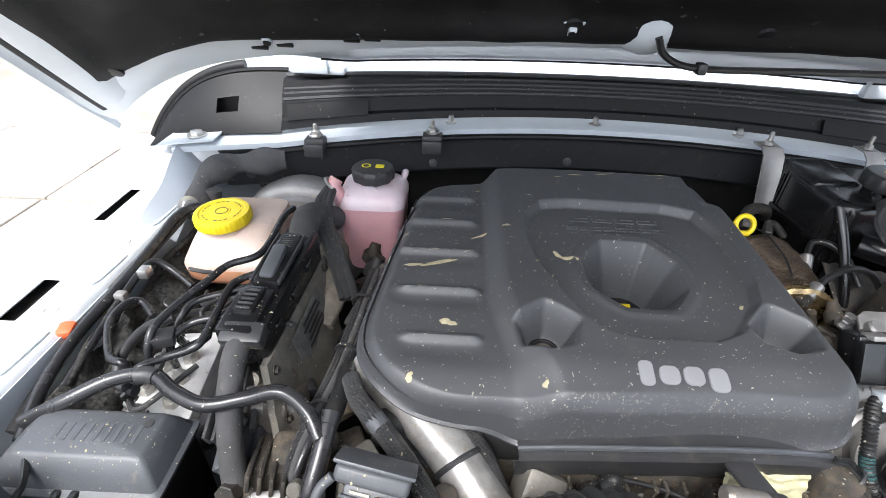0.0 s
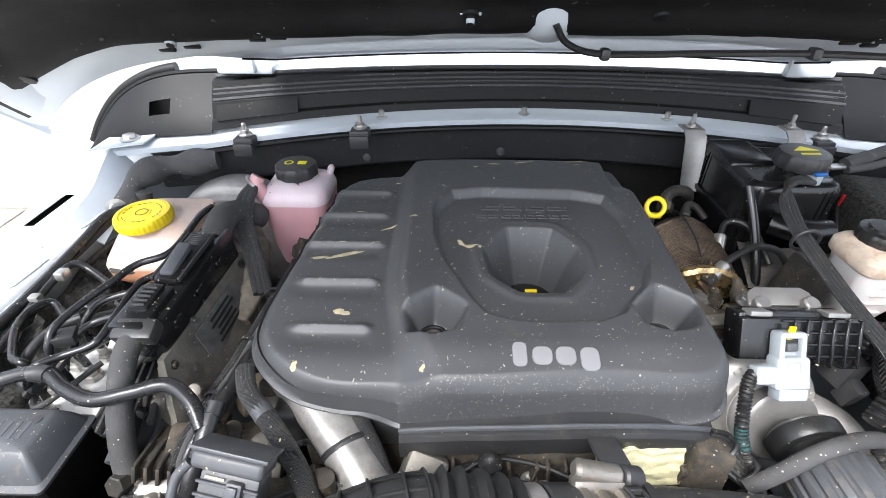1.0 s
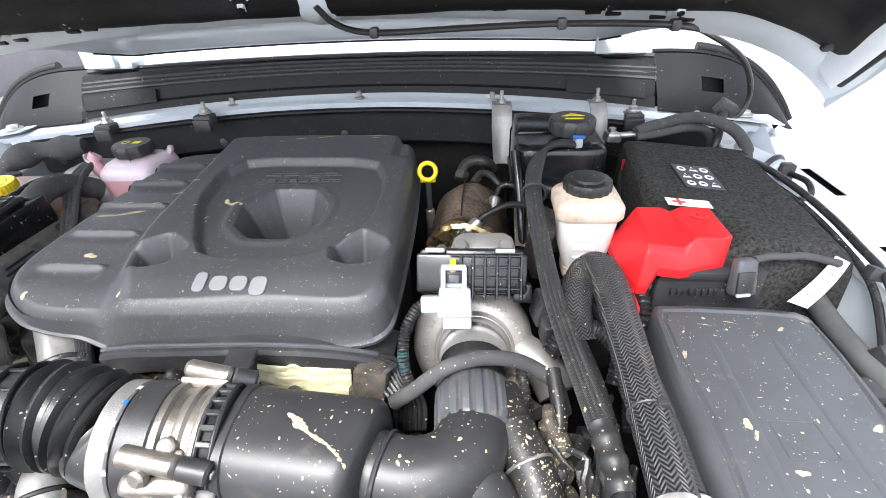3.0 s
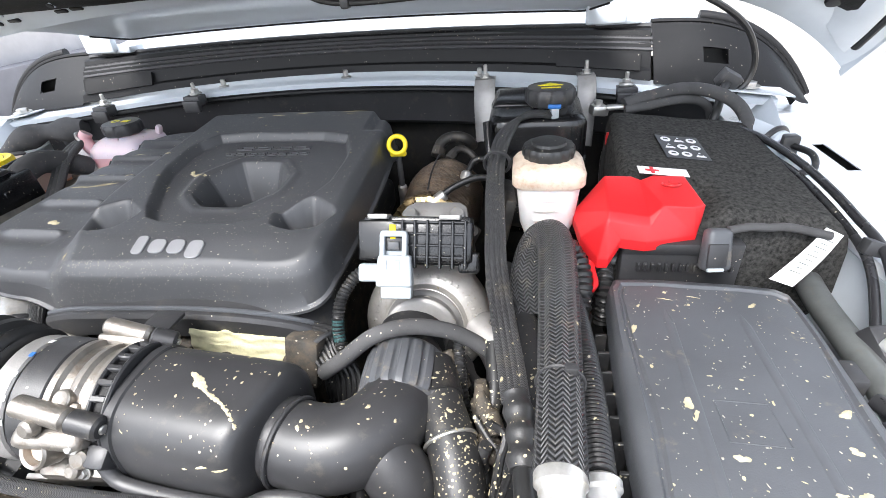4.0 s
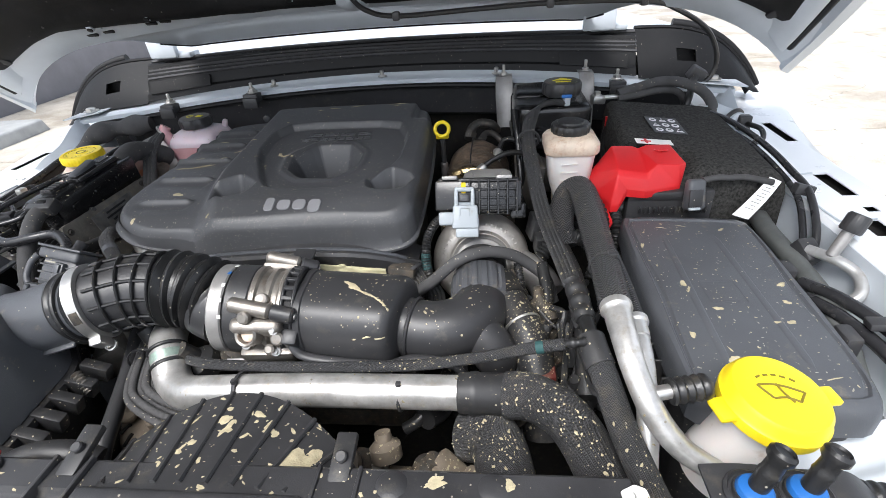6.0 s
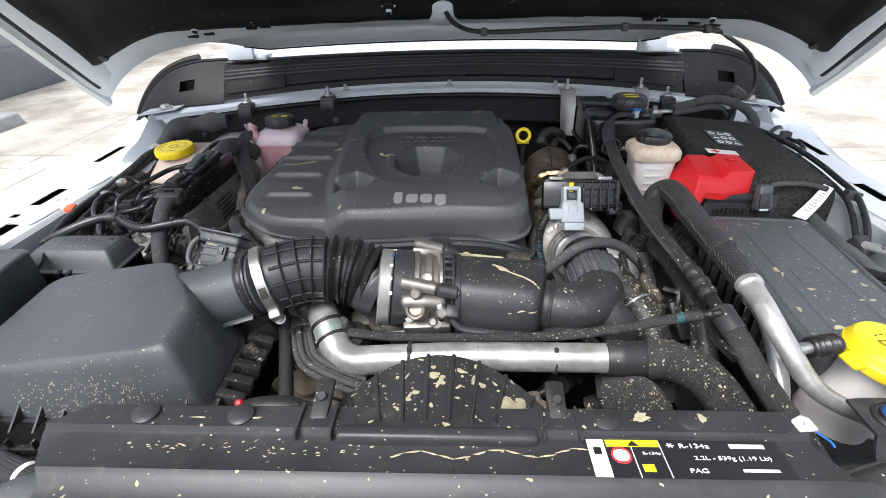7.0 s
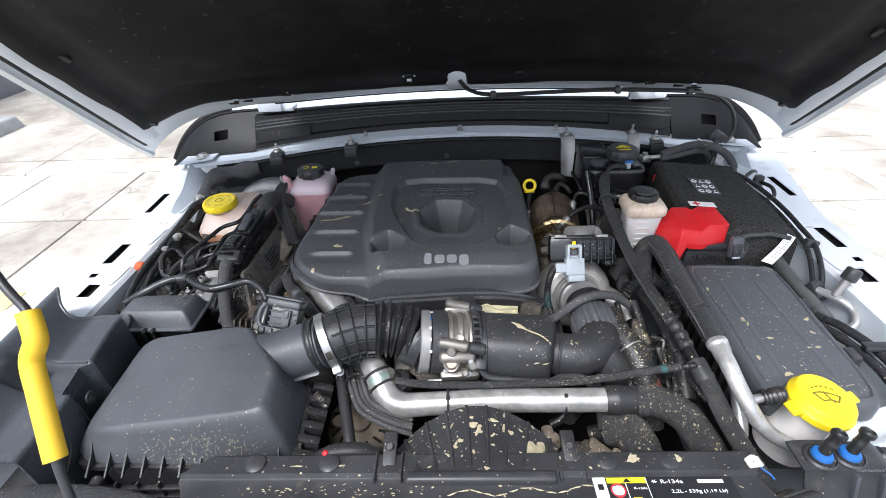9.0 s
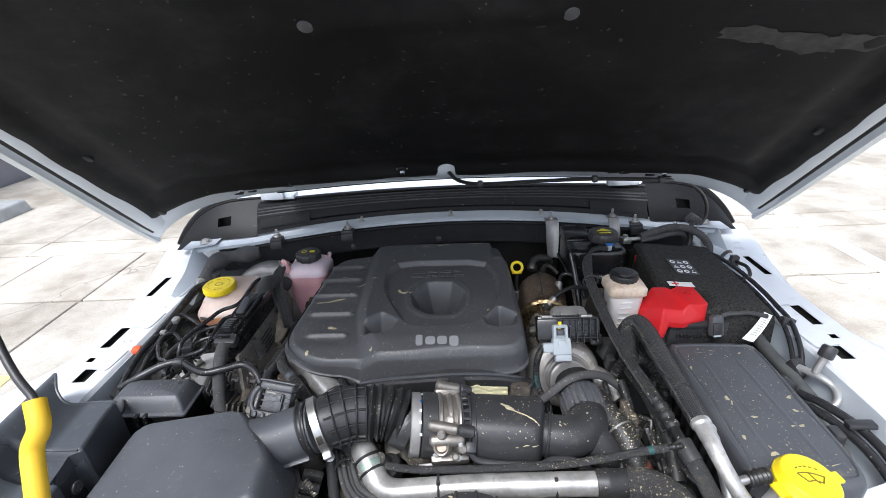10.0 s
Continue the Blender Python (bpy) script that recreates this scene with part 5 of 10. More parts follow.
part("rule", _flat(0.0570, 0.0578, -0.048, -0.001, 0.0007, label_m), "ink_white", sticker)
tri_b = slab([(0.032, -0.0085), (0.041, -0.0085), (0.0365, -0.0015)], 0.0007, 0.0010, 0)
tri_b.transform(label_m)
part("warning_sign", tri_b, "ink", sticker)
b = lathe([(0.0075, 0.0005), (0.0075, 0.0010), (0.001, 0.0010)], label_m @ Matrix.Translation((0.0245, -0.021, 0)), 24)
part("round_sign", b, "ink_white", sticker)
b = ring(label_m @ Vector((0.0245, -0.021, 0.001)), label_m @ Vector((0.0245, -0.021, 1)), 0.0072, 0.0009, 24, 6, r2=0.0003)
part("round_sign_rim", b, "ink_red", sticker)
text("letters", "R-134a", 0.0085, label_m @ Matrix.Translation((0.0720, -0.0105, 0.0006)), "ink_white", sticker)
text("letters", "R-134a", 0.0050, label_m @ Matrix.Translation((0.0415, -0.0195, 0.0006)), "ink_white", sticker)
text("letters", "2.2L - 539g (1.19 Lb)", 0.0070, label_m @ Matrix.Translation((0.0800, -0.0255, 0.0006)), "ink_white", sticker)
text("letters", "PAG", 0.0075, label_m @ Matrix.Translation((0.0720, -0.0415, 0.0006)), "ink_white", sticker)
part("print_bar", _flat(0.112, 0.139, -0.0105, -0.0050, 0.0008, label_m), "ink_white", sticker)
part("print_bar", _flat(0.112, 0.139, -0.0400, -0.0365, 0.0008, label_m), "ink_white", sticker)
for k in range(6):
    a = k * math.pi / 3
    b = block((0.0062, 0.0008, 0.0003), label_m @ Matrix.Translation((0.0655, -0.0075, 0.0009)) @ pose(0, 0, 0, 0, 0, 60 * k), 0)
    if k < 3:
        part("snow_sign", b, "ink_white", sticker)
part("square_sign", _flat(0.038, 0.047, -0.041, -0.032, 0.0008, label_m), "ink_yellow", sticker)

# air inlet scoop behind the panel
scoop = thing("air_scoop", (0.01, -0.72, 1.04), "black ribbed air scoop caked with cream mud", "air scoop")


def scoop_fn(s, c):
    k = -1 + 2 * c
    w = 0.078 + 0.030 * s
    y = -0.768 + (0.105 - 0.055 * k * k) * s
    return Vector((0.011 + k * w, y, 1.068 - 0.010 * s - 0.028 * s * k * k - 0.05 * step01(0.95, 1.0, abs(k)) - 0.03 * step01(0.93, 1.0, s)))


scoop_bm = solidify(grid(scoop_fn, 24, 40), 0.002)
part("body", scoop_bm, "gloss", scoop)
for j in range(8):
    c = 0.07 + 0.86 * j / 7
    b = tube([scoop_fn(s, c) + Vector((0, 0, 0.0008)) for s in (0.08, 0.3, 0.5, 0.7, 0.92)], 0.0022, 6, 0.012)
    part("rib", b, "gloss", scoop)
part("flange", box(-0.072, 0.096, -0.779, -0.766, 1.058, 1.0715, 0.004, 3), "plastic", scoop, "raised front flange")
splatter("mud_splashes", scoop_bm, 200, (-0.08, 0.11, -0.765, -0.67), (0.0005, 0.0026), "thick cream mud on the scoop", "mud",
         big=((0.078, -0.736, 0.012, 1.1, 0.3), (0.086, -0.728, 0.008, 1.2, 1.2), (0.072, -0.75, 0.004, 1.5, 0.3), (0.032, -0.695, 0.0035, 1.6, 0), (0.005, -0.702, 0.005, 1.4, 0.5), (0.012, -0.71, 0.004, 1.8, 1.2), (-0.045, -0.73, 0.0025, 1, 0), (0.045, -0.705, 0.004, 1, 0), (0.052, -0.712, 0.003, 1.3, 0), (-0.01, -0.725, 0.003, 1.2, 1)))
for x in (-0.093, 0.116):
    clip = thing("scoop_clip", (x, -0.745, 1.05), "black plastic clip that holds the air scoop", "clip", group="scoop clips")
    part("tongue", block((0.016, 0.040, 0.007), Matrix.Translation((x, -0.737, 1.0665)) @ pose(0, 0, 0, 12), 0.002), "plastic_dirty", clip)
    part("button", can((x, -0.737, 1.069), (x, -0.739, 1.0745), 0.0045, 16, 0.001), "plastic", clip)
    for d in (-0.015, 0.015):
        part("cheek", box(x + d - 0.0015, x + d + 0.0015, -0.776, -0.742, 1.045, 1.069, 0.001), "plastic", clip)

# ---- air filter box and intake tract ----
airbox = thing("air_filter_box", (-0.38, -0.63, 0.9), "matt black air filter box with ribbed base, mud-specked", "air filter box")


def polyring(pts, n=64, grow=0.0, soft=2, cut=0.22):
    """Points at even angles on a softened outline of (x, y, z), grown outwards."""
    q = [Vector((p[0], p[1])) for p in pts]
    c = sum(q, Vector((0, 0))) / len(q)
    zs = [p[2] for p in pts]
    sm = [Vector(p) for p in pts]
    for _ in range(soft):
        sm = [w for i in range(len(sm)) for w in (sm[i].lerp(sm[(i + 1) % len(sm)], cut), sm[i].lerp(sm[(i + 1) % len(sm)], 1 - cut))]
    rad = radial([Vector((p.x, p.y)) - c for p in sm])
    # plane through the outline's points by least squares
    A = np.array([[p[0], p[1], 1] for p in pts])
    pl = np.linalg.lstsq(A, np.array(zs), rcond=None)[0]
    out = []
    for k in range(n):
        a = 2 * math.pi * k / n
        r = rad(a) + grow
        x, y = c.x + r * math.cos(a), c.y + r * math.sin(a)
        out.append(Vector((x, y, pl[0] * x + pl[1] * y + pl[2])))
    return out


lid_top = [(-0.496, -0.545, 1.070), (-0.326, -0.545, 1.084), (-0.250, -0.640, 1.106), (-0.249, -0.708, 1.092), (-0.500, -0.706, 1.050)]
lid_low = [(-0.522, -0.535, 1.018), (-0.312, -0.530, 1.018), (-0.236, -0.604, 1.018), (-0.226, -0.712, 1.018), (-0.252, -0.728, 1.018), (-0.522, -0.722, 1.018)]
low = polyring(lid_low, 180, 0, 2, 0.10)
top = polyring(lid_top, 180, 0, 2, 0.08)


def between(a, b, t, dz=0.0):
    return [p.lerp(q, t) + Vector((0, 0, dz)) for p, q in zip(a, b)]


cen = sum(top, Vector()) / len(top)
rings = [low, between(low, top, 0.2, 0.002), between(low, top, 0.45, 0.003)]
for k in range(10):
    # rounded shoulder
    t = k / 9
    rings.append([(p.lerp(q, 0.74) * (1 - t) ** 2 + (q + Vector((0, 0, 0.003))) * 2 * t * (1 - t) + (q.lerp(cen, 0.095) + Vector((0, 0, 0.003))) * t * t) for p, q in zip(low, top)])
for f, dz in ((0.12, 0.0031), (0.25, 0.0033), (0.4, 0.0037), (0.7, 0.004), (0.97, 0.004)):
    rings.append([p.lerp(cen, f) + Vector((0, 0, dz)) for p in top])
lid_bm = loft(rings)
part("lid", lid_bm, "grey", airbox, "smooth matt black lid, greyed for the sheen on its top")
flange = [Vector((p.x * 1.0, p.y, 1.016)) for p in low]
cen2 = sum(flange, Vector()) / len(flange)
b = loft([[p.lerp(cen2, -0.05) + Vector((0, 0, dz)) for p in flange] for dz in (-0.009, 0.0)] + [[p.lerp(cen2, 0.02) + Vector((0, 0, 0.001)) for p in flange]])
part("flange", b, "plastic_dirty", airbox, "mud-specked joint flange")
b = loft([[p.lerp(cen2, 0.06) + Vector((0, 0, dz)) for p in flange] for dz in (-0.17, -0.10, -0.011)])
part("base", b, "plastic_dirty", airbox, "ribbed lower box")
for k in range(12):
    x = -0.512 + 0.0245 * k
    b = bmesh.new()
    vs = [b.verts.new(p) for p in ((x, -0.742, 1.016), (x, -0.716, 1.017), (x, -0.710, 1.043), (x, -0.722, 1.030))]
    b.faces.new(vs)
    part("rib", solidify(b, 0.0022), "plastic", airbox)
for k in range(7):
    y = -0.60 - 0.022 * k
    b = block((0.030, 0.012, 0.02), Matrix.Translation((-0.217, y, 1.006)) @ pose(0, 0, 0, 0, 20, 0), 0.002)
    part("side_fin", b, "plastic_dirty", airbox)
for k in range(6):
    part("grid_bar", box(-0.52, -0.28, -0.745, -0.738, 0.99 - 0.018 * k, 0.994 - 0.018 * k, 0.001), "plastic_dirty", airbox)
for k in range(9):
    x = -0.51 + 0.028 * k
    part("grid_bar", box(x, x + 0.003, -0.745, -0.739, 0.89, 1.004, 0.001), "plastic_dirty", airbox)
part("catch", can((-0.47, -0.752, 1.012), (-0.47, -0.740, 1.012), 0.008, 16), "plastic_dirty", airbox)
# neck
AX = [Vector((-0.345, -0.594, 1.044)), Vector((-0.300, -0.587, 1.055)), Vector((-0.250, -0.580, 1.068)), Vector((-0.208, -0.573, 1.079))]
b = tube(AX, lambda t: 0.046 - 0.0085 * step01(0.0, 0.55, t), 40, 0.006)
part("neck", b, "grey", airbox, "round outlet neck")
part("neck_lip", tube([(-0.222, -0.5755, 1.0755), (-0.217, -0.5745, 1.077), (-0.211, -0.5735, 1.0785)], lambda t: 0.0405 + 0.001 * math.sin(t * 9), 40, 0.002), "rubber", airbox, "rolled neck lip")
b = block((0.066, 0.008, 0.003), Matrix.Translation((-0.243, -0.612, 1.046)) @ pose(0, 0, 0, 25, -14, 8), 0.001)
part("neck_fin", b, "grey", airbox, "moulded fin under the neck")
splatter("mud_specks", lid_bm, 90, (-0.48, -0.24, -0.728, -0.64), (0.0003, 0.0010), "pale mud specks on the air filter lid", "mud",
         big=[(rnd.gauss(-0.325, 0.05), -0.7215 + rnd.gauss(0, 0.006), rnd.uniform(0.0003, 0.0008), 1.5, rnd.random() * 3) for _ in range(420)])

intake = thing("intake_hose", (-0.12, -0.57, 1.0), "black ribbed rubber intake hose with bellows", "intake hose")
EL = [(-0.208, -0.573, 1.079), (-0.184, -0.564, 1.083), (-0.158, -0.554, 1.084), (-0.130, -0.548, 1.081)]
part("elbow", tube(EL, 0.0372, 40, 0.004), "gloss", intake, "smooth rubber elbow")
ec = spline(EL, 0.002)
for d in (0.026, 0.042, 0.058, 0.073):
    i = min(int(d / 0.002), len(ec) - 2)
    part("ring_rib", ring(ec[i], ec[i + 1], 0.0388, 0.0028, 40, 8, r2=0.0015), "rubber", intake)
for k in range(12):
    a = 2 * math.pi * (k + 0.4) / 12
    pts = []
    for i in range(8, len(ec) - 1, 4):
        f = axis(ec[i], ec[i + 1])
        pts.append(f @ Vector((0.0388 * math.cos(a), 0.0388 * math.sin(a), 0)))
    part("long_rib", tube(pts, 0.0017, 6, 0.006), "rubber", intake)
BL = [(-0.133, -0.5485, 1.0815), (-0.106, -0.547, 1.077), (-0.080, -0.549, 1.068)]
part("bellows", tube(BL, lambda t: 0.0432, 40, ribs=0.0065, pitch=0.0115), "rubber", intake, "concertina bellows")
part("cuff", tube([(-0.084, -0.548, 1.070), (-0.077, -0.5505, 1.064), (-0.066, -0.5525, 1.059)], lambda t: 0.0390 + 0.0035 * step01(0.0, 0.4, t), 36, 0.003), "gloss", intake, "smooth cuff")
clamp = thing("hose_clamp", (-0.204, -0.572, 1.03), "worm-drive steel hose clamp on the intake hose", "hose clamp")
CA, CB = Vector((-0.2085, -0.5735, 1.079)), Vector((-0.1965, -0.5690, 1.0812))
CF = axis(CA, CB)
part("band", lathe([(0.0408, 0), (0.0424, 0.0008), (0.0424, 0.0118), (0.0408, 0.0125)], CF, 64), "steel", clamp, "slotted steel band")
# the worm drive sits low on the side towards the radiator
DF = CF @ Matrix.Rotation(math.atan2(*reversed((CF.inverted().to_3x3() @ Vector((0, -0.78, -0.62))).to_2d())), 4, "Z")
for k in range(9):
    part("slot", block((0.0012, 0.0016, 0.008), CF @ Matrix.Rotation(math.atan2(*reversed((CF.inverted().to_3x3() @ Vector((0, -0.78, -0.62 + 0.75))).to_2d())) - 0.035 * (k - 4), 4, "Z") @ Matrix.Translation((0.0422, 0, 0.006)), 0), "dark_steel", clamp)
part("housing", block((0.010, 0.020, 0.013), DF @ Matrix.Translation((0.0455, 0, 0.006)), 0.002), "steel", clamp, "worm housing")
part("screw", lathe([(0.0052, 0), (0.0052, 0.005), (0.0066, 0.0055), (0.0066, 0.008), (0.004, 0.009), (0.001, 0.009)], DF @ Matrix.Translation((0.0465, 0.009, 0.006)) @ Matrix.Rotation(radians(-90), 4, "X"), 20), "steel", clamp, "hex worm screw")
spring = tube([(-0.222, -0.618, 1.020), (-0.214, -0.622, 1.012), (-0.206, -0.626, 1.002)], 0.006, 12, ribs=0.0018, pitch=0.004)
part("spring", spring, "alu_dull", clamp, "coil spring")

throttle = thing("throttle_body", (-0.012, -0.55, 1.0), "cast aluminium throttle body with black flanges", "throttle body")
TA, TB = Vector((-0.052, -0.552, 1.056)), Vector((0.026, -0.546, 1.045))


def tp(t):
    return TA.lerp(TB, t)


def tcyl(t0, t1, r, n=40, edge=0.0015):
    return can(tp(t0), tp(t1), r, n, edge)


part("band_clamp", tcyl(-0.24, -0.05, 0.0476), "alu", throttle, "printed steel band clamp")
part("rear_flange", tcyl(-0.03, 0.27, 0.0480), "plastic", throttle, "black plastic ring flange")
tf = axis(TA, TB)
b = lathe([(0.040, 0.0205), (0.0465, 0.0210), (0.0480, 0.0225), (0.0480, 0.0270), (0.0445, 0.0290), (0.0440, 0.0350), (0.0462, 0.0375), (0.0465, 0.0415), (0.0440, 0.0440), (0.0440, 0.0490), (0.0475, 0.0515), (0.0480, 0.0545), (0.0440, 0.0560)], tf, 72)
part("housing", b, "alu_dull", throttle, "cast housing with ribs")
b = tcyl(0.70, 0.735, 0.0500, 48)
part("front_flange", b, "plastic", throttle, "black toothed flange")
part("outer_ring", tcyl(0.835, 0.875, 0.0500, 48), "plastic", throttle, "black outer ring")
part("ring_core", tcyl(0.70, 0.87, 0.0460, 48), "seal", throttle, "dark core between the rings")
fr = axis(tp(0.78), tp(0.95))
for k in range(26):
    a = 2 * math.pi * k / 26
    part("tooth", block((0.005, 0.0050, 0.012), fr @ Matrix.Rotation(a, 4, "Z") @ Matrix.Translation((0.0475, 0, 0)), 0.001, 1), "plastic", throttle)
for name_, p0, p1, p2 in (("front_bar", (-0.040, -0.586, 1.089), (0.004, -0.589, 1.081), (0.027, -0.590, 1.076)), ("top_bar", (-0.030, -0.508, 1.094), (0.007, -0.507, 1.083), (0.024, -0.503, 1.074))):
    part(name_, can(p0, p1, 0.0080, 24, 0.003), "alu_dull", throttle, "cast cross bar")
    part("bar_end", can(p1, p2, 0.0085, 24, 0.002), "plastic", throttle, "black flange lug")
    part("lug_bolt", can(p2, Vector(p2) + (Vector(p2) - Vector(p1)).normalized() * 0.002, 0.0035, 12, 0.0006), "steel", throttle)
    part("bar_web", block((0.040, 0.014, 0.012), Matrix.Translation(Vector(p0).lerp(Vector(p1), 0.5).lerp(tp(0.45), 0.16)) @ pose(0, 0, 0, 35 if name_ == "front_bar" else -35, 8, 4), 0.003), "alu_dull", throttle)
part("top_plate", block((0.024, 0.030, 0.004), Matrix.Translation((0.004, -0.489, 1.083)) @ pose(0, 0, 0, -8, 8, 8), 0.001), "plastic", throttle, "black tab above the cross bar")
part("boss", lathe([(0.0075, -0.012), (0.0072, 0.001), (0.0060, 0.002), (0.0035, 0.0012), (0.001, 0.0010)], axis((-0.009, -0.578, 1.088), (-0.009, -0.610, 1.125)), 24), "alu_dull", throttle, "round cast boss")
TP = Matrix.Translation((-0.014, -0.588, 1.058)) @ pose(0, 0, 0, 35, 4, 4)
part("port_plate", block((0.052, 0.016, 0.040), TP, 0.006, 3), "alu_dull", throttle, "square cast port plate")
part("lower_lug", block((0.058, 0.022, 0.020), Matrix.Translation((-0.010, -0.590, 1.030)) @ pose(0, 0, 0, 20, 0, 3), 0.005), "alu_dull", throttle)
b = lathe([(0.0125, -0.004), (0.0120, 0.010), (0.0105, 0.0115), (0.0085, 0.0105), (0.0080, 0.004), (0.001, 0.004)], axis((-0.021, -0.596, 1.058), (-0.023, -0.620, 1.073)), 28)
port = part("port", b, "alu_dull", throttle, "round sensor port")
part("port_core", can((-0.0212, -0.599, 1.0600), (-0.0214, -0.6015, 1.0615), 0.0076, 20), "tank_stain", port, "tan insert")
b = can((-0.020, -0.593, 1.079), (-0.021, -0.602, 1.083), 0.0065, 16, 0.002)
can((0.008, -0.594, 1.052), (0.009, -0.604, 1.058), 0.0070, 16, 0.002, b)
can((-0.002, -0.598, 1.040), (-0.002, -0.606, 1.046), 0.0055, 16, 0.002, b)
part("small_boss", b, "alu_dull", throttle)
part("side_plug", block((0.016, 0.016, 0.022), Matrix.Translation((0.020, -0.594, 1.050)) @ pose(0, 0, 0, 35, 6, 0), 0.003), "plastic", throttle, "black plug beside the port")
for x, y, z in ((-0.030, -0.597, 1.044), (0.006, -0.599, 1.066), (0.002, -0.600, 1.038)):
    put_bolt((x, y, z), (x, y - 0.02, z + 0.012), 0.0034, 0.004, throttle)
b = block((0.060, 0.004, 0.045), Matrix.Translation((-0.028, -0.588, 1.004)) @ pose(0, 0, 0, 25, 0, 5), 0.001)
part("stay", b, "alu", throttle, "pressed alloy stay")
for k in range(5):
    f = axis(tp(0.02), tp(0.2))
    a = math.atan2(1, -1)
    q = f.to_3x3().inverted() @ Vector((0, -math.cos(0.5 + 0.35 * k), math.sin(0.5 + 0.35 * k)))
    p = tp(0.025) + (f.to_3x3() @ q) * 0.0482
    part("print_mark", block((0.0036, 0.0040, 0.0005), axis(p, p + (f.to_3x3() @ q)), 0), "blue" if k == 3 else "paper", throttle)

plenum = thing("charge_air_pipe", (0.11, -0.55, 1.0), "black plastic air pipe with dried cream mud runs", "air pipe")


def barrel_ring(x, k, n=64):
    """A squarish upright ring at x, k times the full girth, leaning a little with depth."""
    out = []
    for j in range(n):
        a = 2 * math.pi * j / n
        c, q = math.cos(a), math.sin(a)
        y = 0.0495 * k * math.copysign(abs(c) ** 0.74, c)
        z = 0.0470 * k * math.copysign(abs(q) ** 0.74, q)
        out.append(Vector((x + 0.22 * y * step01(0.05, 0.12, x), -0.547 + y - 0.006 * (x - 0.02) / 0.1, 1.0415 + z - 0.05 * (x - 0.02))))
    return out


BP = [(0.0230, 0.90), (0.0235, 1.0), (0.0300, 1.0), (0.0310, 0.965)] + [(0.035 + 0.0066 * k, 0.968 + 0.008 * math.sin(math.pi * k / 13)) for k in range(14)] + [(0.1240, 0.955), (0.1275, 0.925), (0.1300, 0.87), (0.1320, 0.78), (0.1335, 0.69)]
pipe_bm = loft([barrel_ring(x, k) for x, k in BP])
part("barrel", pipe_bm, "gloss", plenum, "", 30)
P2 = [(0.112, -0.548, 1.035), (0.138, -0.556, 1.031), (0.166, -0.559, 1.030), (0.190, -0.552, 1.031), (0.206, -0.534, 1.030), (0.211, -0.512, 1.026), (0.211, -0.49, 1.022)]
bend_bm = tube(P2, lambda t: 0.0318 + 0.0025 * math.exp(-((t - 0.06) / 0.03) ** 2), 40, 0.003)
part("bend", bend_bm, "gloss", plenum)
part("resonator", tube([(0.192, -0.545, 1.030), (0.212, -0.557, 1.021), (0.226, -0.566, 1.004), (0.230, -0.568, 0.986), (0.230, -0.568, 0.976)], lambda t: 0.0245 * math.sqrt(max(0.02, 1 - (max(0.0, t - 0.62) / 0.38) ** 2)), 32, 0.0015), "gloss", plenum, "rounded side chamber")
part("seam_lip", tube([(0.020, -0.598, 1.046), (0.028, -0.602, 1.036), (0.05, -0.604, 1.031), (0.09, -0.606, 1.028), (0.122, -0.605, 1.026), (0.138, -0.597, 1.026), (0.165, -0.594, 1.022), (0.188, -0.596, 1.012), (0.206, -0.602, 0.994), (0.226, -0.600, 0.982), (0.248, -0.585, 0.984), (0.256, -0.57, 1.0)], 0.0048, 10, 0.005, flat=0.55), "gloss", plenum, "raised mould seam lip")
part("neck_rib", ring((0.140, -0.5565, 1.031), (0.147, -0.5580, 1.0305), 0.0325, 0.0022, 40, 8), "gloss", plenum)
splatter("mud_splashes", pipe_bm, 110, (0.03, 0.132, -0.595, -0.505), (0.0003, 0.0013), "cream mud specks on the air pipe", "mud",
         big=[(0.076 + 0.0034 * k, -0.548 - 0.0024 * k - 0.0016 * math.sin(k * 0.5), (0.0040, 0.0042, 0.0032)[k] if k < 3 else 0.0022 - 0.00006 * k, 1.7, -0.62) for k in range(14)] + [(0.035 + 0.013 * k, -0.5990 - 0.0005 * math.sin(k), 0.0010 + 0.0012 * rnd.random(), 2.4, 0.1) for k in range(7)])
splatter("mud_splashes", bend_bm, 80, (0.13, 0.225, -0.578, -0.49), (0.0004, 0.0020), "cream mud specks on the air pipe's bend", "mud")
fluted = thing("fluted_coupling", (0.209, -0.47, 1.0), "dark grey fluted rubber coupling on the turbo inlet", "coupling")
fa, fb2 = Vector((0.2135, -0.516, 1.024)), Vector((0.2105, -0.459, 1.028))
b = lathe([(0.026, 0.0), (0.0345, 0.002), (0.0360, 0.006), (0.0365, 0.026), (0.0360, 0.044), (0.031, 0.052), (0.027, 0.056)], axis(fa, fb2), 160, wob=lambda a, h: 1 + 0.035 * max(-1.0, min(1.0, 3.0 * math.sin(a * 20) + 1.4)) * (0.003 < h < 0.048))
part("sleeve", b, "grey_plug", fluted)
b = lathe([(0.029, 0.052), (0.030, 0.058), (0.026, 0.060), (0.026, 0.066), (0.0305, 0.068), (0.0325, 0.072), (0.0330, 0.082)], axis(fa, fb2), 40)
part("collar", b, "rubber", fluted, "stepped rubber collar")
b = ring(fa.lerp(fb2, 1.42), fa.lerp(fb2, 1.5), 0.0285, 0.0026, 40, 8, r2=0.005)
part("clamp_band", b, "steel", fluted, "bright clamp band")

# aluminium charge pipe across the front
charge = thing("charge_pipe", (0.04, -0.62, 1.0), "bright aluminium charge pipe with rubber couplings", "metal pipe")
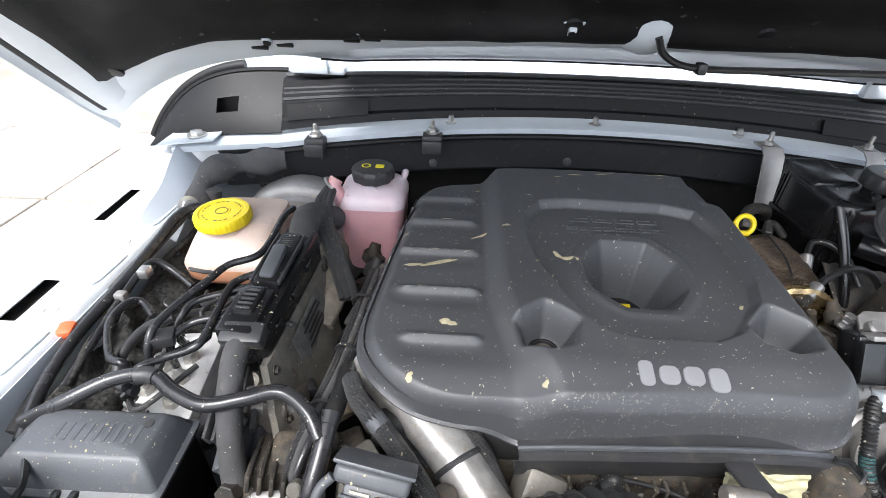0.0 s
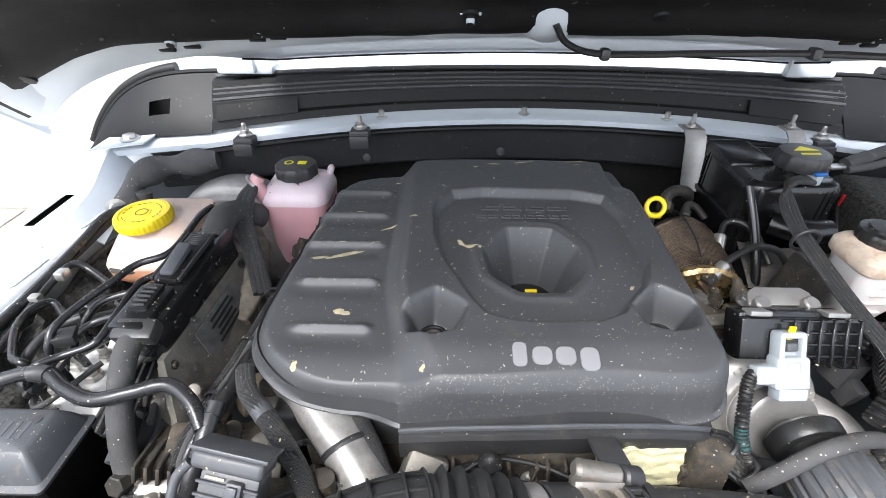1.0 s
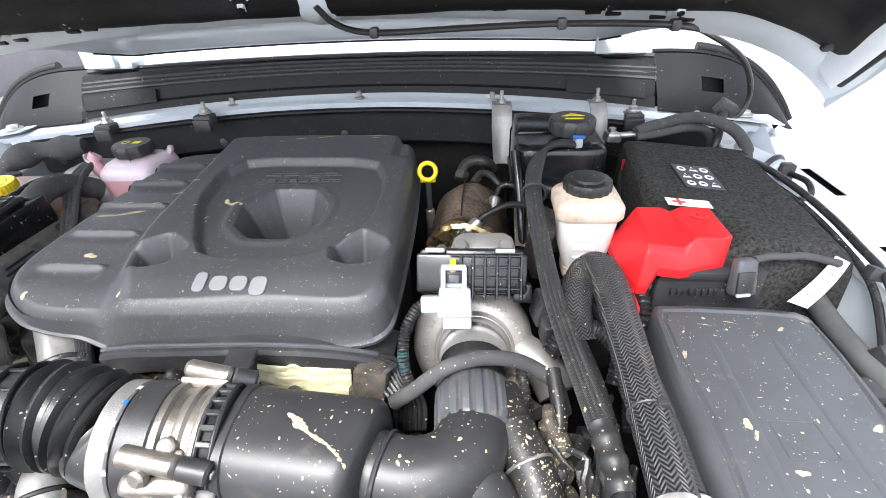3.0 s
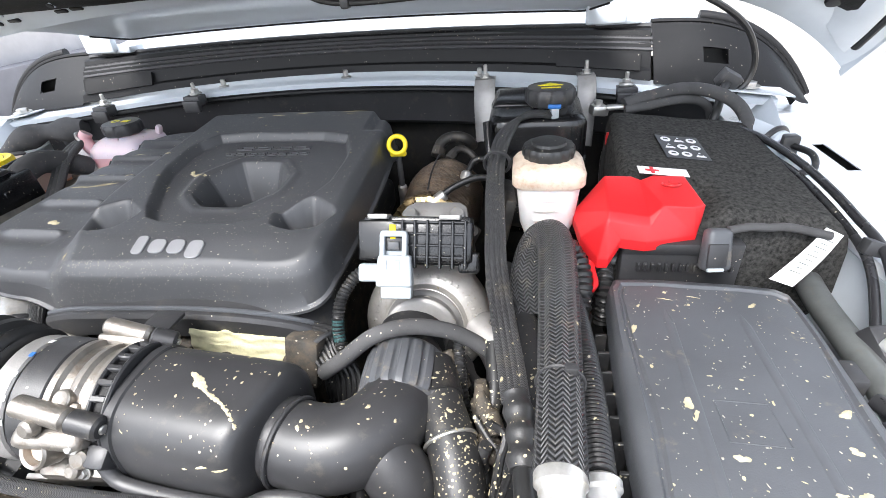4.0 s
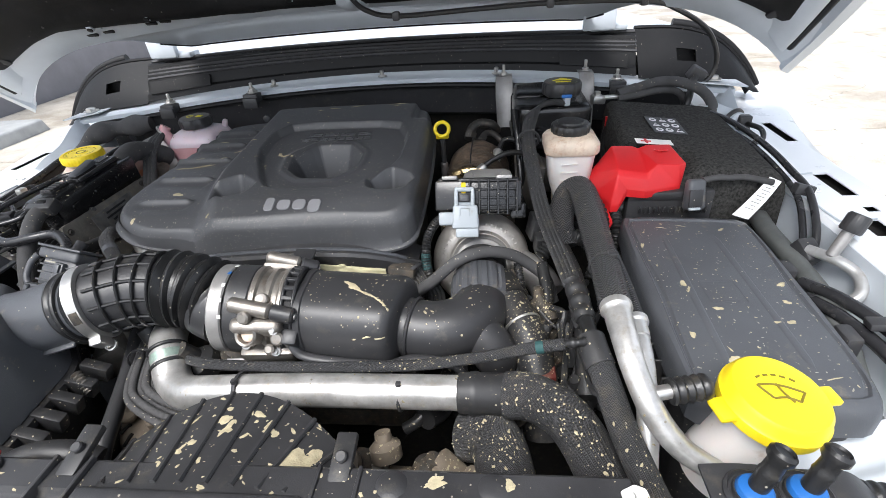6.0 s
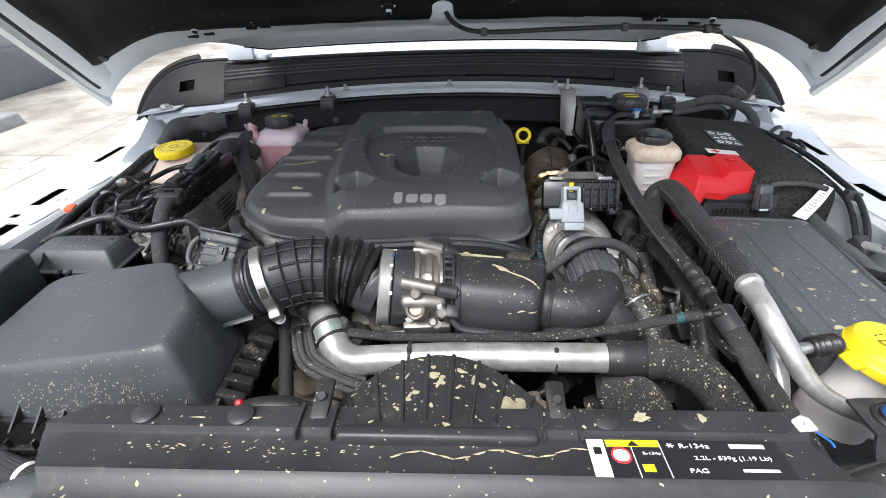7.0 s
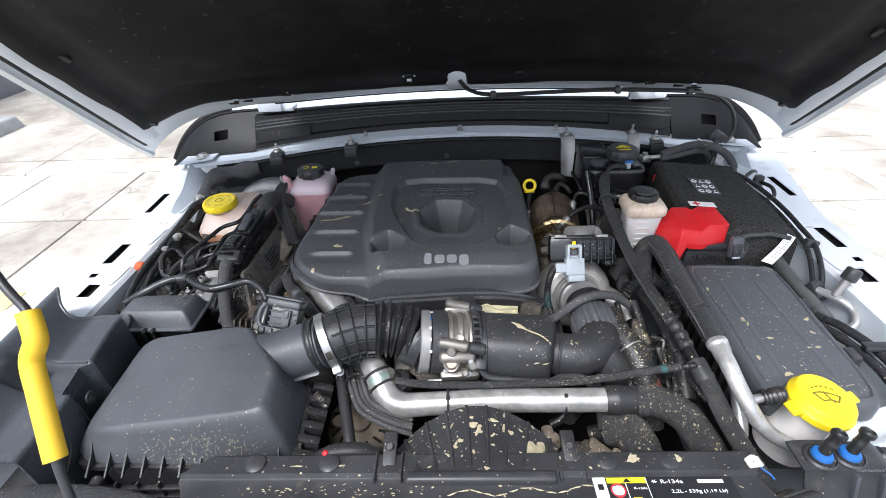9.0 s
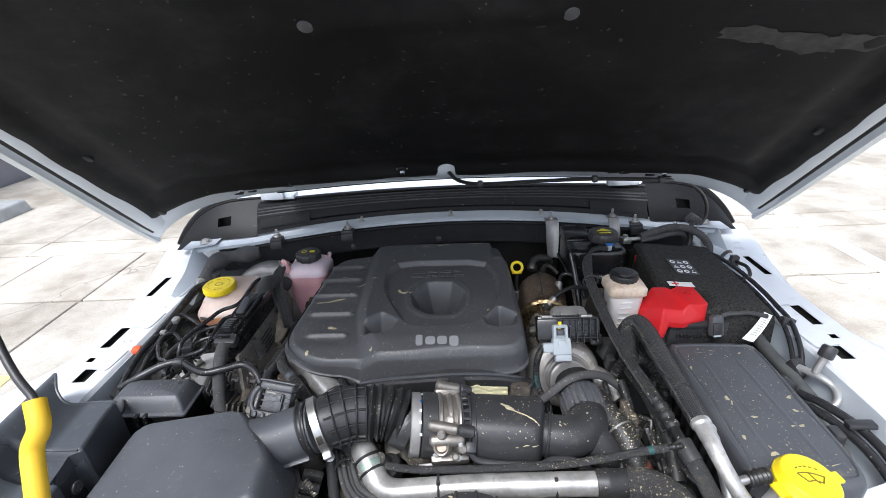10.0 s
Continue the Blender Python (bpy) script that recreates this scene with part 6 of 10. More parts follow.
CP = [(-0.176, -0.505, 1.004), (-0.166, -0.525, 1.010), (-0.152, -0.552, 1.019), (-0.139, -0.576, 1.023), (-0.127, -0.597, 1.014), (-0.114, -0.615, 1.005), (-0.092, -0.628, 1.006), (-0.05, -0.632, 1.013), (0.02, -0.632, 1.017), (0.09, -0.632, 1.018), (0.150, -0.633, 1.019), (0.198, -0.634, 1.020)]
part("tube", tube(CP, lambda t: 0.0190 - 0.0025 * step01(0.22, 0.45, t), 32, 0.004), "alu_worn", charge)
for t0, t1 in (((-0.1345, -0.584, 1.0215), (-0.1315, -0.589, 1.0190)), ((-0.1255, -0.5995, 1.0125), (-0.122, -0.605, 1.0095))):
    part("bead", ring(t0, t1, 0.0190, 0.0022, 36, 8), "rubber", charge, "dark clamp bead")
part("paint_mark", tube([(-0.1320, -0.588, 1.0195), (-0.1298, -0.592, 1.0170), (-0.1275, -0.596, 1.0147)], 0.0190, 32, 0.002), "alu_green", charge, "smeared green paint mark")
cuff = part("cuff", lathe([(0.0182, 0), (0.0192, 0.002), (0.0192, 0.010), (0.0202, 0.012), (0.0202, 0.018), (0.0192, 0.02), (0.0192, 0.046), (0.018, 0.048)], axis((0.192, -0.634, 1.020), (0.245, -0.636, 1.022)), 32), "plastic_dirty", charge, "black rubber cuff")
hose2 = thing("charge_hose", (0.29, -0.67, 0.96), "large braided charge hose bending down beside the radiator", "hose")
part("sleeve", tube([(0.236, -0.636, 1.021), (0.262, -0.642, 1.024), (0.290, -0.660, 1.018), (0.310, -0.690, 1.000), (0.322, -0.720, 0.975), (0.33, -0.74, 0.93)], 0.0215, 28, 0.004), "braid", hose2)
part("lower_hose", tube([(0.20, -0.645, 0.975), (0.225, -0.66, 0.985), (0.235, -0.70, 0.97), (0.22, -0.74, 0.93)], 0.026, 24, 0.005), "braid", hose2, "second braided hose below")
for x in (-0.027, 0.136):
    tie = thing("cable_tie", (x, -0.632, 1.02), "black cable tie round the aluminium pipe", "cable tie", group="cable ties")
    part("strap", ring((x, -0.632, 1.0165), (x + 0.01, -0.632, 1.0167), 0.0170, 0.0012, 32, 6, r2=0.0020), "plastic", tie)
    part("lock", block((0.005, 0.005, 0.008), Matrix.Translation((x, -0.638, 1.033)), 0.001), "plastic", tie)
thin = thing("vacuum_hose", (0.1, -0.615, 1.04), "thin braided vacuum hose above the aluminium pipe", "hose")
TH = [(-0.115, -0.580, 1.008), (-0.095, -0.601, 1.024), (-0.06, -0.610, 1.028), (0.0, -0.612, 1.028), (0.08, -0.613, 1.030), (0.15, -0.614, 1.035), (0.21, -0.616, 1.048), (0.26, -0.621, 1.066), (0.288, -0.624, 1.074)]
part("sleeve", tube(TH, 0.0056, 14, 0.004), "braid", thin)
part("end", tube([(0.270, -0.622, 1.069), (0.290, -0.624, 1.0745), (0.306, -0.626, 1.079)], lambda t: 0.0052 - 0.0010 * math.sin(t * 25) - 0.0012 * t, 12, 0.002), "rubber", thin, "black barbed end")
part("tape_mark", tube([(0.264, -0.6215, 1.0672), (0.267, -0.622, 1.0682), (0.270, -0.6222, 1.069)], 0.0060, 12, 0.002), "teal", thin, "teal tape mark")

# ---- turbocharger side ----
turbo = thing("turbocharger", (0.21, -0.38, 0.98), "cast aluminium turbo compressor housing with raised marks", "turbocharger")
ca, cb = Vector((0.208, -0.350, 0.985)), Vector((0.210, -0.420, 1.015))
f = axis(ca, cb)
b = lathe([(0.050, -0.030), (0.060, -0.022), (0.0665, -0.008), (0.0690, 0.006), (0.0680, 0.020), (0.0635, 0.031), (0.0570, 0.0385), (0.0510, 0.0415), (0.0465, 0.0420), (0.0450, 0.0440), (0.0435, 0.0475), (0.0410, 0.0485)], f, 96,
          wob=lambda a, h: 1 + 0.075 * ((a + 2.2) % 6.2832) / 6.2832 * step01(0.046, 0.036, h) - 0.03)
part("scroll", b, "alu_cast", turbo, "snail-shaped scroll")
b = lathe([(0.0420, 0.046), (0.0405, 0.050), (0.0385, 0.0515), (0.0365, 0.053), (0.0362, 0.062), (0.0380, 0.0635), (0.0380, 0.0690), (0.0362, 0.0705), (0.0330, 0.0710)], f, 72)
part("inlet", b, "alu", turbo, "machined inlet neck")
part("outlet", tube([(0.262, -0.375, 0.99), (0.285, -0.395, 0.985), (0.30, -0.42, 0.97)], 0.022, 20, 0.005), "alu", turbo)
part("nub", can((0.213, -0.384, 1.024), (0.214, -0.392, 1.040), 0.0052, 16, 0.0015), "alu_cast", turbo)
part("nub_plate", block((0.02, 0.012, 0.004), Matrix.Translation((0.213, -0.380, 1.0285)) @ pose(0, 0, 0, 35), 0.001), "alu_cast", turbo)
for k in range(34):
    a = 0.2 + 4.4 * k / 33
    p = f @ Vector((0.0545 * math.cos(a - 0.9), 0.0545 * math.sin(a - 0.9), 0.0398))
    if k % 6 != 5:
        part("cast_bar", block((0.0040, 0.0022, 0.0020), Matrix.Translation(p) @ f.to_3x3().to_4x4() @ Matrix.Rotation(a - 0.9, 4, "Z"), 0.0004, 1), "alu_cast", turbo)
shield = thing("turbo_heat_shield", (0.2, -0.2, 1.0), "scorched brown woven heat shield over the turbo", "heat shield")
sa, sb = Vector((0.194, -0.238, 1.031)), Vector((0.205, -0.115, 1.045))
b = lathe([(0.02, 0.0), (0.042, 0.004)] + [(0.050 + 0.003 * math.sin(math.pi * k / 32) + 0.0007 * math.sin(2.1 * k) , 0.012 + 0.088 * k / 32) for k in range(33)] + [(0.046, 0.109), (0.036, 0.120), (0.02, 0.127)], axis(sa, sb), 72, wob=lambda a, h: 1 + 0.02 * math.sin(5 * a + 60 * h) + 0.012 * math.sin(17 * a - 90 * h) * math.sin(3 * a + 140 * h))
part("shell", b, "brown", shield)
part("seam", tube([(0.190, -0.225, 1.083), (0.191, -0.2, 1.094), (0.193, -0.15, 1.098), (0.195, -0.12, 1.09)], 0.0012, 6, 0.01), "ink", shield, "dark split seam")
b = lathe([(0.050, 0), (0.0545, 0.004), (0.0525, 0.008), (0.0535, 0.011), (0.046, 0.016)], axis((0.1935, -0.246, 1.030), sb), 96, wob=lambda a, h: 1 + 0.022 * math.sin(23 * a + 2 * math.sin(5 * a)) * math.sin(9 * a))
part("rim", b, "gold_foil", shield, "crimped brassy foil rim")
part("manifold", block((0.11, 0.06, 0.05), Matrix.Translation((0.20, -0.30, 1.02)) @ pose(0, 0, 0, 10, 5, 8), 0.012, 3), "block", shield, "rusty exhaust casting below")
for x, y, z in ((0.168, -0.285, 1.065), (0.215, -0.29, 1.068), (0.235, -0.272, 1.06), (0.25, -0.29, 1.06)):
    put_bolt((x, y, z), (x, y - 0.004, z + 0.02), 0.006, 0.009, shield)
rq = random.Random(5)
for k in range(12):
    p = (rq.uniform(0.165, 0.262), rq.uniform(-0.325, -0.255), rq.uniform(1.030, 1.058))
    m = Matrix.Translation(p) @ pose(0, 0, 0, rq.uniform(-40, 40), rq.uniform(-40, 40), rq.uniform(0, 180))
    if k % 3:
        b = block((rq.uniform(0.015, 0.04), rq.uniform(0.010, 0.022), rq.uniform(0.010, 0.022)), m, 0.003)
    else:
        b = lathe([(0.007, 0), (0.010, 0.002), (0.010, 0.014), (0.007, 0.018), (0.005, 0.028)], m, 14)
    part("casting", b, rq.choice(("block", "dark_steel", "cast", "brown")), shield)
line = thing("pressure_line", (0.2, -0.24, 1.08), "thin black pressure line with plated end fitting", "hose")
part("hose_run", tube([(0.205, -0.243, 1.078), (0.225, -0.232, 1.090), (0.255, -0.222, 1.098), (0.285, -0.222, 1.090), (0.300, -0.240, 1.066)], 0.0042, 12, 0.004), "rubber", line)
part("fitting", can((0.196, -0.249, 1.072), (0.214, -0.238, 1.083), 0.0078, 16), "steel", line, "plated end fitting")
part("nut", can((0.186, -0.254, 1.066), (0.198, -0.248, 1.073), 0.0088, 6), "dark_steel", line)
sheet = thing("tank_shield", (0.30, -0.2, 1.05), "dark pressed steel shield below the expansion tank", "shield")
b = grid(lambda s, c: Vector((0.262 + 0.115 * s, -0.175 - 0.055 * c - 0.03 * s, 1.075 - 0.035 * c)) + Vector((0, 0.002, 0.003)) * noise.noise(Vector((s * 12, c * 5, 4))), 16, 8)
part("plate", solidify(b, 0.0015), "dark_steel", sheet)
probe = thing("exhaust_probe", (0.232, -0.18, 1.06), "metal exhaust probe with black lead", "sensor")
part("body", can((0.228, -0.196, 1.066), (0.236, -0.176, 1.086), 0.008, 12), "steel", probe)
part("tip", can((0.224, -0.206, 1.056), (0.229, -0.194, 1.068), 0.0055, 12), "alu", probe)
part("lead", tube([(0.236, -0.176, 1.086), (0.245, -0.165, 1.098), (0.262, -0.17, 1.10), (0.275, -0.19, 1.092), (0.282, -0.22, 1.07)], 0.004, 10, 0.004), "rubber", probe)
for pts, r in ((((0.185, -0.115, 1.085), (0.19, -0.10, 1.10), (0.205, -0.09, 1.105), (0.225, -0.085, 1.10), (0.235, -0.075, 1.085)), 0.008), (((0.205, -0.135, 1.088), (0.215, -0.115, 1.095), (0.23, -0.11, 1.09), (0.245, -0.115, 1.075)), 0.005)):
    ob = thing("coolant_pipe", pts[0], "dark steel coolant pipe behind the heat shield", "metal pipe", group="coolant pipes")
    part("tube", tube(pts, r, 14, 0.004), "dark_steel", ob)
    part("nut", can(pts[0], Vector(pts[0]) + (Vector(pts[1]) - Vector(pts[0])) * 0.6, r * 1.4, 6, 0.001), "dark_steel", ob)

actuator = thing("turbo_actuator", (0.207, -0.37, 1.07), "black finned electronic turbo actuator box", "actuator")
AM = Matrix.Translation((0.207, -0.366, 1.094)) @ pose(0, 0, 0, -28, 0, -1)
part("body", block((0.108, 0.026, 0.048), AM, 0.004), "jet", actuator)
part("lid", block((0.112, 0.012, 0.040), AM @ Matrix.Translation((0, -0.016, 0.0)), 0.003), "jet", actuator)
for k in range(6):
    part("fin", block((0.003, 0.006, 0.046), AM @ Matrix.Translation((-0.010 + 0.012 * k, -0.024, -0.002)), 0.0008, 1), "jet", actuator)
for k in range(4):
    part("rib", block((0.07, 0.004, 0.0025), AM @ Matrix.Translation((0.014, -0.0235, -0.014 + 0.011 * k)), 0.0006, 1), "jet", actuator)
for x in (-0.037, 0.034):
    part("spring_clip", block((0.020, 0.016, 0.005), AM @ Matrix.Translation((x, -0.012, 0.0235)), 0.001), "alu", actuator, "bright spring clip")
part("foot", block((0.02, 0.02, 0.02), AM @ Matrix.Translation((0.052, -0.006, -0.02)), 0.003), "jet", actuator)
plate = thing("actuator_plate", (0.22, -0.327, 1.1), "flat alloy mounting plate with rounded ends", "plate")
b = slab([(0.183, -0.336), (0.187, -0.321), (0.196, -0.315), (0.243, -0.315), (0.251, -0.321), (0.254, -0.336)], 1.104, 1.1085, 0.0015, m=Matrix.Translation((0.218, -0.325, 1.106)) @ pose(0, 0, 0, 22) @ Matrix.Translation((-0.218, 0.325, -1.106)))
part("plate", b, "alu", plate)
for x in (0.194, 0.243):
    part("boss", can((x, -0.334, 1.098), (x, -0.340, 1.112), 0.008, 16), "alu", plate)
plug = thing("actuator_connector", (0.188, -0.4, 1.09), "pale grey wiring connector on the turbo actuator", "connector")
PM = Matrix.Translation((0.1895, -0.400, 1.0925)) @ pose(0, 0, 0, -30, 3, 5)
part("shell", block((0.031, 0.017, 0.030), PM @ Matrix.Translation((0.001, 0, -0.010)) @ pose(0, 0, 0, 180, 0, 0), 0.003, 3, taper=1.12), "plug", plug)
b = block((0.005, 0.015, 0.024), PM @ Matrix.Translation((-0.0105, 0, 0.014)), 0.002, 3)
block((0.005, 0.015, 0.024), PM @ Matrix.Translation((0.0105, 0, 0.014)), 0.002, 3, b)
block((0.025, 0.015, 0.006), PM @ Matrix.Translation((0, 0, 0.025)), 0.0025, 3, b)
block((0.020, 0.008, 0.022), PM @ Matrix.Translation((0, 0.004, 0.014)), 0.001, 2, b)
part("latch_guard", b, "plug", plug, "arched latch guard")
part("window", block((0.016, 0.004, 0.013), PM @ Matrix.Translation((0, -0.0005, 0.0155)), 0.001), "ink", plug, "dark latch slot")
part("latch", block((0.011, 0.006, 0.008), PM @ Matrix.Translation((0, -0.003, 0.014)), 0.0015), "grey_plug", plug, "dark latch tongue")
b = block((0.012, 0.0012, 0.0012), PM @ Matrix.Translation((0, -0.009, 0.001)), 0.0004, 1)
block((0.0012, 0.0012, 0.010), PM @ Matrix.Translation((-0.006, -0.009, -0.004)), 0.0004, 1, b)
block((0.0012, 0.0012, 0.010), PM @ Matrix.Translation((0.006, -0.009, -0.004)), 0.0004, 1, b)
part("press_frame", b, "plug", plug)
part("skirt", block((0.029, 0.015, 0.012), PM @ Matrix.Translation((0.003, 0, -0.030)), 0.002), "plug", plug)
part("elbow", block((0.022, 0.014, 0.017), PM @ Matrix.Translation((-0.022, 0.0, -0.012)), 0.003, 3), "plug", plug)
part("tag", block((0.006, 0.003, 0.016), PM @ Matrix.Translation((-0.001, -0.003, 0.026)) @ pose(0, 0, 0, 20), 0.0008), "yellow", plug, "yellow lock tag")
CL = [(0.160, -0.407, 1.083), (0.152, -0.414, 1.080), (0.143, -0.432, 1.068), (0.141, -0.446, 1.048), (0.146, -0.458, 1.030), (0.155, -0.468, 1.022)]
part("conduit", tube(CL, 0.0062, 14, ribs=0.0014, pitch=0.0034), "rubber", plug, "corrugated conduit")
part("tape_mark", tube([(0.1408, -0.443, 1.053), (0.1412, -0.448, 1.044), (0.1435, -0.454, 1.036)], 0.0058, 12, 0.002), "teal", plug, "teal tape mark")
hb = thing("wiring_harness", (0.2, -0.45, 1.03), "cloth-wrapped harness running in front of the turbo", "cable harness", group="harnesses")
part("wrap", tube([(0.135, -0.482, 1.024), (0.155, -0.480, 1.040), (0.185, -0.474, 1.064), (0.215, -0.468, 1.071), (0.245, -0.460, 1.062), (0.268, -0.452, 1.043), (0.29, -0.452, 1.02), (0.30, -0.46, 0.99)], 0.0070, 14, 0.004), "tape", hb)

dip = thing("dipstick", (0.142, -0.172, 1.05), "yellow ring handle of the oil dipstick", "dipstick")
part("ring", ring((0.1425, -0.171, 1.1235), (0.142, -0.60, 1.32), 0.0115, 0.0032, 30, 10), "yellow", dip)
part("collar", block((0.022, 0.008, 0.006), Matrix.Translation((0.1425, -0.170, 1.1105)), 0.002), "yellow", dip)
part("rod", can((0.1425, -0.170, 1.00), (0.1425, -0.170, 1.108), 0.004, 10), "plastic", dip)
part("tube", can((0.1425, -0.170, 0.94), (0.1425, -0.170, 1.065), 0.0065, 12), "steel", dip)

# ---- battery side ----
battery = thing("battery_box", (0.51, -0.22, 0.95), "battery wrapped in black felt with safety label", "battery")
BC = [Vector((0.425, -0.085, 1.138)), Vector((0.606, -0.078, 1.116)), Vector((0.606, -0.335, 1.096)), Vector((0.405, -0.335, 1.118))]


def bat_top(s, c):
    p = BC[0].lerp(BC[1], s).lerp(BC[3].lerp(BC[2], s), c)
    e = min(s, 1 - s, c, 1 - c)
    sink = 0.014 * step01(0.50, 0.36, s) * step01(0.72, 0.80, c)
    return p + Vector((0, 0, -sink - 0.010 * (1 - min(1, e / 0.05)) ** 2 + 0.0015 * noise.noise(p * 30)))


felt_top = grid(bat_top, 40, 40)
n = 40
sides = []
border = [(i / n, 0) for i in range(n)] + [(1, i / n) for i in range(n)] + [(1 - i / n, 1) for i in range(n)] + [(0, 1 - i / n) for i in range(n)]
cb_ = sum(BC, Vector()) / 4
rings = []
for dz, g in ((0.0, 0.0), (-0.015, 0.004), (-0.06, 0.006), (-0.16, 0.0)):
    row = []
    for s, c in border:
        p = bat_top(s, c)
        d = Vector((p.x - cb_.x, p.y - cb_.y, 0)).normalized()
        row.append(p + d * (g + 0.003 * noise.noise(p * 22 + Vector((0, 0, dz * 30))) * (dz < -0.03)) + Vector((0, 0, dz)))
    rings.append(row)
loft(rings, caps=False, bm=felt_top)
part("felt_wrap", felt_top, "fabric", battery)


def bat_frame(s, c, lift=0.001):
    p = bat_top(s, c)
    ax = (bat_top(min(1, s + 0.02), c) - bat_top(max(0, s - 0.02), c)).normalized()
    ay = (bat_top(s, max(0, c - 0.02)) - bat_top(s, min(1, c + 0.02))).normalized()
    nz = ax.cross(ay).normalized()
    m = Matrix((ax, nz.cross(ax), nz)).transposed().to_4x4()
    return Matrix.Translation(p + nz * lift) @ m


lm = bat_frame(0.40, 0.44, 0.0015) @ pose(0, 0, 0, 0, 0, 2)
lab = part("safety_label", block((0.050, 0.058, 0.0008), lm, 0.0), "ink", battery, "black label with white warning signs")
for i in range(3):
    for j in range(3):
        q = lm @ Matrix.Translation((-0.015 + 0.015 * i, 0.018 - 0.018 * j, 0.0005))
        if (i + j) % 3 == 1:
            b = slab([(-0.006, -0.005), (0.006, -0.005), (0.0, 0.006)], 0, 0.0004, 0, m=q)
        else:
            b = lathe([(0.0058, 0), (0.0058, 0.0004), (0.0005, 0.0004)], q, 20)
        sg = part("warning_sign", b, "ink_white", lab)
        part("pictogram", block((0.005, 0.003, 0.0003), q @ Matrix.Translation((0, 0, 0.0006)), 0), "ink", lab)
part("battery_front", box(0.405, 0.515, -0.352, -0.300, 0.98, 1.085, 0.003), "plastic", battery, "black battery case front")
for k in range(14):
    part("case_rib", box(0.420 + 0.0065 * k, 0.423 + 0.0065 * k, -0.3555, -0.351, 1.056, 1.064, 0.0006, 1), "plastic", battery)
part("rim", box(0.405, 0.482, -0.354, -0.29, 1.073, 1.086, 0.003), "gloss", battery, "black upper rim of the battery")
part("paper_label", block((0.050, 0.016, 0.0006), Matrix.Translation((0.452, -0.274, 1.1262)) @ pose(0, 0, 0, 4, 6, 0), 0), "paper", battery, "white label with red cross")
part("red_cross", block((0.014, 0.0035, 0.0005), Matrix.Translation((0.441, -0.274, 1.1278)) @ pose(0, 0, 0, 4, 6, 0), 0), "ink_red", battery)
part("red_cross", block((0.0035, 0.014, 0.0005), Matrix.Translation((0.441, -0.274, 1.1281)) @ pose(0, 0, 0, 4, 6, 0), 0), "ink_red", battery)
red = thing("terminal_cover", (0.42, -0.32, 1.1), "red plastic battery terminal cover", "terminal cover")
# flat top, a folded front and a lobe that droops over the cable
RC = dict(A=(0.393, -0.280, 1.125), B=(0.420, -0.280, 1.124), N=(0.428, -0.287, 1.123), C=(0.441, -0.280, 1.125), D=(0.470, -0.285, 1.126), E=(0.478, -0.332, 1.117),
          P=(0.467, -0.339, 1.118), Q=(0.440, -0.338, 1.119), R=(0.427, -0.343, 1.110), S=(0.389, -0.345, 1.117), T=(0.388, -0.352, 1.111), U=(0.427, -0.351, 1.103),
          F=(0.471, -0.344, 1.090), G=(0.424, -0.357, 1.090), H=(0.401, -0.355, 1.092), I=(0.390, -0.363, 1.074), J=(0.381, -0.362, 1.073), K=(0.366, -0.339, 1.084),
          L=(0.360, -0.304, 1.094), W=(0.385, -0.281, 1.108))
RF = ("ABNCDEPQRS", "SRUT", "QPEFGUR", "TUGH", "THIJK", "ASTKL", "AWL")
b = bmesh.new()
rv_ = {k: b.verts.new(p) for k, p in RC.items()}
for f_ in RF:
    b.faces.new([rv_[k] for k in f_[:]])
bmesh.ops.triangulate(b, faces=[f_ for f_ in b.faces if len(f_.verts) > 4])
bmesh.ops.recalc_face_normals(b, faces=list(b.faces))
rim = [e for e in b.edges if e.is_boundary]
hem = bmesh.ops.extrude_edge_only(b, edges=rim)
for v in hem["geom"]:
    if isinstance(v, bmesh.types.BMVert):
        v.co += Vector((0.0, 0.0, -0.010))
folds = [e for e in b.edges if len(e.link_faces) == 2 and e.calc_face_angle(0) > 0.2]
bmesh.ops.bevel(b, geom=folds, offset=0.0014, segments=2, affect="EDGES", profile=0.5)
part("cover", solidify(b, 0.0012), "red", red, "", 11)
part("plus_mark", ring((0.454, -0.301, 1.1243), (0.454, -0.20, 1.6), 0.0085, 0.0009, 24, 6), "red", red)
for w_, h_ in ((0.011, 0.002), (0.002, 0.011)):
    part("plus_mark", block((w_, h_, 0.0016), Matrix.Translation((0.454, -0.301, 1.1243)) @ pose(0, 0, 0, 9, 0, 0), 0.0003, 1), "red", red)

sensor = thing("battery_sensor", (0.505, -0.355, 1.06), "dark grey sensor block in front of the battery", "sensor")
part("body", block((0.030, 0.018, 0.044), Matrix.Translation((0.486, -0.358, 1.084)) @ pose(0, 0, 0, -18, 6, 14) @ Matrix.Scale(0.9, 4), 0.005, 3, taper=0.86), "grey_plug", sensor)
part("face", block((0.019, 0.003, 0.022), Matrix.Translation((0.4845, -0.3675, 1.083)) @ pose(0, 0, 0, -18, 6, 14), 0.001), "plastic", sensor, "dark flat face")
part("slot", block((0.016, 0.003, 0.0035), Matrix.Translation((0.4835, -0.3725, 1.0705)) @ pose(0, 0, 0, -18, 6, 14), 0.001), "plug", sensor, "pale latch slot")
part("lead", tube([(0.495, -0.352, 1.101), (0.515, -0.347, 1.102), (0.53, -0.345, 1.100), (0.55, -0.342, 1.099), (0.585, -0.345, 1.092)], 0.004, 10, 0.005), "tape", sensor)
tag = thing("wire_tag", (0.56, -0.36, 1.06), "white printed paper tag wrapped on the battery lead", "tag")
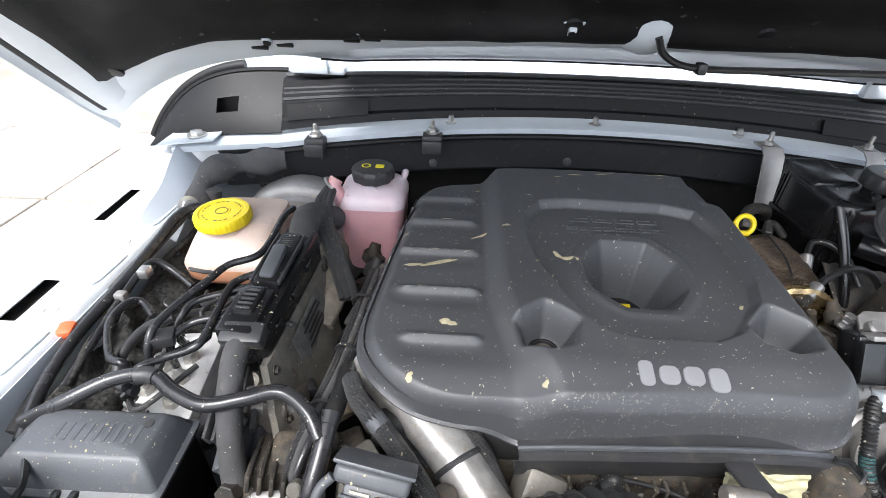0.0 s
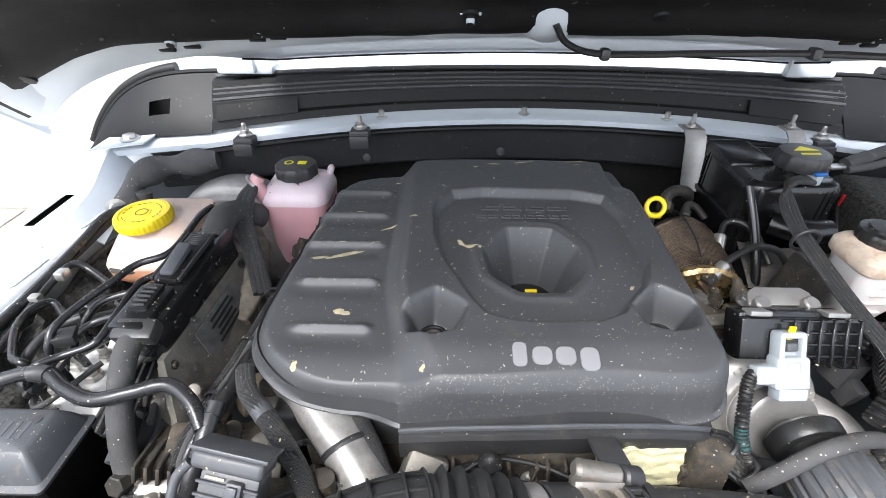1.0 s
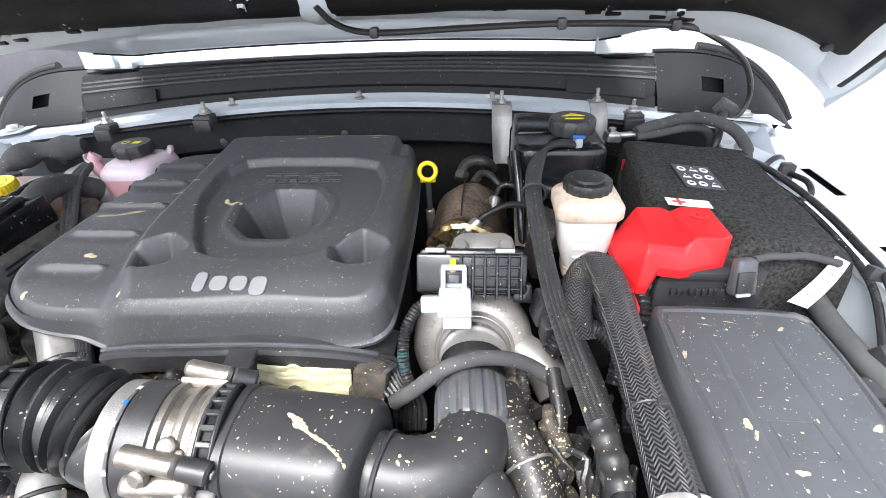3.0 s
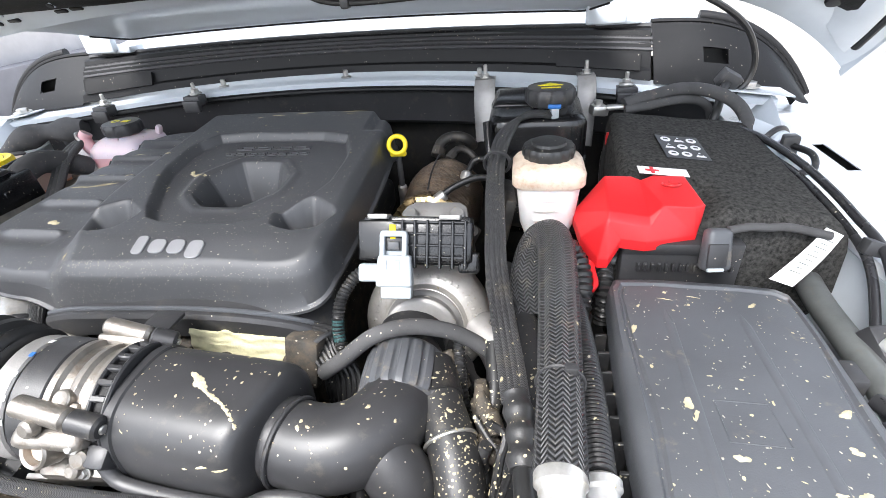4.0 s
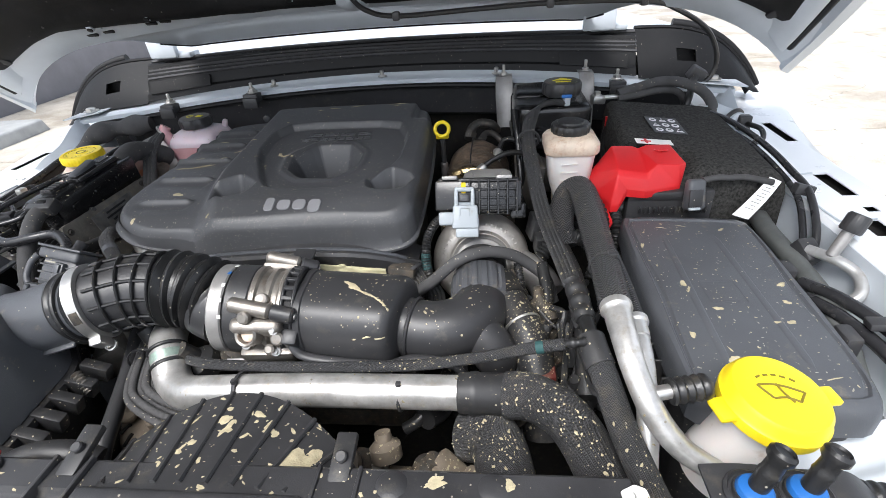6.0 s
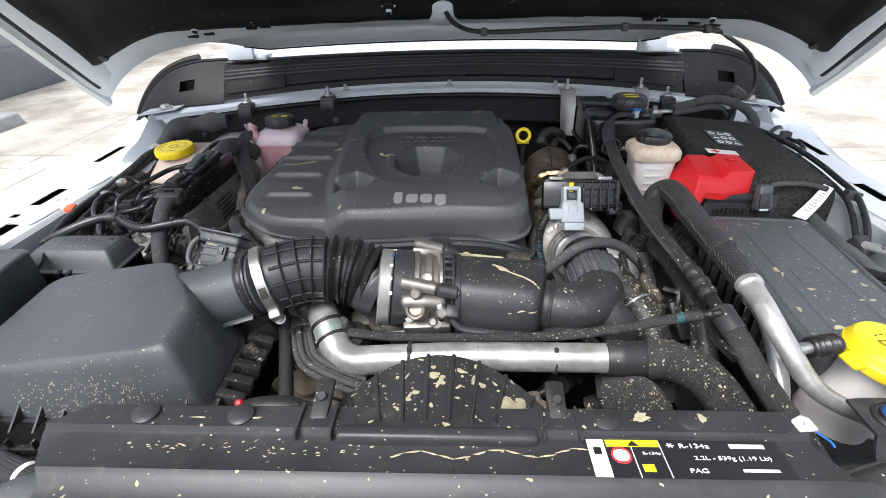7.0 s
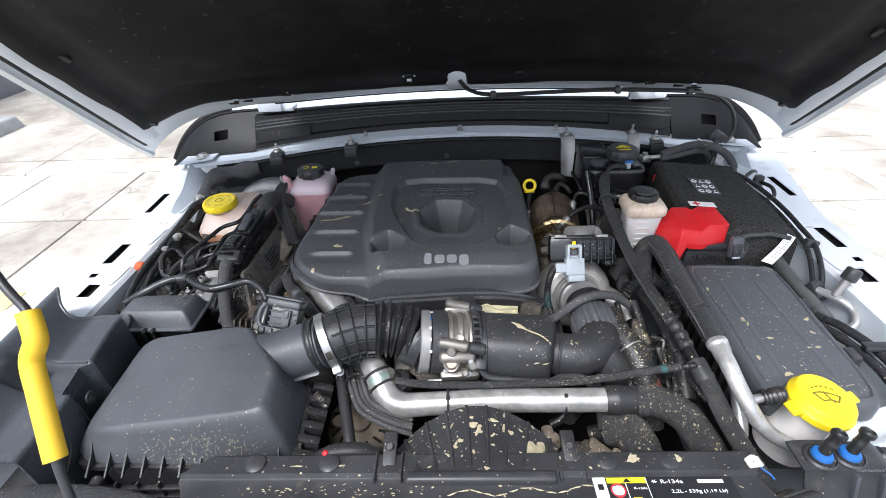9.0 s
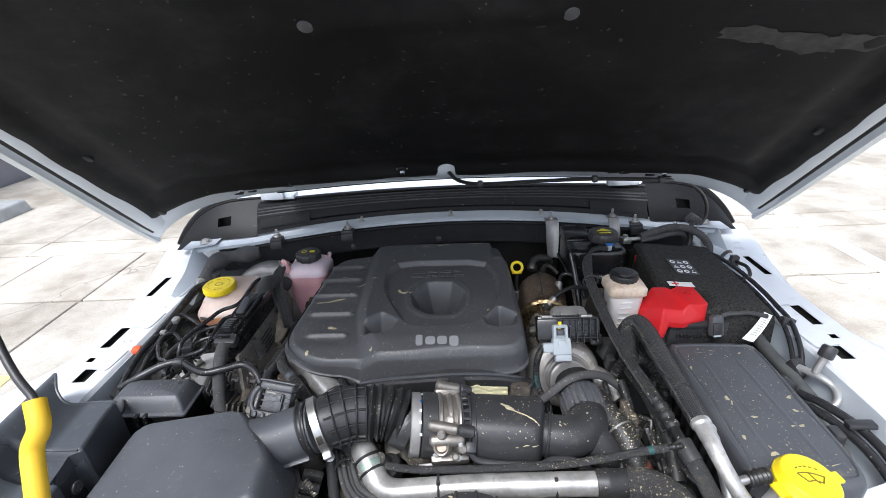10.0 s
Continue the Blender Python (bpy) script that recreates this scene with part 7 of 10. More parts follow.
TG = [Vector((0.583, -0.338, 1.097)), Vector((0.597, -0.342, 1.091)), Vector((0.556, -0.367, 1.050)), Vector((0.537, -0.362, 1.055))]


def tag_at(s, c):
    p = TG[0].lerp(TG[3], s).lerp(TG[1].lerp(TG[2], s), c)
    return p + Vector((0.0, -0.004, 0.003)) * math.sin(3.1416 * s)


part("paper", solidify(grid(tag_at, 12, 4), 0.0005), "paper", tag)
for k in range(9):
    s0 = 0.18 + 0.075 * k
    p = tag_at(s0, 0.5)
    ax, ay = (tag_at(s0, 0.8) - tag_at(s0, 0.2)).normalized(), (tag_at(s0 + 0.05, 0.5) - tag_at(s0 - 0.05, 0.5)).normalized()
    nz = ax.cross(ay).normalized()
    if nz.y > 0:
        nz = -nz
    m = Matrix((ax, nz.cross(ax), nz)).transposed().to_4x4()
    part("print_bar", block((0.010 - 0.003 * (k % 2), 0.0006, 0.0003), Matrix.Translation(p + nz * 0.0008) @ m, 0), "grey_plug", tag)

term = thing("battery_terminal", (0.415, -0.07, 1.12), "plated terminal clamp with cables behind the battery", "terminal")
part("clamp", block((0.024, 0.018, 0.014), Matrix.Translation((0.413, -0.068, 1.132)) @ pose(0, 0, 0, 0, 8, 15), 0.003), "steel", term)
put_bolt((0.411, -0.068, 1.138), (0.411, -0.068, 1.2), 0.006, 0.008, term)
part("lug", block((0.034, 0.012, 0.006), Matrix.Translation((0.438, -0.070, 1.136)) @ pose(0, 0, 0, 0, 0, 8), 0.002), "steel", term)
for pts, r in ((((0.448, -0.068, 1.138), (0.480, -0.060, 1.146), (0.520, -0.048, 1.152), (0.560, -0.046, 1.148), (0.592, -0.060, 1.135), (0.602, -0.085, 1.118), (0.600, -0.11, 1.10)), 0.0085),
               (((0.446, -0.076, 1.134), (0.480, -0.072, 1.138), (0.520, -0.058, 1.140), (0.555, -0.04, 1.132), (0.575, -0.03, 1.11), (0.58, -0.03, 1.07)), 0.006)):
    part("cable", tube(pts, r, 14, 0.005), "tape", term, "cloth-wrapped battery cable")
part("sheath", tube([(0.446, -0.069, 1.138), (0.462, -0.064, 1.142), (0.48, -0.06, 1.146)], 0.0095, 14, 0.004), "tape", term)
part("red_mark", box(0.417, 0.421, -0.125, -0.121, 1.095, 1.118, 0.001), "red", term, "red wire end")
part("wire", tube([(0.419, -0.123, 1.100), (0.414, -0.135, 1.09), (0.41, -0.16, 1.07), (0.408, -0.2, 1.05)], 0.003, 8, 0.005), "rubber", term)

# black expansion tank at the firewall
deg = thing("expansion_tank", (0.345, -0.09, 1.0), "black plastic expansion tank with dark screw cap", "tank")
b = slab(rounded(0.262, 0.388, -0.160, -0.025, 0.022, 5), 0.98, 1.150, 0.012, 3)
part("tank", b, "jet", deg)
part("rear_step", box(0.265, 0.33, -0.10, -0.012, 1.10, 1.156, 0.010, 3), "jet", deg)
part("band", slab(rounded(0.258, 0.392, -0.164, -0.021, 0.024, 5), 1.085, 1.093, 0.002), "jet", deg, "moulded seam band")
part("ridge", tube([(0.262, -0.155, 1.145), (0.268, -0.19, 1.10), (0.272, -0.22, 1.05), (0.275, -0.235, 1.0)], 0.006, 10, 0.006), "jet", deg)
cp = lathe([(0.026, 0.0), (0.030, 0.002), (0.0315, 0.006), (0.0315, 0.018), (0.029, 0.022), (0.020, 0.023), (0.001, 0.023)], Matrix.Translation((0.342, -0.118, 1.157)), 72, wob=lambda a, h: 1 + 0.03 * math.cos(12 * a) * (h < 0.02))
cap2 = part("cap", cp, "plastic", deg, "dark lobed screw cap")
part("neck", can((0.342, -0.118, 1.14), (0.342, -0.118, 1.158), 0.024), "jet", deg)
b = slab([(-0.016, -0.006), (0.016, -0.006), (0.0, 0.008)], 0, 0.0006, 0, m=Matrix.Translation((0.342, -0.113, 1.1803)))
part("warning_sign", b, "ink_yellow", cap2, "yellow printed warning sign")
part("warning_bar", box(0.330, 0.354, -0.131, -0.127, 1.1800, 1.1806, 0), "ink_yellow", cap2)
part("pipe_stub", tube([(0.30, -0.168, 1.10), (0.33, -0.19, 1.10), (0.36, -0.19, 1.10)], 0.016, 18, 0.006), "jet", deg, "wide hose stub")

ps = thing("power_steering_reservoir", (0.336, -0.29, 1.02), "milky fluid reservoir with stained lid and black cap", "reservoir")
rings = []
for z, w, d in ((1.045, 0.017, 0.016), (1.060, 0.021, 0.020), (1.083, 0.028, 0.026), (1.120, 0.0315, 0.029), (1.128, 0.0325, 0.030)):
    rings.append([Vector((0.334 + x, -0.290 + y, z)) for x, y in rounded(-w, w, -d, d, 0.012, 5)])
part("tank", loft(rings), "tank", ps, "milky white tank")
rings = []
for z, g in ((1.127, 0.0345), (1.130, 0.0365), (1.141, 0.0365), (1.147, 0.0325), (1.150, 0.026)):
    rings.append([Vector((0.334 + x, -0.290 + y, z)) for x, y in rounded(-g, g, -g * 0.92, g * 0.92, 0.013, 5)])
part("lid", loft(rings), "tank_stain", ps, "lid stained brown by spilt fluid")
b = lathe([(0.024, 0), (0.0285, 0.002), (0.0292, 0.005), (0.0292, 0.012), (0.0275, 0.015), (0.020, 0.016), (0.019, 0.019), (0.001, 0.0195)], Matrix.Translation((0.334, -0.284, 1.148)) @ Matrix.Scale(0.9, 4), 80, wob=lambda a, h: 1 + 0.022 * math.cos(16 * a) * (h < 0.017))
part("cap", b, "rubber", ps, "dusty black ribbed cap")
for k in range(5):
    z = 1.066 + 0.012 * k
    part("level_line", box(0.320, 0.342, -0.3175 - 0.0007 * k, -0.3135 - 0.0007 * k, z, z + 0.0015, 0), "tank", ps)
part("fluid", slab(rounded(0.313, 0.359, -0.313, -0.267, 0.012, 4), 1.044, 1.058, 0.002), "tank_stain", ps, "lower foot of the tank")
bh = thing("bracket_plate", (0.29, -0.28, 1.05), "dark steel bracket beside the reservoir", "bracket")
part("plate", block((0.012, 0.06, 0.07), Matrix.Translation((0.287, -0.27, 1.07)) @ pose(0, 0, 0, 0, 12, 6), 0.003), "dark_steel", bh)

# ---- fuse box with mud-splashed lid ----
fuse = thing("fuse_box", (0.46, -0.53, 0.95), "black fuse box with large mud-splashed lid", "fuse box")
LT = [(0.397, -0.386, 1.068), (0.528, -0.386, 1.064), (0.541, -0.400, 1.062), (0.535, -0.60, 1.058), (0.528, -0.660, 1.054), (0.515, -0.672, 1.053), (0.392, -0.668, 1.062), (0.384, -0.656, 1.063), (0.388, -0.40, 1.068)]


def ring_of(pts, grow, dz, n=96):
    r = polyring(pts, n, grow, 1)
    return [p + Vector((0, 0, dz)) for p in r]


cl = sum((Vector(p) for p in LT), Vector()) / len(LT)
rings = [ring_of(LT, 0.006, -0.030), ring_of(LT, 0.006, -0.012), ring_of(LT, 0.004, -0.004), ring_of(LT, 0.0, 0.0), ring_of(LT, -0.006, 0.0012), ring_of(LT, -0.0085, -0.0008), ring_of(LT, -0.011, -0.0008), ring_of(LT, -0.0135, 0.0012)]
base = ring_of(LT, -0.0135, 0.0012)
for ff_ in (0.2, 0.45, 0.7, 0.97):
    rings.append([p.lerp(cl + Vector((0, 0, 0.0022)), ff_) for p in base])
fuse_bm = loft(rings)
part("lid", fuse_bm, "grey", fuse, "large flat lid with raised border")
part("body", slab([(p[0] + (0.004 if p[0] < 0.45 else -0.004), p[1] * 0.995) for p in LT], 0.90, 1.034, 0.003), "plastic_dirty", fuse)
for k in range(10):
    y = -0.43 - 0.022 * k
    part("body_rib", box(0.374, 0.384, y - 0.0015, y + 0.0015, 0.98, 1.038, 0.0006, 1), "plastic_dirty", fuse)
for y in (-0.47, -0.58):
    part("latch", box(0.545, 0.560, y - 0.012, y + 0.012, 1.020, 1.050, 0.003), "plastic", fuse)
lid_tree = BVHTree.FromBMesh(fuse_bm)


def on_lid(x, y, lift=0.0):
    hit = lid_tree.ray_cast(Vector((x, y, 1.3)), Vector((0, 0, -1)))[0]
    return hit + Vector((0, 0, lift))


for x0, x1 in ((0.428, 0.422), (0.486, 0.490)):
    part("ridge", tube([on_lid(x0 + (x1 - x0) * k / 14, -0.425 - 0.215 * k / 14, -0.0002) for k in range(15)], lambda t: 0.0040 * min(1, 12 * t + 0.1, 12 * (1 - t) + 0.1), 12, 0.008, flat=0.25), "grey", fuse, "shallow moulded ridge")
for p0, p1 in (((0.438, -0.520), (0.472, -0.520)), ((0.472, -0.520), (0.474, -0.552)), ((0.474, -0.552), (0.438, -0.552)), ((0.438, -0.552), (0.438, -0.520))):
    part("emboss_line", tube([on_lid(p0[0] + (p1[0] - p0[0]) * k / 4, p0[1] + (p1[1] - p0[1]) * k / 4) for k in range(5)], 0.0005, 6, 0.006), "grey", fuse)
splatter("mud_splashes", fuse_bm, 130, (0.39, 0.535, -0.66, -0.40), (0.0004, 0.0016), "cream mud splashes on the fuse box lid", "mud",
         big=((0.421, -0.525, 0.0040, 1.1, 0.6), (0.424, -0.533, 0.003, 1.5, 1.2), (0.518, -0.522, 0.0034, 1.4, 0.3), (0.488, -0.580, 0.0024, 1.6, 0.1), (0.500, -0.579, 0.0030, 1.2, 0.1), (0.441, -0.563, 0.003, 1.3, 0), (0.430, -0.628, 0.0042, 1.2, 0.4),
              (0.447, -0.635, 0.0016, 4, 0.1), (0.405, -0.60, 0.003, 1.2, 2), (0.398, -0.455, 0.0025, 2.5, 1.2), (0.43, -0.415, 0.0006, 9, -0.15), (0.455, -0.41, 0.0006, 9, -0.2), (0.500, -0.416, 0.0025, 1.6, 0.5), (0.50, -0.645, 0.0016, 4, 0.3), (0.51, -0.55, 0.003, 1.2, 0.3)))
splatter("mud_specks", fuse_bm, 260, (0.39, 0.535, -0.66, -0.40), (0.0003, 0.0010), "fine dust specks on the fuse box lid", "speck")

# washer filler
washer = thing("washer_bottle", (0.43, -0.69, 1.0), "milky washer bottle neck with yellow flip cap", "washer bottle")
WM = Matrix.Translation((0.427, -0.688, 1.082)) @ pose(0, 0, 0, 4, 8, 0) @ Matrix.Scale(0.94, 4)
part("neck", lathe([(0.036, -0.100), (0.036, -0.085), (0.034, -0.070), (0.0315, -0.058), (0.0295, -0.045), (0.0285, -0.03), (0.0295, -0.012), (0.031, 0.0)], WM, 40), "tank", washer, "milky plastic neck")
b = lathe([(0.036, -0.012), (0.0385, -0.010), (0.0395, -0.003), (0.0395, 0.000), (0.0375, 0.002), (0.0365, 0.008), (0.034, 0.011), (0.027, 0.0125), (0.014, 0.013), (0.001, 0.013)], WM, 56)
capw = part("cap", b, "yellow", washer, "yellow flip cap")
part("tab", block((0.018, 0.016, 0.006), WM @ Matrix.Rotation(radians(12), 4, "Z") @ Matrix.Translation((0.045, 0, 0.000)), 0.002), "yellow", capw)
part("tab", block((0.016, 0.020, 0.006), WM @ Matrix.Rotation(radians(195), 4, "Z") @ Matrix.Translation((0.042, 0, -0.004)), 0.002), "yellow", capw)
M["emboss"] = mat("dark_moulded_sign", (0.16, 0.12, 0.01), 0.5, var=0.1, bump=0.1)
for pts in (((-0.018, -0.004), (-0.009, -0.002), (0.004, -0.003), (0.016, -0.007)), ((-0.018, -0.004), (-0.013, -0.011), (-0.010, -0.015)), ((-0.010, -0.015), (0.0, -0.013), (0.009, -0.016)), ((0.016, -0.007), (0.012, -0.012), (0.009, -0.016)), ((-0.003, -0.001), (0.0, -0.010), (0.004, -0.017))):
    part("wiper_sign", tube([WM @ Vector((x, y + 0.006, 0.0133)) for x, y in pts], 0.0009, 6, 0.004), "emboss", capw, "moulded windscreen sign")
for k in range(5):
    part("wiper_sign", block((0.004, 0.0016, 0.0008), WM @ Matrix.Translation((-0.014 + 0.0065 * k, 0.0105 + 0.003 * math.sin(k * 0.8), 0.0132)) @ pose(0, 0, 0, 0, 0, 30 - 15 * k), 0), "emboss", capw)

# big braided hose with aluminium pipes
ac = thing("braided_hose", (0.335, -0.48, 1.05), "thick coarse-braided black hose joined to an aluminium pipe", "hose")
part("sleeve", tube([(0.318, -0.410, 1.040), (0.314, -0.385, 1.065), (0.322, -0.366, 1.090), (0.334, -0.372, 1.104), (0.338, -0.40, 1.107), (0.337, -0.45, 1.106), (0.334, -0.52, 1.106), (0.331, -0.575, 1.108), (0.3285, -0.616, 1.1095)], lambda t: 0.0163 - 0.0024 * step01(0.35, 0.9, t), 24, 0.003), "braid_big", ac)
b = lathe([(0.0115, -0.005), (0.0134, -0.003), (0.0134, 0.003), (0.0116, 0.005), (0.0110, 0.010), (0.0113, 0.012), (0.0108, 0.014), (0.0112, 0.016), (0.0107, 0.018), (0.0110, 0.020), (0.0105, 0.024)], axis((0.3285, -0.617, 1.1095), (0.3285, -0.645, 1.1055)), 32)
part("collar", b, "alu_worn", ac, "rolled aluminium collar")
part("pipe", tube([(0.328, -0.618, 1.110), (0.3285, -0.645, 1.106), (0.331, -0.672, 1.097), (0.3375, -0.692, 1.084), (0.3475, -0.703, 1.069), (0.3600, -0.712, 1.057), (0.374, -0.720, 1.051), (0.388, -0.727, 1.047), (0.398, -0.731, 1.045)], lambda t: 0.0104 - 0.0009 * step01(0.15, 0.4, t) - 0.0015 * step01(0.55, 1.0, t), 24, 0.004), "alu_worn", ac, "bent aluminium pipe")
part("end_block", block((0.020, 0.014, 0.016), Matrix.Translation((0.404, -0.734, 1.043)) @ pose(0, 0, 0, 0, 12, -28), 0.003), "steel", ac, "plated end fitting")
part("end_nut", can((0.404, -0.736, 1.048), (0.405, -0.738, 1.060), 0.0058, 6, 0.001), "steel", ac)
part("branch", can((0.338, -0.690, 1.087), (0.356, -0.687, 1.089), 0.0055, 16), "steel", ac)
part("branch_cap", tube([(0.354, -0.6875, 1.0885), (0.364, -0.686, 1.089), (0.382, -0.683, 1.090)], lambda t: 0.0095 + 0.001 * math.sin(t * 30), 16, 0.002), "rubber", ac, "black rubber valve cap")
part("band", ring((0.3325, -0.552, 1.107), (0.332, -0.56, 1.1072), 0.0146, 0.0012, 30, 6), "plastic", ac, "thin cable tie")
part("band_lock", block((0.008, 0.006, 0.006), Matrix.Translation((0.338, -0.553, 1.1205)), 0.001), "plastic", ac)
ac2 = thing("second_hose", (0.357, -0.5, 1.05), "thinner black hose with aluminium end beside the braided one", "hose")
part("hose", tube([(0.352, -0.40, 1.06), (0.354, -0.45, 1.072), (0.356, -0.52, 1.074), (0.354, -0.592, 1.076)], 0.0095, 18, ribs=0.0007, pitch=0.0032), "rubber", ac2)
b = lathe([(0.009, -0.004), (0.0115, -0.002), (0.0115, 0.003), (0.0095, 0.005), (0.009, 0.02)], axis((0.354, -0.596, 1.076), (0.353, -0.64, 1.07)), 24)
part("collar", b, "alu_bright", ac2)
part("pipe", tube([(0.354, -0.600, 1.0755), (0.352, -0.64, 1.066), (0.348, -0.68, 1.04), (0.345, -0.71, 1.00)], 0.0085, 18, 0.004), "alu_bright", ac2)
flat_h = thing("flat_braided_hose", (0.29, -0.4, 1.1), "ribbed braided hose from the expansion tank", "hose")
FH = [(0.345, -0.150, 1.152), (0.322, -0.152, 1.154), (0.302, -0.166, 1.152), (0.288, -0.195, 1.145), (0.280, -0.235, 1.135), (0.279, -0.29, 1.122), (0.282, -0.35, 1.108), (0.286, -0.41, 1.097), (0.293, -0.46, 1.088), (0.301, -0.510, 1.082), (0.306, -0.545, 1.078)]
for off in (-0.0066, -0.0022, 0.0022, 0.0066):
    part("strand", tube([Vector(p) + Vector((off * (1 if i > 2 else 0.4), off * (0.0 if i > 2 else 0.9), 0)) for i, p in enumerate(FH)], 0.0034, 10, 0.004), "braid", flat_h, "braided strand")
part("end", tube([(0.305, -0.540, 1.079), (0.309, -0.56, 1.076), (0.311, -0.59, 1.072)], lambda t: 0.0095 - 0.001 * math.sin(t * 20), 14, 0.002), "plastic_dirty", flat_h, "muddy black end fitting")
part("end_plug", tube([(0.311, -0.585, 1.073), (0.313, -0.61, 1.070), (0.315, -0.63, 1.068)], 0.007, 14, 0.004), "rubber", flat_h)
part("blue_clip", block((0.010, 0.018, 0.016), Matrix.Translation((0.346, -0.146, 1.155)) @ pose(0, 0, 0, 0, 0, 10), 0.002), "plug", flat_h, "pale clip")
part("blue_lock", block((0.016, 0.005, 0.005), Matrix.Translation((0.346, -0.154, 1.163)), 0.001), "blue", flat_h, "blue lock")
part("tie", ring((0.2795, -0.255, 1.130), (0.279, -0.275, 1.126), 0.0145, 0.002, 28, 6), "plastic", flat_h, "cable tie")
low_h = thing("lower_braided_hose", (0.33, -0.68, 1.03), "braided hose running down beside the aluminium pipe", "hose")
part("sleeve", tube([(0.312, -0.625, 1.070), (0.318, -0.650, 1.062), (0.326, -0.685, 1.045), (0.337, -0.72, 1.030), (0.35, -0.752, 1.012), (0.36, -0.78, 0.99)], 0.0115, 18, 0.003), "braid", low_h)
part("cuff", tube([(0.311, -0.615, 1.073), (0.313, -0.630, 1.069), (0.316, -0.642, 1.065)], 0.0128, 16, 0.003), "plastic_dirty", low_h)

# hoses between turbo and fuse box
def hose(name, label, pts, r, material="rubber", n=16, group="bay hoses", category="hose", **kw):
    ob = thing(name, pts[0], label, category, group)
    part("hose_run", tube(pts, r, n, **kw), material, ob)
    return ob


h = hose("corrugated_hose", "corrugated black hose looping below the braided hose", [(0.30, -0.355, 1.035), (0.318, -0.35, 1.075), (0.345, -0.355, 1.088), (0.362, -0.378, 1.075), (0.362, -0.41, 1.05), (0.35, -0.44, 1.01)], 0.0105, ribs=0.0018, pitch=0.006)
hose("corrugated_hose", "corrugated black hose looping below the braided hose", [(0.285, -0.42, 1.03), (0.31, -0.405, 1.05), (0.34, -0.41, 1.05), (0.36, -0.44, 1.03), (0.36, -0.48, 0.99)], 0.010, ribs=0.0018, pitch=0.005)
rh = hose("radiator_hose", "mud-flecked rubber radiator hose with ring clamp", [(0.232, -0.478, 1.032), (0.245, -0.510, 1.026), (0.262, -0.548, 1.014), (0.272, -0.59, 0.985), (0.275, -0.62, 0.94)], 0.0195, "plastic_dirty", 24)
b = ring((0.257, -0.536, 1.018), (0.262, -0.548, 1.014), 0.0200, 0.0016, 36, 8)
part("ring_clamp", b, "steel", rh, "steel ring clamp")
part("end_cuff", tube([(0.231, -0.476, 1.0325), (0.238, -0.493, 1.029), (0.244, -0.507, 1.0265)], 0.0215, 28, 0.003), "rubber", rh, "rubber end cuff")
hose("red_wire", "red wire near the reservoir", [(0.380, -0.335, 1.078), (0.377, -0.346, 1.066), (0.377, -0.366, 1.062), (0.378, -0.383, 1.058), (0.371, -0.388, 1.054), (0.368, -0.36, 1.05), (0.364, -0.338, 1.058), (0.372, -0.331, 1.062)], 0.0030, "red", 10, "wires", "wire")
hose("black_spring_wire", "black coiled wire guard beside the battery", [(0.390, -0.330, 1.062), (0.390, -0.352, 1.056), (0.389, -0.375, 1.045), (0.388, -0.384, 1.01)], 0.0088, "rubber", 14, "wires", "wire", ribs=0.003, pitch=0.005)
hose("feed_hose", "black rubber hose at the reservoir foot", [(0.345, -0.315, 1.055), (0.362, -0.33, 1.06), (0.378, -0.34, 1.066), (0.40, -0.345, 1.06)], 0.009)
hose("hanging_wire", "corrugated wiring sleeve beside the turbo", [(0.255, -0.455, 1.045), (0.258, -0.475, 1.03), (0.264, -0.50, 1.005), (0.272, -0.52, 0.985)], 0.0055, "rubber", 12, ribs=0.001, pitch=0.003)
hose("hanging_wire", "corrugated wiring sleeve beside the turbo", [(0.285, -0.45, 1.04), (0.288, -0.49, 1.02), (0.28, -0.52, 1.0), (0.285, -0.55, 0.98)], 0.0075, "rubber", 12)
hose("hanging_wire", "black hose below the ribbed braided hose", [(0.312, -0.42, 1.04), (0.318, -0.48, 1.04), (0.32, -0.56, 1.03), (0.315, -0.62, 1.0)], 0.012, "plastic_dirty", 14)
solo("red_connector", box(0.266, 0.288, -0.600, -0.582, 0.985, 1.005, 0.003), "dull_red", "dusty dark red connector deep in the bay", "connector")
ob = thing("sensor_block", (0.29, -0.37, 1.04), "black sensor block with connector beside the turbo", "sensor")
part("body", block((0.024, 0.03, 0.034), Matrix.Translation((0.287, -0.365, 1.045)) @ pose(0, 0, 0, 0, 10, 12), 0.003), "plastic", ob)
part("plug", block((0.014, 0.018, 0.03), Matrix.Translation((0.288, -0.385, 1.03)) @ pose(0, 0, 0, 15, 0, 10), 0.003), "plastic", ob)

rk = random.Random(12)
for k in range(24):
    p = (rk.uniform(0.250, 0.335), rk.uniform(-0.62, -0.48), rk.uniform(0.970, 1.015))
    m = Matrix.Translation(p) @ pose(0, 0, 0, rk.uniform(-50, 50), rk.uniform(-50, 50), rk.uniform(0, 180))
    if k % 3 == 0:
        b = lathe([(0.007, 0), (0.011, 0.002), (0.011, 0.018), (0.007, 0.022), (0.005, 0.036)], m, 14)
    else:
        b = block((rk.uniform(0.02, 0.05), rk.uniform(0.010, 0.022), rk.uniform(0.010, 0.022)), m, 0.003)
    solo("bay_fitting", b, rk.choice(("plastic_dirty", "plastic_dirty", "block", "rubber")), "mud-caked fitting deep beside the fuse box", "fitting", group="muddy fittings")
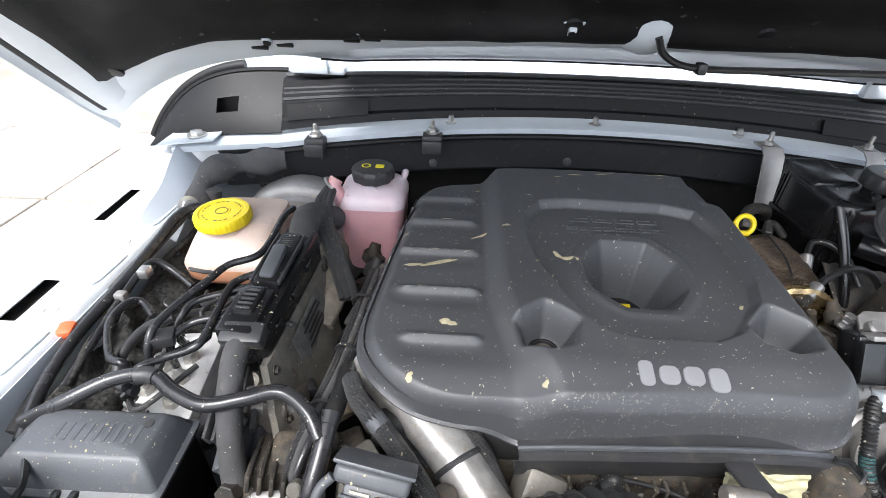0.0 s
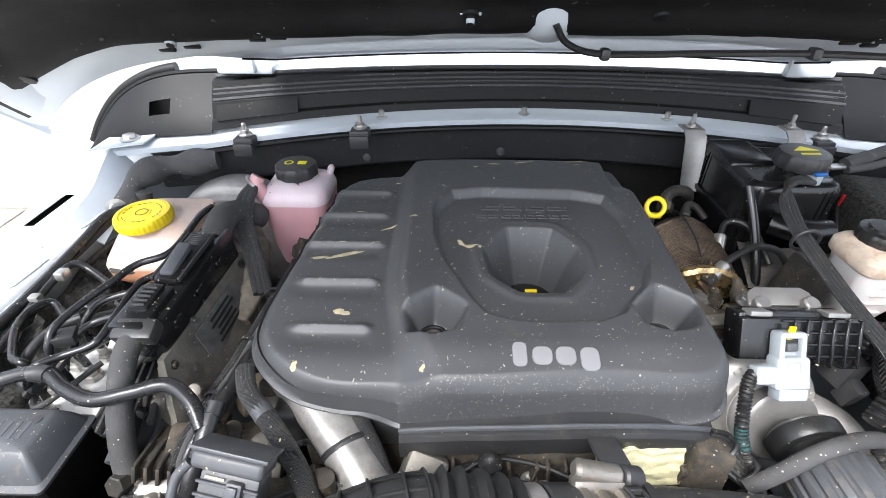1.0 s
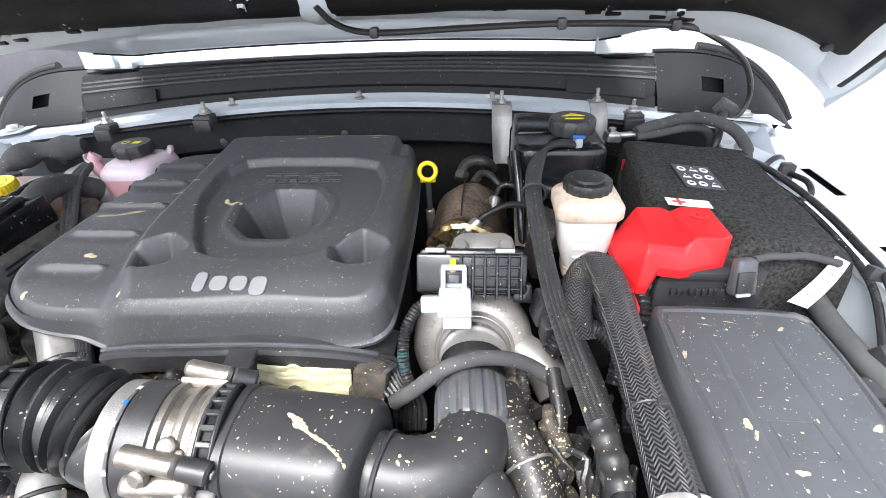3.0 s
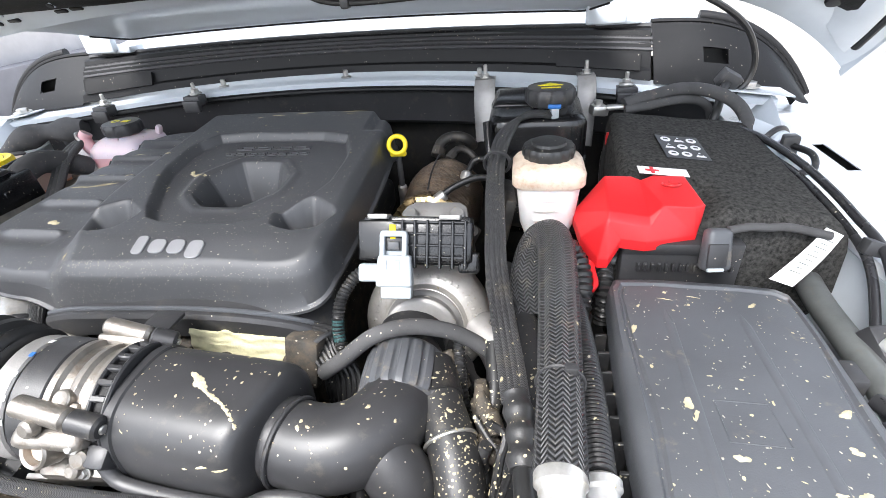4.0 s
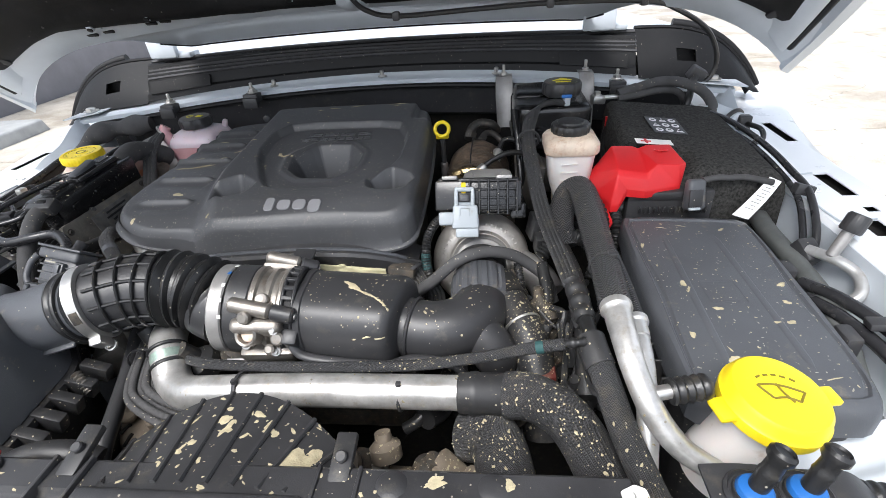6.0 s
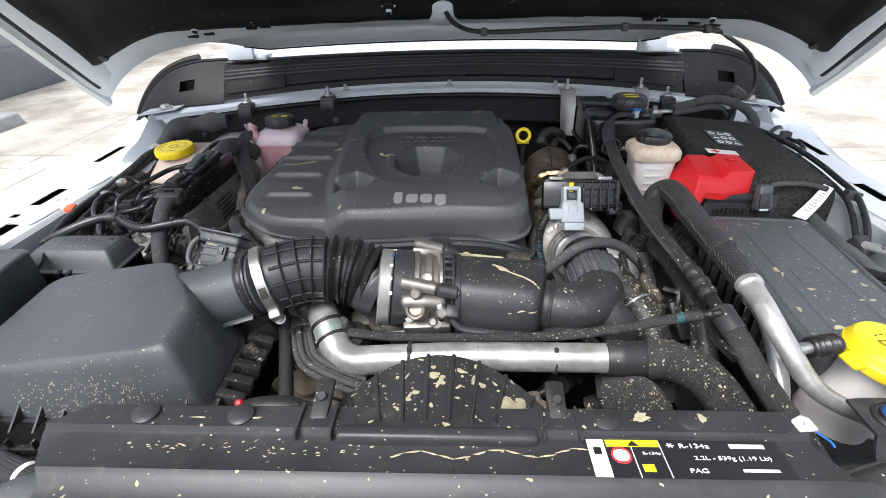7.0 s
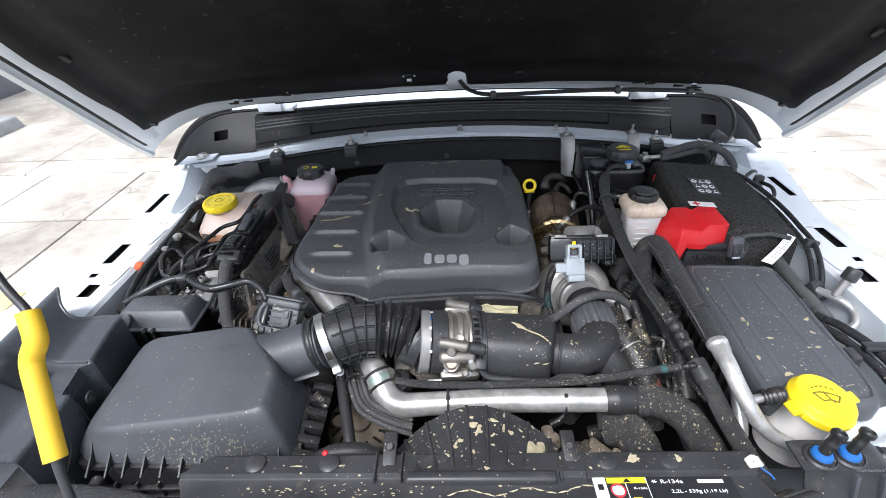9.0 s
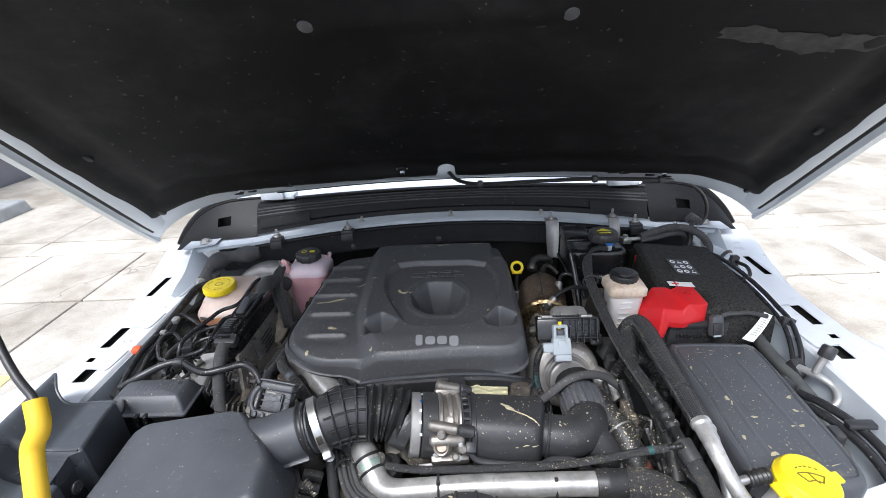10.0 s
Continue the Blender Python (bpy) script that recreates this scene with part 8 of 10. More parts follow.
for k in range(10):
    x, y, z = rk.uniform(0.26, 0.34), rk.uniform(-0.56, -0.36), rk.uniform(1.02, 1.055)
    pts = [(x, y, z)]
    for _ in range(3):
        x, y, z = x + rk.uniform(-0.02, 0.02), y + rk.uniform(-0.06, 0.02), z + rk.uniform(-0.014, 0.006)
        pts.append((x, y, z))
    hose("thin_wire", "thin mud-flecked wire beside the turbo", pts, rk.uniform(0.002, 0.005), rk.choice(("rubber", "plastic_dirty", "tape")), 8, "thin wires", "wire")

# wing-side pipes and wiring
pipe = thing("wing_pipe", (0.57, -0.42, 1.0), "dull aluminium pipe along the inner wing", "metal pipe")
part("tube", tube([(0.590, -0.28, 1.045), (0.583, -0.36, 1.035), (0.580, -0.42, 1.034), (0.576, -0.48, 1.034), (0.570, -0.54, 1.03), (0.565, -0.60, 1.0)], 0.0115, 20, 0.005), "pipe_grey", pipe)
valve = thing("service_valve", (0.60, -0.47, 1.05), "aluminium service valve with black screw cap", "valve")
part("pipe", tube([(0.590, -0.44, 1.05), (0.602, -0.47, 1.055), (0.612, -0.492, 1.05), (0.606, -0.512, 1.04), (0.588, -0.515, 1.03), (0.57, -0.50, 1.02)], 0.0060, 18, 0.003), "alu_bright", valve)
part("stem", can((0.598, -0.465, 1.056), (0.612, -0.458, 1.088), 0.0062, 16), "alu", valve)
part("cap", lathe([(0.0100, 0), (0.0112, 0.002), (0.0112, 0.018), (0.0095, 0.021)], axis((0.611, -0.4585, 1.084), (0.618, -0.455, 1.10)), 48, wob=lambda a, h: 1 + 0.02 * math.cos(16 * a)), "plastic", valve, "black knurled cap")
wh = thing("wing_harness", (0.6, -0.3, 1.09), "black wiring loom along the fender with ties", "cable harness", group="harnesses")
part("loom", tube([(0.585, -0.095, 1.112), (0.605, -0.14, 1.110), (0.618, -0.20, 1.105), (0.622, -0.26, 1.100), (0.622, -0.31, 1.094), (0.622, -0.36, 1.085), (0.612, -0.41, 1.06), (0.60, -0.44, 1.03)], 0.0044, 12, 0.005), "pipe_black", wh)
part("loom", tube([(0.590, -0.10, 1.106), (0.600, -0.15, 1.100), (0.612, -0.22, 1.096), (0.614, -0.30, 1.088), (0.612, -0.36, 1.076), (0.60, -0.41, 1.05), (0.588, -0.44, 1.03)], 0.0040, 12, 0.005), "pipe_black", wh)
part("saddle", block((0.024, 0.012, 0.014), Matrix.Translation((0.620, -0.352, 1.084)) @ pose(0, 0, 0, -10, 15, 0), 0.002), "plastic", wh, "black clip saddle")
part("boot", block((0.022, 0.03, 0.04), Matrix.Translation((0.592, -0.430, 1.035)) @ pose(0, 0, 0, 30, 0, 12), 0.004), "plastic", wh, "black boot at its end")
fl = thing("front_loom", (0.56, -0.6, 1.03), "black cables held by a saddle beside the fuse box", "cable harness", group="harnesses")
part("cable", tube([(0.560, -0.49, 1.040), (0.575, -0.53, 1.048), (0.592, -0.58, 1.046), (0.596, -0.63, 1.036), (0.585, -0.70, 1.01)], 0.0066, 12, 0.005), "pipe_black", fl)
part("cable", tube([(0.555, -0.51, 1.035), (0.568, -0.55, 1.040), (0.580, -0.60, 1.036), (0.582, -0.65, 1.024), (0.57, -0.72, 1.0)], 0.0066, 12, 0.005), "pipe_black", fl)
part("saddle", block((0.036, 0.016, 0.008), Matrix.Translation((0.588, -0.575, 1.055)) @ pose(0, 0, 0, -8, -8, -10), 0.002), "plastic", fl, "black saddle clip")
dev = thing("wing_valve", (0.625, -0.12, 1.08), "pale canister with black bracket on the wing", "canister")
part("canister", can((0.600, -0.075, 1.100), (0.632, -0.125, 1.092), 0.022, 24, 0.004), "inner", dev)
part("strap", ring((0.626, -0.115, 1.094), (0.632, -0.125, 1.092), 0.0225, 0.004, 30, 8), "plastic", dev)
part("lead", tube([(0.640, -0.135, 1.10), (0.652, -0.16, 1.098), (0.645, -0.185, 1.09), (0.625, -0.19, 1.085)], 0.004, 10, 0.004), "rubber", dev)
part("plug", block((0.02, 0.016, 0.024), Matrix.Translation((0.638, -0.130, 1.100)), 0.003), "plastic", dev)
cc = thing("corner_connector", (0.60, 0.0, 1.12), "black connector and cables at the cowl corner", "connector")
part("body", block((0.03, 0.02, 0.024), Matrix.Translation((0.600, 0.000, 1.150)) @ pose(0, 0, 0, 10, 30, 0), 0.003), "plastic", cc)
part("cable", tube([(0.60, 0.0, 1.15), (0.588, -0.02, 1.14), (0.575, -0.05, 1.12), (0.565, -0.06, 1.09)], 0.006, 12, 0.004), "rubber", cc)
# clips at the radiator's corner
for x, y, z, a in ((0.315, -0.757, 1.066, 20),):
    ob = thing("wire_clip", (x, y, z), "pale plastic clip with blue wire near the radiator corner", "clip", group="corner clips")
    part("clip", slab([(-0.009, -0.005), (0.009, -0.007), (0.010, 0.004), (0.003, 0.008), (-0.008, 0.006)], 0, 0.004, 0.0015, m=Matrix.Translation((x, y, z)) @ pose(0, 0, 0, 10, 10, a)), "paper", ob)
    part("eye", ring((x - 0.002, y, z + 0.004), (x - 0.002, y, z + 1), 0.0022, 0.0008, 16, 6), "steel", ob)
    part("wire", tube([(x + 0.004, y - 0.008, z + 0.004), (x + 0.012, y - 0.016, z + 0.002), (x + 0.014, y - 0.019, z - 0.001)], 0.0010, 8, 0.003), "blue", ob)
ob = thing("headlamp_bracket", (0.40, -0.765, 1.0), "dark grey headlamp bracket with adjuster plugs and blue seals", "bracket")


def lamp_beam(s, c):
    """Bracket sheet: flat top, rounded front edge, then a face that leans forward; its end slopes away."""
    x = 0.358 + 0.134 * s
    fall = 0.040 * step01(0.62, 1.0, s)
    if c < 0.4:
        return Vector((x, -0.738 - 0.036 * c / 0.4, 1.078 + 0.002 * math.sin(9 * s) - fall))
    f = (c - 0.4) / 0.6
    return Vector((x + 0.01 * f, -0.774 - 0.030 * f ** 1.6, 1.078 + 0.002 * math.sin(9 * s) - fall - 0.058 * f))


part("beam", solidify(grid(lamp_beam, 40, 30), 0.003), "plastic", ob, "dusty moulded bracket face")
for s0 in (0.38, 0.60, 0.82):
    q = lamp_beam(s0, 0.55)
    part("gusset", block((0.005, 0.012, 0.036), Matrix.Translation(q + Vector((0, -0.003, -0.006))) @ pose(0, 0, 0, -18, 0, 0), 0.002), "shroud", ob)
for k in range(12):
    part("tooth", block((0.0022, 0.004, 0.003), Matrix.Translation(lamp_beam(0.40 + 0.022 * k, 0.40) + Vector((0, 0.001, 0.001))), 0.0006, 1), "grey", ob)
for x, y in ((0.382, -0.759), (0.412, -0.758)):
    part("collar", lathe([(0.0165, -0.002), (0.0165, 0.003), (0.0145, 0.005), (0.0135, 0.003), (0.0120, 0.003), (0.0115, 0.006), (0.0105, 0.006)], Matrix.Translation((x, y, 1.078)), 32), "gloss", ob, "black ringed collar")
    part("seal", lathe([(0.0106, 0), (0.0108, 0.004), (0.0095, 0.0065), (0.006, 0.008)], Matrix.Translation((x, y, 1.081)), 28), "blue", ob, "blue rubber seal")
    b = lathe([(0.0050, 0), (0.0058, 0.004), (0.0058, 0.014), (0.0064, 0.016), (0.0058, 0.018), (0.0056, 0.025), (0.0078, 0.028), (0.0078, 0.032), (0.0060, 0.034), (0.0052, 0.032), (0.001, 0.0315)], axis((x, y, 1.085), (x + 0.012, y + 0.006, 1.122)), 28)
    part("plug", b, "rubber", ob, "ribbed black adjuster plug")
mb = thing("muddy_mount", (0.35, -0.785, 1.0), "black ribbed mount caked in dried mud", "bracket")
part("body", block((0.040, 0.026, 0.070), Matrix.Translation((0.362, -0.792, 1.022)) @ pose(0, 0, 0, 8, -14, 12), 0.006, 3), "plastic_dirty", mb)
for k in range(5):
    part("rib", block((0.046, 0.030, 0.004), Matrix.Translation((0.364 - 0.003 * k, -0.792 - 0.001 * k, 0.995 + 0.013 * k)) @ pose(0, 0, 0, 8, -14, 12), 0.0015, 1), "plastic_dirty", mb)
for x, z, r in ((0.358, 1.045, 0.006), (0.366, 1.020, 0.005), (0.352, 1.030, 0.004)):
    part("mud_cake", lathe([(r * 1.3, 0), (r, 0.0025), (r * 0.4, 0.004), (0.0005, 0.004)], axis((x, -0.806, z), (x, -0.83, z + 0.008)), 11, wob=lambda a, h: 1 + 0.25 * math.sin(3 * a + x * 900)), "mud", mb)
hose("lamp_lead", "ribbed black lead behind the headlamp bracket", [(0.440, -0.735, 1.035), (0.470, -0.735, 1.042), (0.505, -0.742, 1.040), (0.545, -0.755, 1.02), (0.58, -0.78, 0.98)], 0.012, "rubber", 20, ribs=0.0014, pitch=0.006)
ob = solo("muddy_bracket", block((0.06, 0.05, 0.03), Matrix.Translation((0.345, -0.80, 1.03)) @ pose(0, 0, 0, 10, 20, 25), 0.008), "plastic_dirty", "mud-caked bracket at the radiator corner", "bracket")
def wing_front(s, c):
    """Inner wing sheet with a pressed ridge that falls towards the lamp."""
    ridge = 0.012 * math.exp(-((c - 0.42) / 0.10) ** 2) + 0.006 * math.exp(-((c - 0.62) / 0.05) ** 2)
    return Vector((0.435 + 0.20 * s, -0.672 + 0.030 * s - 0.105 * c, 0.990 + 0.062 * s - 0.022 * c + ridge))


solo("white_wing_front", solidify(grid(wing_front, 16, 28), 0.002), "inner", "pale inner wing sheet beside the washer bottle", "car body", kind="structure")

# ---- brake side ----
brake = thing("brake_fluid_reservoir", (-0.51, -0.19, 1.02), "milky brake fluid reservoir with yellow ribbed cap", "reservoir")
rings = []
for z, pts in ((1.022, (-0.540, -0.468, -0.212, -0.122)), (1.030, (-0.552, -0.460, -0.222, -0.112)), (1.042, (-0.561, -0.455, -0.230, -0.106)), (1.058, (-0.562, -0.454, -0.232, -0.106))):
    rings.append([Vector((x, y, z)) for x, y in rounded(*pts, 0.014, 5)])
low_b = loft(rings)
part("lower_tank", low_b, "tank_orange", brake, "lower half with amber fluid")
rings = []
for z, pts in ((1.0575, (-0.562, -0.454, -0.232, -0.106)), (1.062, (-0.563, -0.453, -0.231, -0.104)), (1.067, (-0.562, -0.453, -0.227, -0.104)), (1.084, (-0.556, -0.455, -0.206, -0.104)), (1.094, (-0.551, -0.458, -0.194, -0.106)), (1.097, (-0.545, -0.464, -0.188, -0.112))):
    rings.append([Vector((x, y, z)) for x, y in rounded(*pts, 0.014, 5)])
M["tank_tint"] = mat("milky_amber_tinted_plastic", (0.60, 0.47, 0.40), 0.35, var=0.2, scale=14, bump=0.05, sss=0.35)
part("upper_tank", loft(rings), "tank_tint", brake, "milky upper half")
part("neck", can((-0.520, -0.176, 1.088), (-0.522, -0.174, 1.100), 0.029), "tank", brake)
BMX = axis((-0.523, -0.175, 1.096), (-0.524, -0.177, 1.16)) @ Matrix.Scale(0.95, 4)
b = lathe([(0.034, 0), (0.0365, 0.002), (0.037, 0.004), (0.037, 0.013), (0.035, 0.0165), (0.030, 0.017), (0.0285, 0.0155), (0.012, 0.0155), (0.011, 0.0165), (0.001, 0.0165)], BMX, 144, wob=lambda a, h: 1 + 0.012 * (1 if math.sin(36 * a) > 0 else -1) * (0.003 < h < 0.014))
capb = part("cap", b, "yellow", brake, "yellow ribbed screw cap")
b = ring(BMX @ Vector((0, 0, 0.0165)), BMX @ Vector((0, 0, 0.03)), 0.0075, 0.0007, 24, 6)
part("sign", b, "emboss", capb, "dark printed brake sign")
for k in range(24):
    a = 2 * math.pi * k / 24
    if k % 4 != 3:
        part("print_bar", block((0.0012, 0.0042, 0.0004), BMX @ Matrix.Rotation(a, 4, "Z") @ Matrix.Translation((0.0245, 0, 0.0163)), 0), "emboss", capb)
booster = thing("brake_booster", (-0.47, 0.0, 0.95), "dull grey brake booster drum behind the reservoir", "brake booster")
b = lathe([(0.03, 0), (0.055, 0.002), (0.075, 0.012), (0.086, 0.016), (0.09, 0.026), (0.102, 0.030), (0.106, 0.036), (0.106, 0.060), (0.10, 0.08)], axis((-0.465, -0.085, 0.985), (-0.465, 0.02, 0.985)), 64)
part("drum", b, "alu", booster)
ob = part("cylinder", can((-0.47, -0.22, 1.005), (-0.468, -0.08, 0.99), 0.022), "alu", booster, "master cylinder body")

cool = thing("coolant_bottle", (-0.34, -0.08, 1.02), "milky coolant bottle with pink fluid and black cap", "coolant bottle")
rings = []
for z, g in ((0.99, -0.006), (1.02, -0.001), (1.096, 0.004)):
    rings.append([Vector((x, y, z)) for x, y in rounded(-0.385 - g, -0.298 + g, -0.128 - g, -0.042 + g, 0.020, 5)])
part("lower_tank", loft(rings), "tank_pink", cool, "lower half with pink coolant")
rings = []
for z, g in ((1.0955, 0.004), (1.101, 0.004), (1.108, 0.002), (1.114, -0.003), (1.119, -0.012), (1.121, -0.026)):
    rings.append([Vector((x, y, z)) for x, y in rounded(-0.385 - g, -0.298 + g, -0.128 - g, -0.042 + g, 0.020, 5)])
M["tank_cool"] = mat("milky_pink_tinted_tank", (0.74, 0.62, 0.66), 0.33, var=0.08, bump=0.05, sss=0.35)
part("upper_tank", loft(rings), "tank_cool", cool, "milky upper half")
part("spout", tube([(-0.378, -0.112, 1.095), (-0.388, -0.116, 1.112), (-0.392, -0.114, 1.124), (-0.388, -0.110, 1.132)], lambda t: 0.012 - 0.003 * t, 16, 0.003), "tank_pink", cool, "pink overflow spout")
part("ear", block((0.010, 0.012, 0.018), Matrix.Translation((-0.300, -0.058, 1.118)) @ pose(0, 0, 0, 0, 20, 0), 0.005), "tank_cool", cool)
CM = Matrix.Translation((-0.342, -0.084, 1.118))
part("neck", can((-0.342, -0.084, 1.11), (-0.342, -0.084, 1.124), 0.022), "tank_cool", cool)
b = lathe([(0.026, 0.004), (0.029, 0.006), (0.0295, 0.010), (0.0295, 0.019), (0.027, 0.0225), (0.001, 0.0235)], CM, 72, wob=lambda a, h: 1 + 0.03 * math.cos(10 * a) * (h < 0.02))
capc = part("cap", b, "plastic", cool, "black lobed cap")
b = ring(CM @ Vector((-0.009, 0.0, 0.0236)), CM @ Vector((-0.009, 0, 1)), 0.0055, 0.0012, 20, 6, r2=0.0004)
part("sign", b, "ink_yellow", capc, "yellow printed sign")
part("sign", box(-0.338, -0.326, -0.089, -0.079, 1.1412, 1.1419, 0), "ink_yellow", capc, "yellow printed sign")
part("clip", ring((-0.395, -0.113, 1.124), (-0.388, -0.111, 1.13), 0.0115, 0.0022, 20, 6), "steel", cool)
h = thing("overflow_hose", (-0.38, -0.16, 1.08), "ribbed black overflow hose from the coolant bottle", "hose", group="bay hoses")
for off in (-0.007, 0.0, 0.007):
    part("strand", tube([(-0.394 + off * 0.5, -0.118, 1.122), (-0.400 + off, -0.140, 1.112), (-0.395 + off, -0.17, 1.100), (-0.380 + off, -0.20, 1.088), (-0.362 + off, -0.235, 1.075), (-0.345 + off, -0.27, 1.055)], 0.0055, 10, 0.004), "braid", h)

# control unit and its loom
ecu = thing("control_unit", (-0.40, -0.31, 1.05), "long black control unit connector with lever", "control unit")
EM = Matrix.Translation((-0.412, -0.300, 1.090)) @ pose(0, 0, 0, 4, 0, -4)
part("body", block((0.038, 0.165, 0.046), EM, 0.005), "jet", ecu)
part("cover", block((0.028, 0.085, 0.016), EM @ Matrix.Translation((-0.002, 0.018, 0.026)), 0.006), "jet", ecu, "raised connector hood")
part("lever", block((0.016, 0.046, 0.009), EM @ Matrix.Translation((-0.002, 0.004, 0.036)) @ pose(0, 0, 0, 8), 0.004), "grey", ecu, "grey locking lever")
for k in range(7):
    part("grip", block((0.016, 0.0018, 0.0015), EM @ Matrix.Translation((-0.002, 0.032 + 0.0035 * k, 0.0345)), 0.0004, 1), "jet", ecu)
part("socket", block((0.036, 0.060, 0.020), EM @ Matrix.Translation((-0.006, -0.058, 0.020)), 0.004), "jet", ecu, "square socket")
part("panel", block((0.020, 0.034, 0.006), EM @ Matrix.Translation((-0.006, -0.048, 0.031)), 0.002), "jet", ecu)
for k in range(3):
    part("catch", block((0.003, 0.014, 0.010), EM @ Matrix.Translation((0.0195, -0.052 + 0.045 * k, 0.004)), 0.001, 1), "jet", ecu, "low side catch")
part("rear_loom", tube([(-0.405, -0.235, 1.105), (-0.408, -0.21, 1.112), (-0.410, -0.185, 1.112), (-0.404, -0.155, 1.10), (-0.39, -0.13, 1.08)], 0.017, 20, 0.004), "tape", ecu, "taped loom")
LM = thing("engine_loom", (-0.42, -0.45, 1.0), "thick cloth-taped loom dropping beside the brake unit", "cable harness", group="harnesses")
part("wrap", tube([(-0.418, -0.378, 1.100), (-0.420, -0.400, 1.097), (-0.418, -0.43, 1.075), (-0.412, -0.46, 1.04), (-0.405, -0.48, 1.0), (-0.395, -0.49, 0.95)], 0.0108, 20, 0.004), "tape", LM)
part("boot", block((0.040, 0.022, 0.018), Matrix.Translation((-0.417, -0.384, 1.104)) @ pose(0, 0, 0, 20), 0.004), "gloss", LM, "ribbed plastic boot")
plate_b = thing("unit_bracket", (-0.355, -0.36, 1.0), "dusty cast bracket with printed label behind the control unit", "bracket")
PQ = [Vector((-0.386, -0.215, 1.078)), Vector((-0.398, -0.392, 1.074)), Vector((-0.372, -0.455, 0.985)), Vector((-0.360, -0.265, 1.000))]


def plate_at(s, c):
    return PQ[0].lerp(PQ[1], s).lerp(PQ[3].lerp(PQ[2], s), c) + Vector((0.002, 0, 0.002)) * noise.noise(Vector((s * 6, c * 6, 8)))


part("plate", solidify(grid(plate_at, 16, 10), 0.008), "dusty_plate", plate_b, "dusty cast face")


def plate_frame(s, c, lift):
    ax, ay = (plate_at(s + 0.05, c) - plate_at(s - 0.05, c)).normalized(), (plate_at(s, c - 0.05) - plate_at(s, c + 0.05)).normalized()
    nz = ax.cross(ay).normalized()
    if nz.z < 0:
        nz = -nz
    return Matrix.Translation(plate_at(s, c) + nz * lift) @ Matrix((ax, nz.cross(ax), nz)).transposed().to_4x4()


part("label", block((0.085, 0.042, 0.0008), plate_frame(0.42, 0.34, 0.002), 0), "worn_label", plate_b, "worn grey label")
for k in range(5):
    part("print_bar", block((0.050 - 0.008 * (k % 3), 0.0032, 0.0004), plate_frame(0.42, 0.34, 0.003) @ Matrix.Translation((-0.004, 0.014 - 0.007 * k, 0)), 0), "ink", plate_b)
for s0, c0 in ((0.06, 0.1), (0.94, 0.12), (0.9, 0.6)):
    q = plate_frame(s0, c0, 0.002)
    put_bolt(q.translation, q @ Vector((0, 0, 1)), 0.0035, 0.004, plate_b, "dark_steel")
for k in range(5):
    part("slot_bar", block((0.014, 0.0022, 0.002), EM @ Matrix.Translation((-0.006, -0.062 + 0.006 * k, 0.0345)), 0.0004, 1), "plastic", ecu)
for x in (-0.017, 0.012):
    part("slide", block((0.003, 0.080, 0.006), EM @ Matrix.Translation((x, 0.018, 0.030)), 0.001, 1), "gloss", ecu)
wrap = thing("heat_wrap", (-0.375, -0.2, 1.05), "crumpled dusty grey heat wrap behind the control unit", "insulation")
b = tube([(-0.392, -0.150, 1.070), (-0.384, -0.175, 1.066), (-0.376, -0.205, 1.056), (-0.370, -0.235, 1.046), (-0.372, -0.262, 1.036), (-0.376, -0.285, 1.024)], lambda t: 0.0085 + 0.0095 * step01(0.0, 0.25, t) - 0.006 * step01(0.6, 1.0, t), 28, 0.004, flat=0.8)
for v in b.verts:
    v.co += 0.0035 * noise.noise_vector(v.co * 60) + 0.0015 * noise.noise_vector(v.co * 170)
M["wrap"] = mat("dusty_tan_wrap", (0.20, 0.175, 0.14), 0.85, var=0.4, scale=50, bump=0.8, grain=300, dirt=0.5, dirt_col=(0.30, 0.26, 0.20))
part("sleeve", b, "wrap", wrap)
part("print_bar", block((0.010, 0.026, 0.0008), Matrix.Translation((-0.373, -0.222, 1.0645)) @ pose(0, 0, 0, 22, 10, 12), 0), "grey_plug", wrap, "faded printed patch")

# brake hydraulic block and pipes
absu = thing("brake_hydraulic_unit", (-0.48, -0.40, 1.0), "cast brake hydraulic unit with fittings", "hydraulic unit")
part("block", block((0.115, 0.160, 0.05), Matrix.Translation((-0.540, -0.368, 0.978)) @ pose(0, 0, 0, 3, -3, 4), 0.004), "valve_alu", absu)
for k in range(3):
    part("finned_plate", block((0.008, 0.10, 0.03), Matrix.Translation((-0.425 + 0.012 * k, -0.42, 1.022 - 0.008 * k)) @ pose(0, 0, 0, 6, -25, 6), 0.002), "grey", absu)
FIT = [(-0.507, -0.389), (-0.512, -0.360), (-0.514, -0.332), (-0.538, -0.345), (-0.542, -0.375), (-0.536, -0.405)]
for k, (x, y) in enumerate(FIT):
    b = can((x, y, 1.002), (x, y - 0.001, 1.020), 0.0066, 6, 0.001)
    can((x, y - 0.001, 1.018), (x, y - 0.002, 1.030), 0.0048, 12, 0.001, b)
    part("fitting", b, "steel", absu)
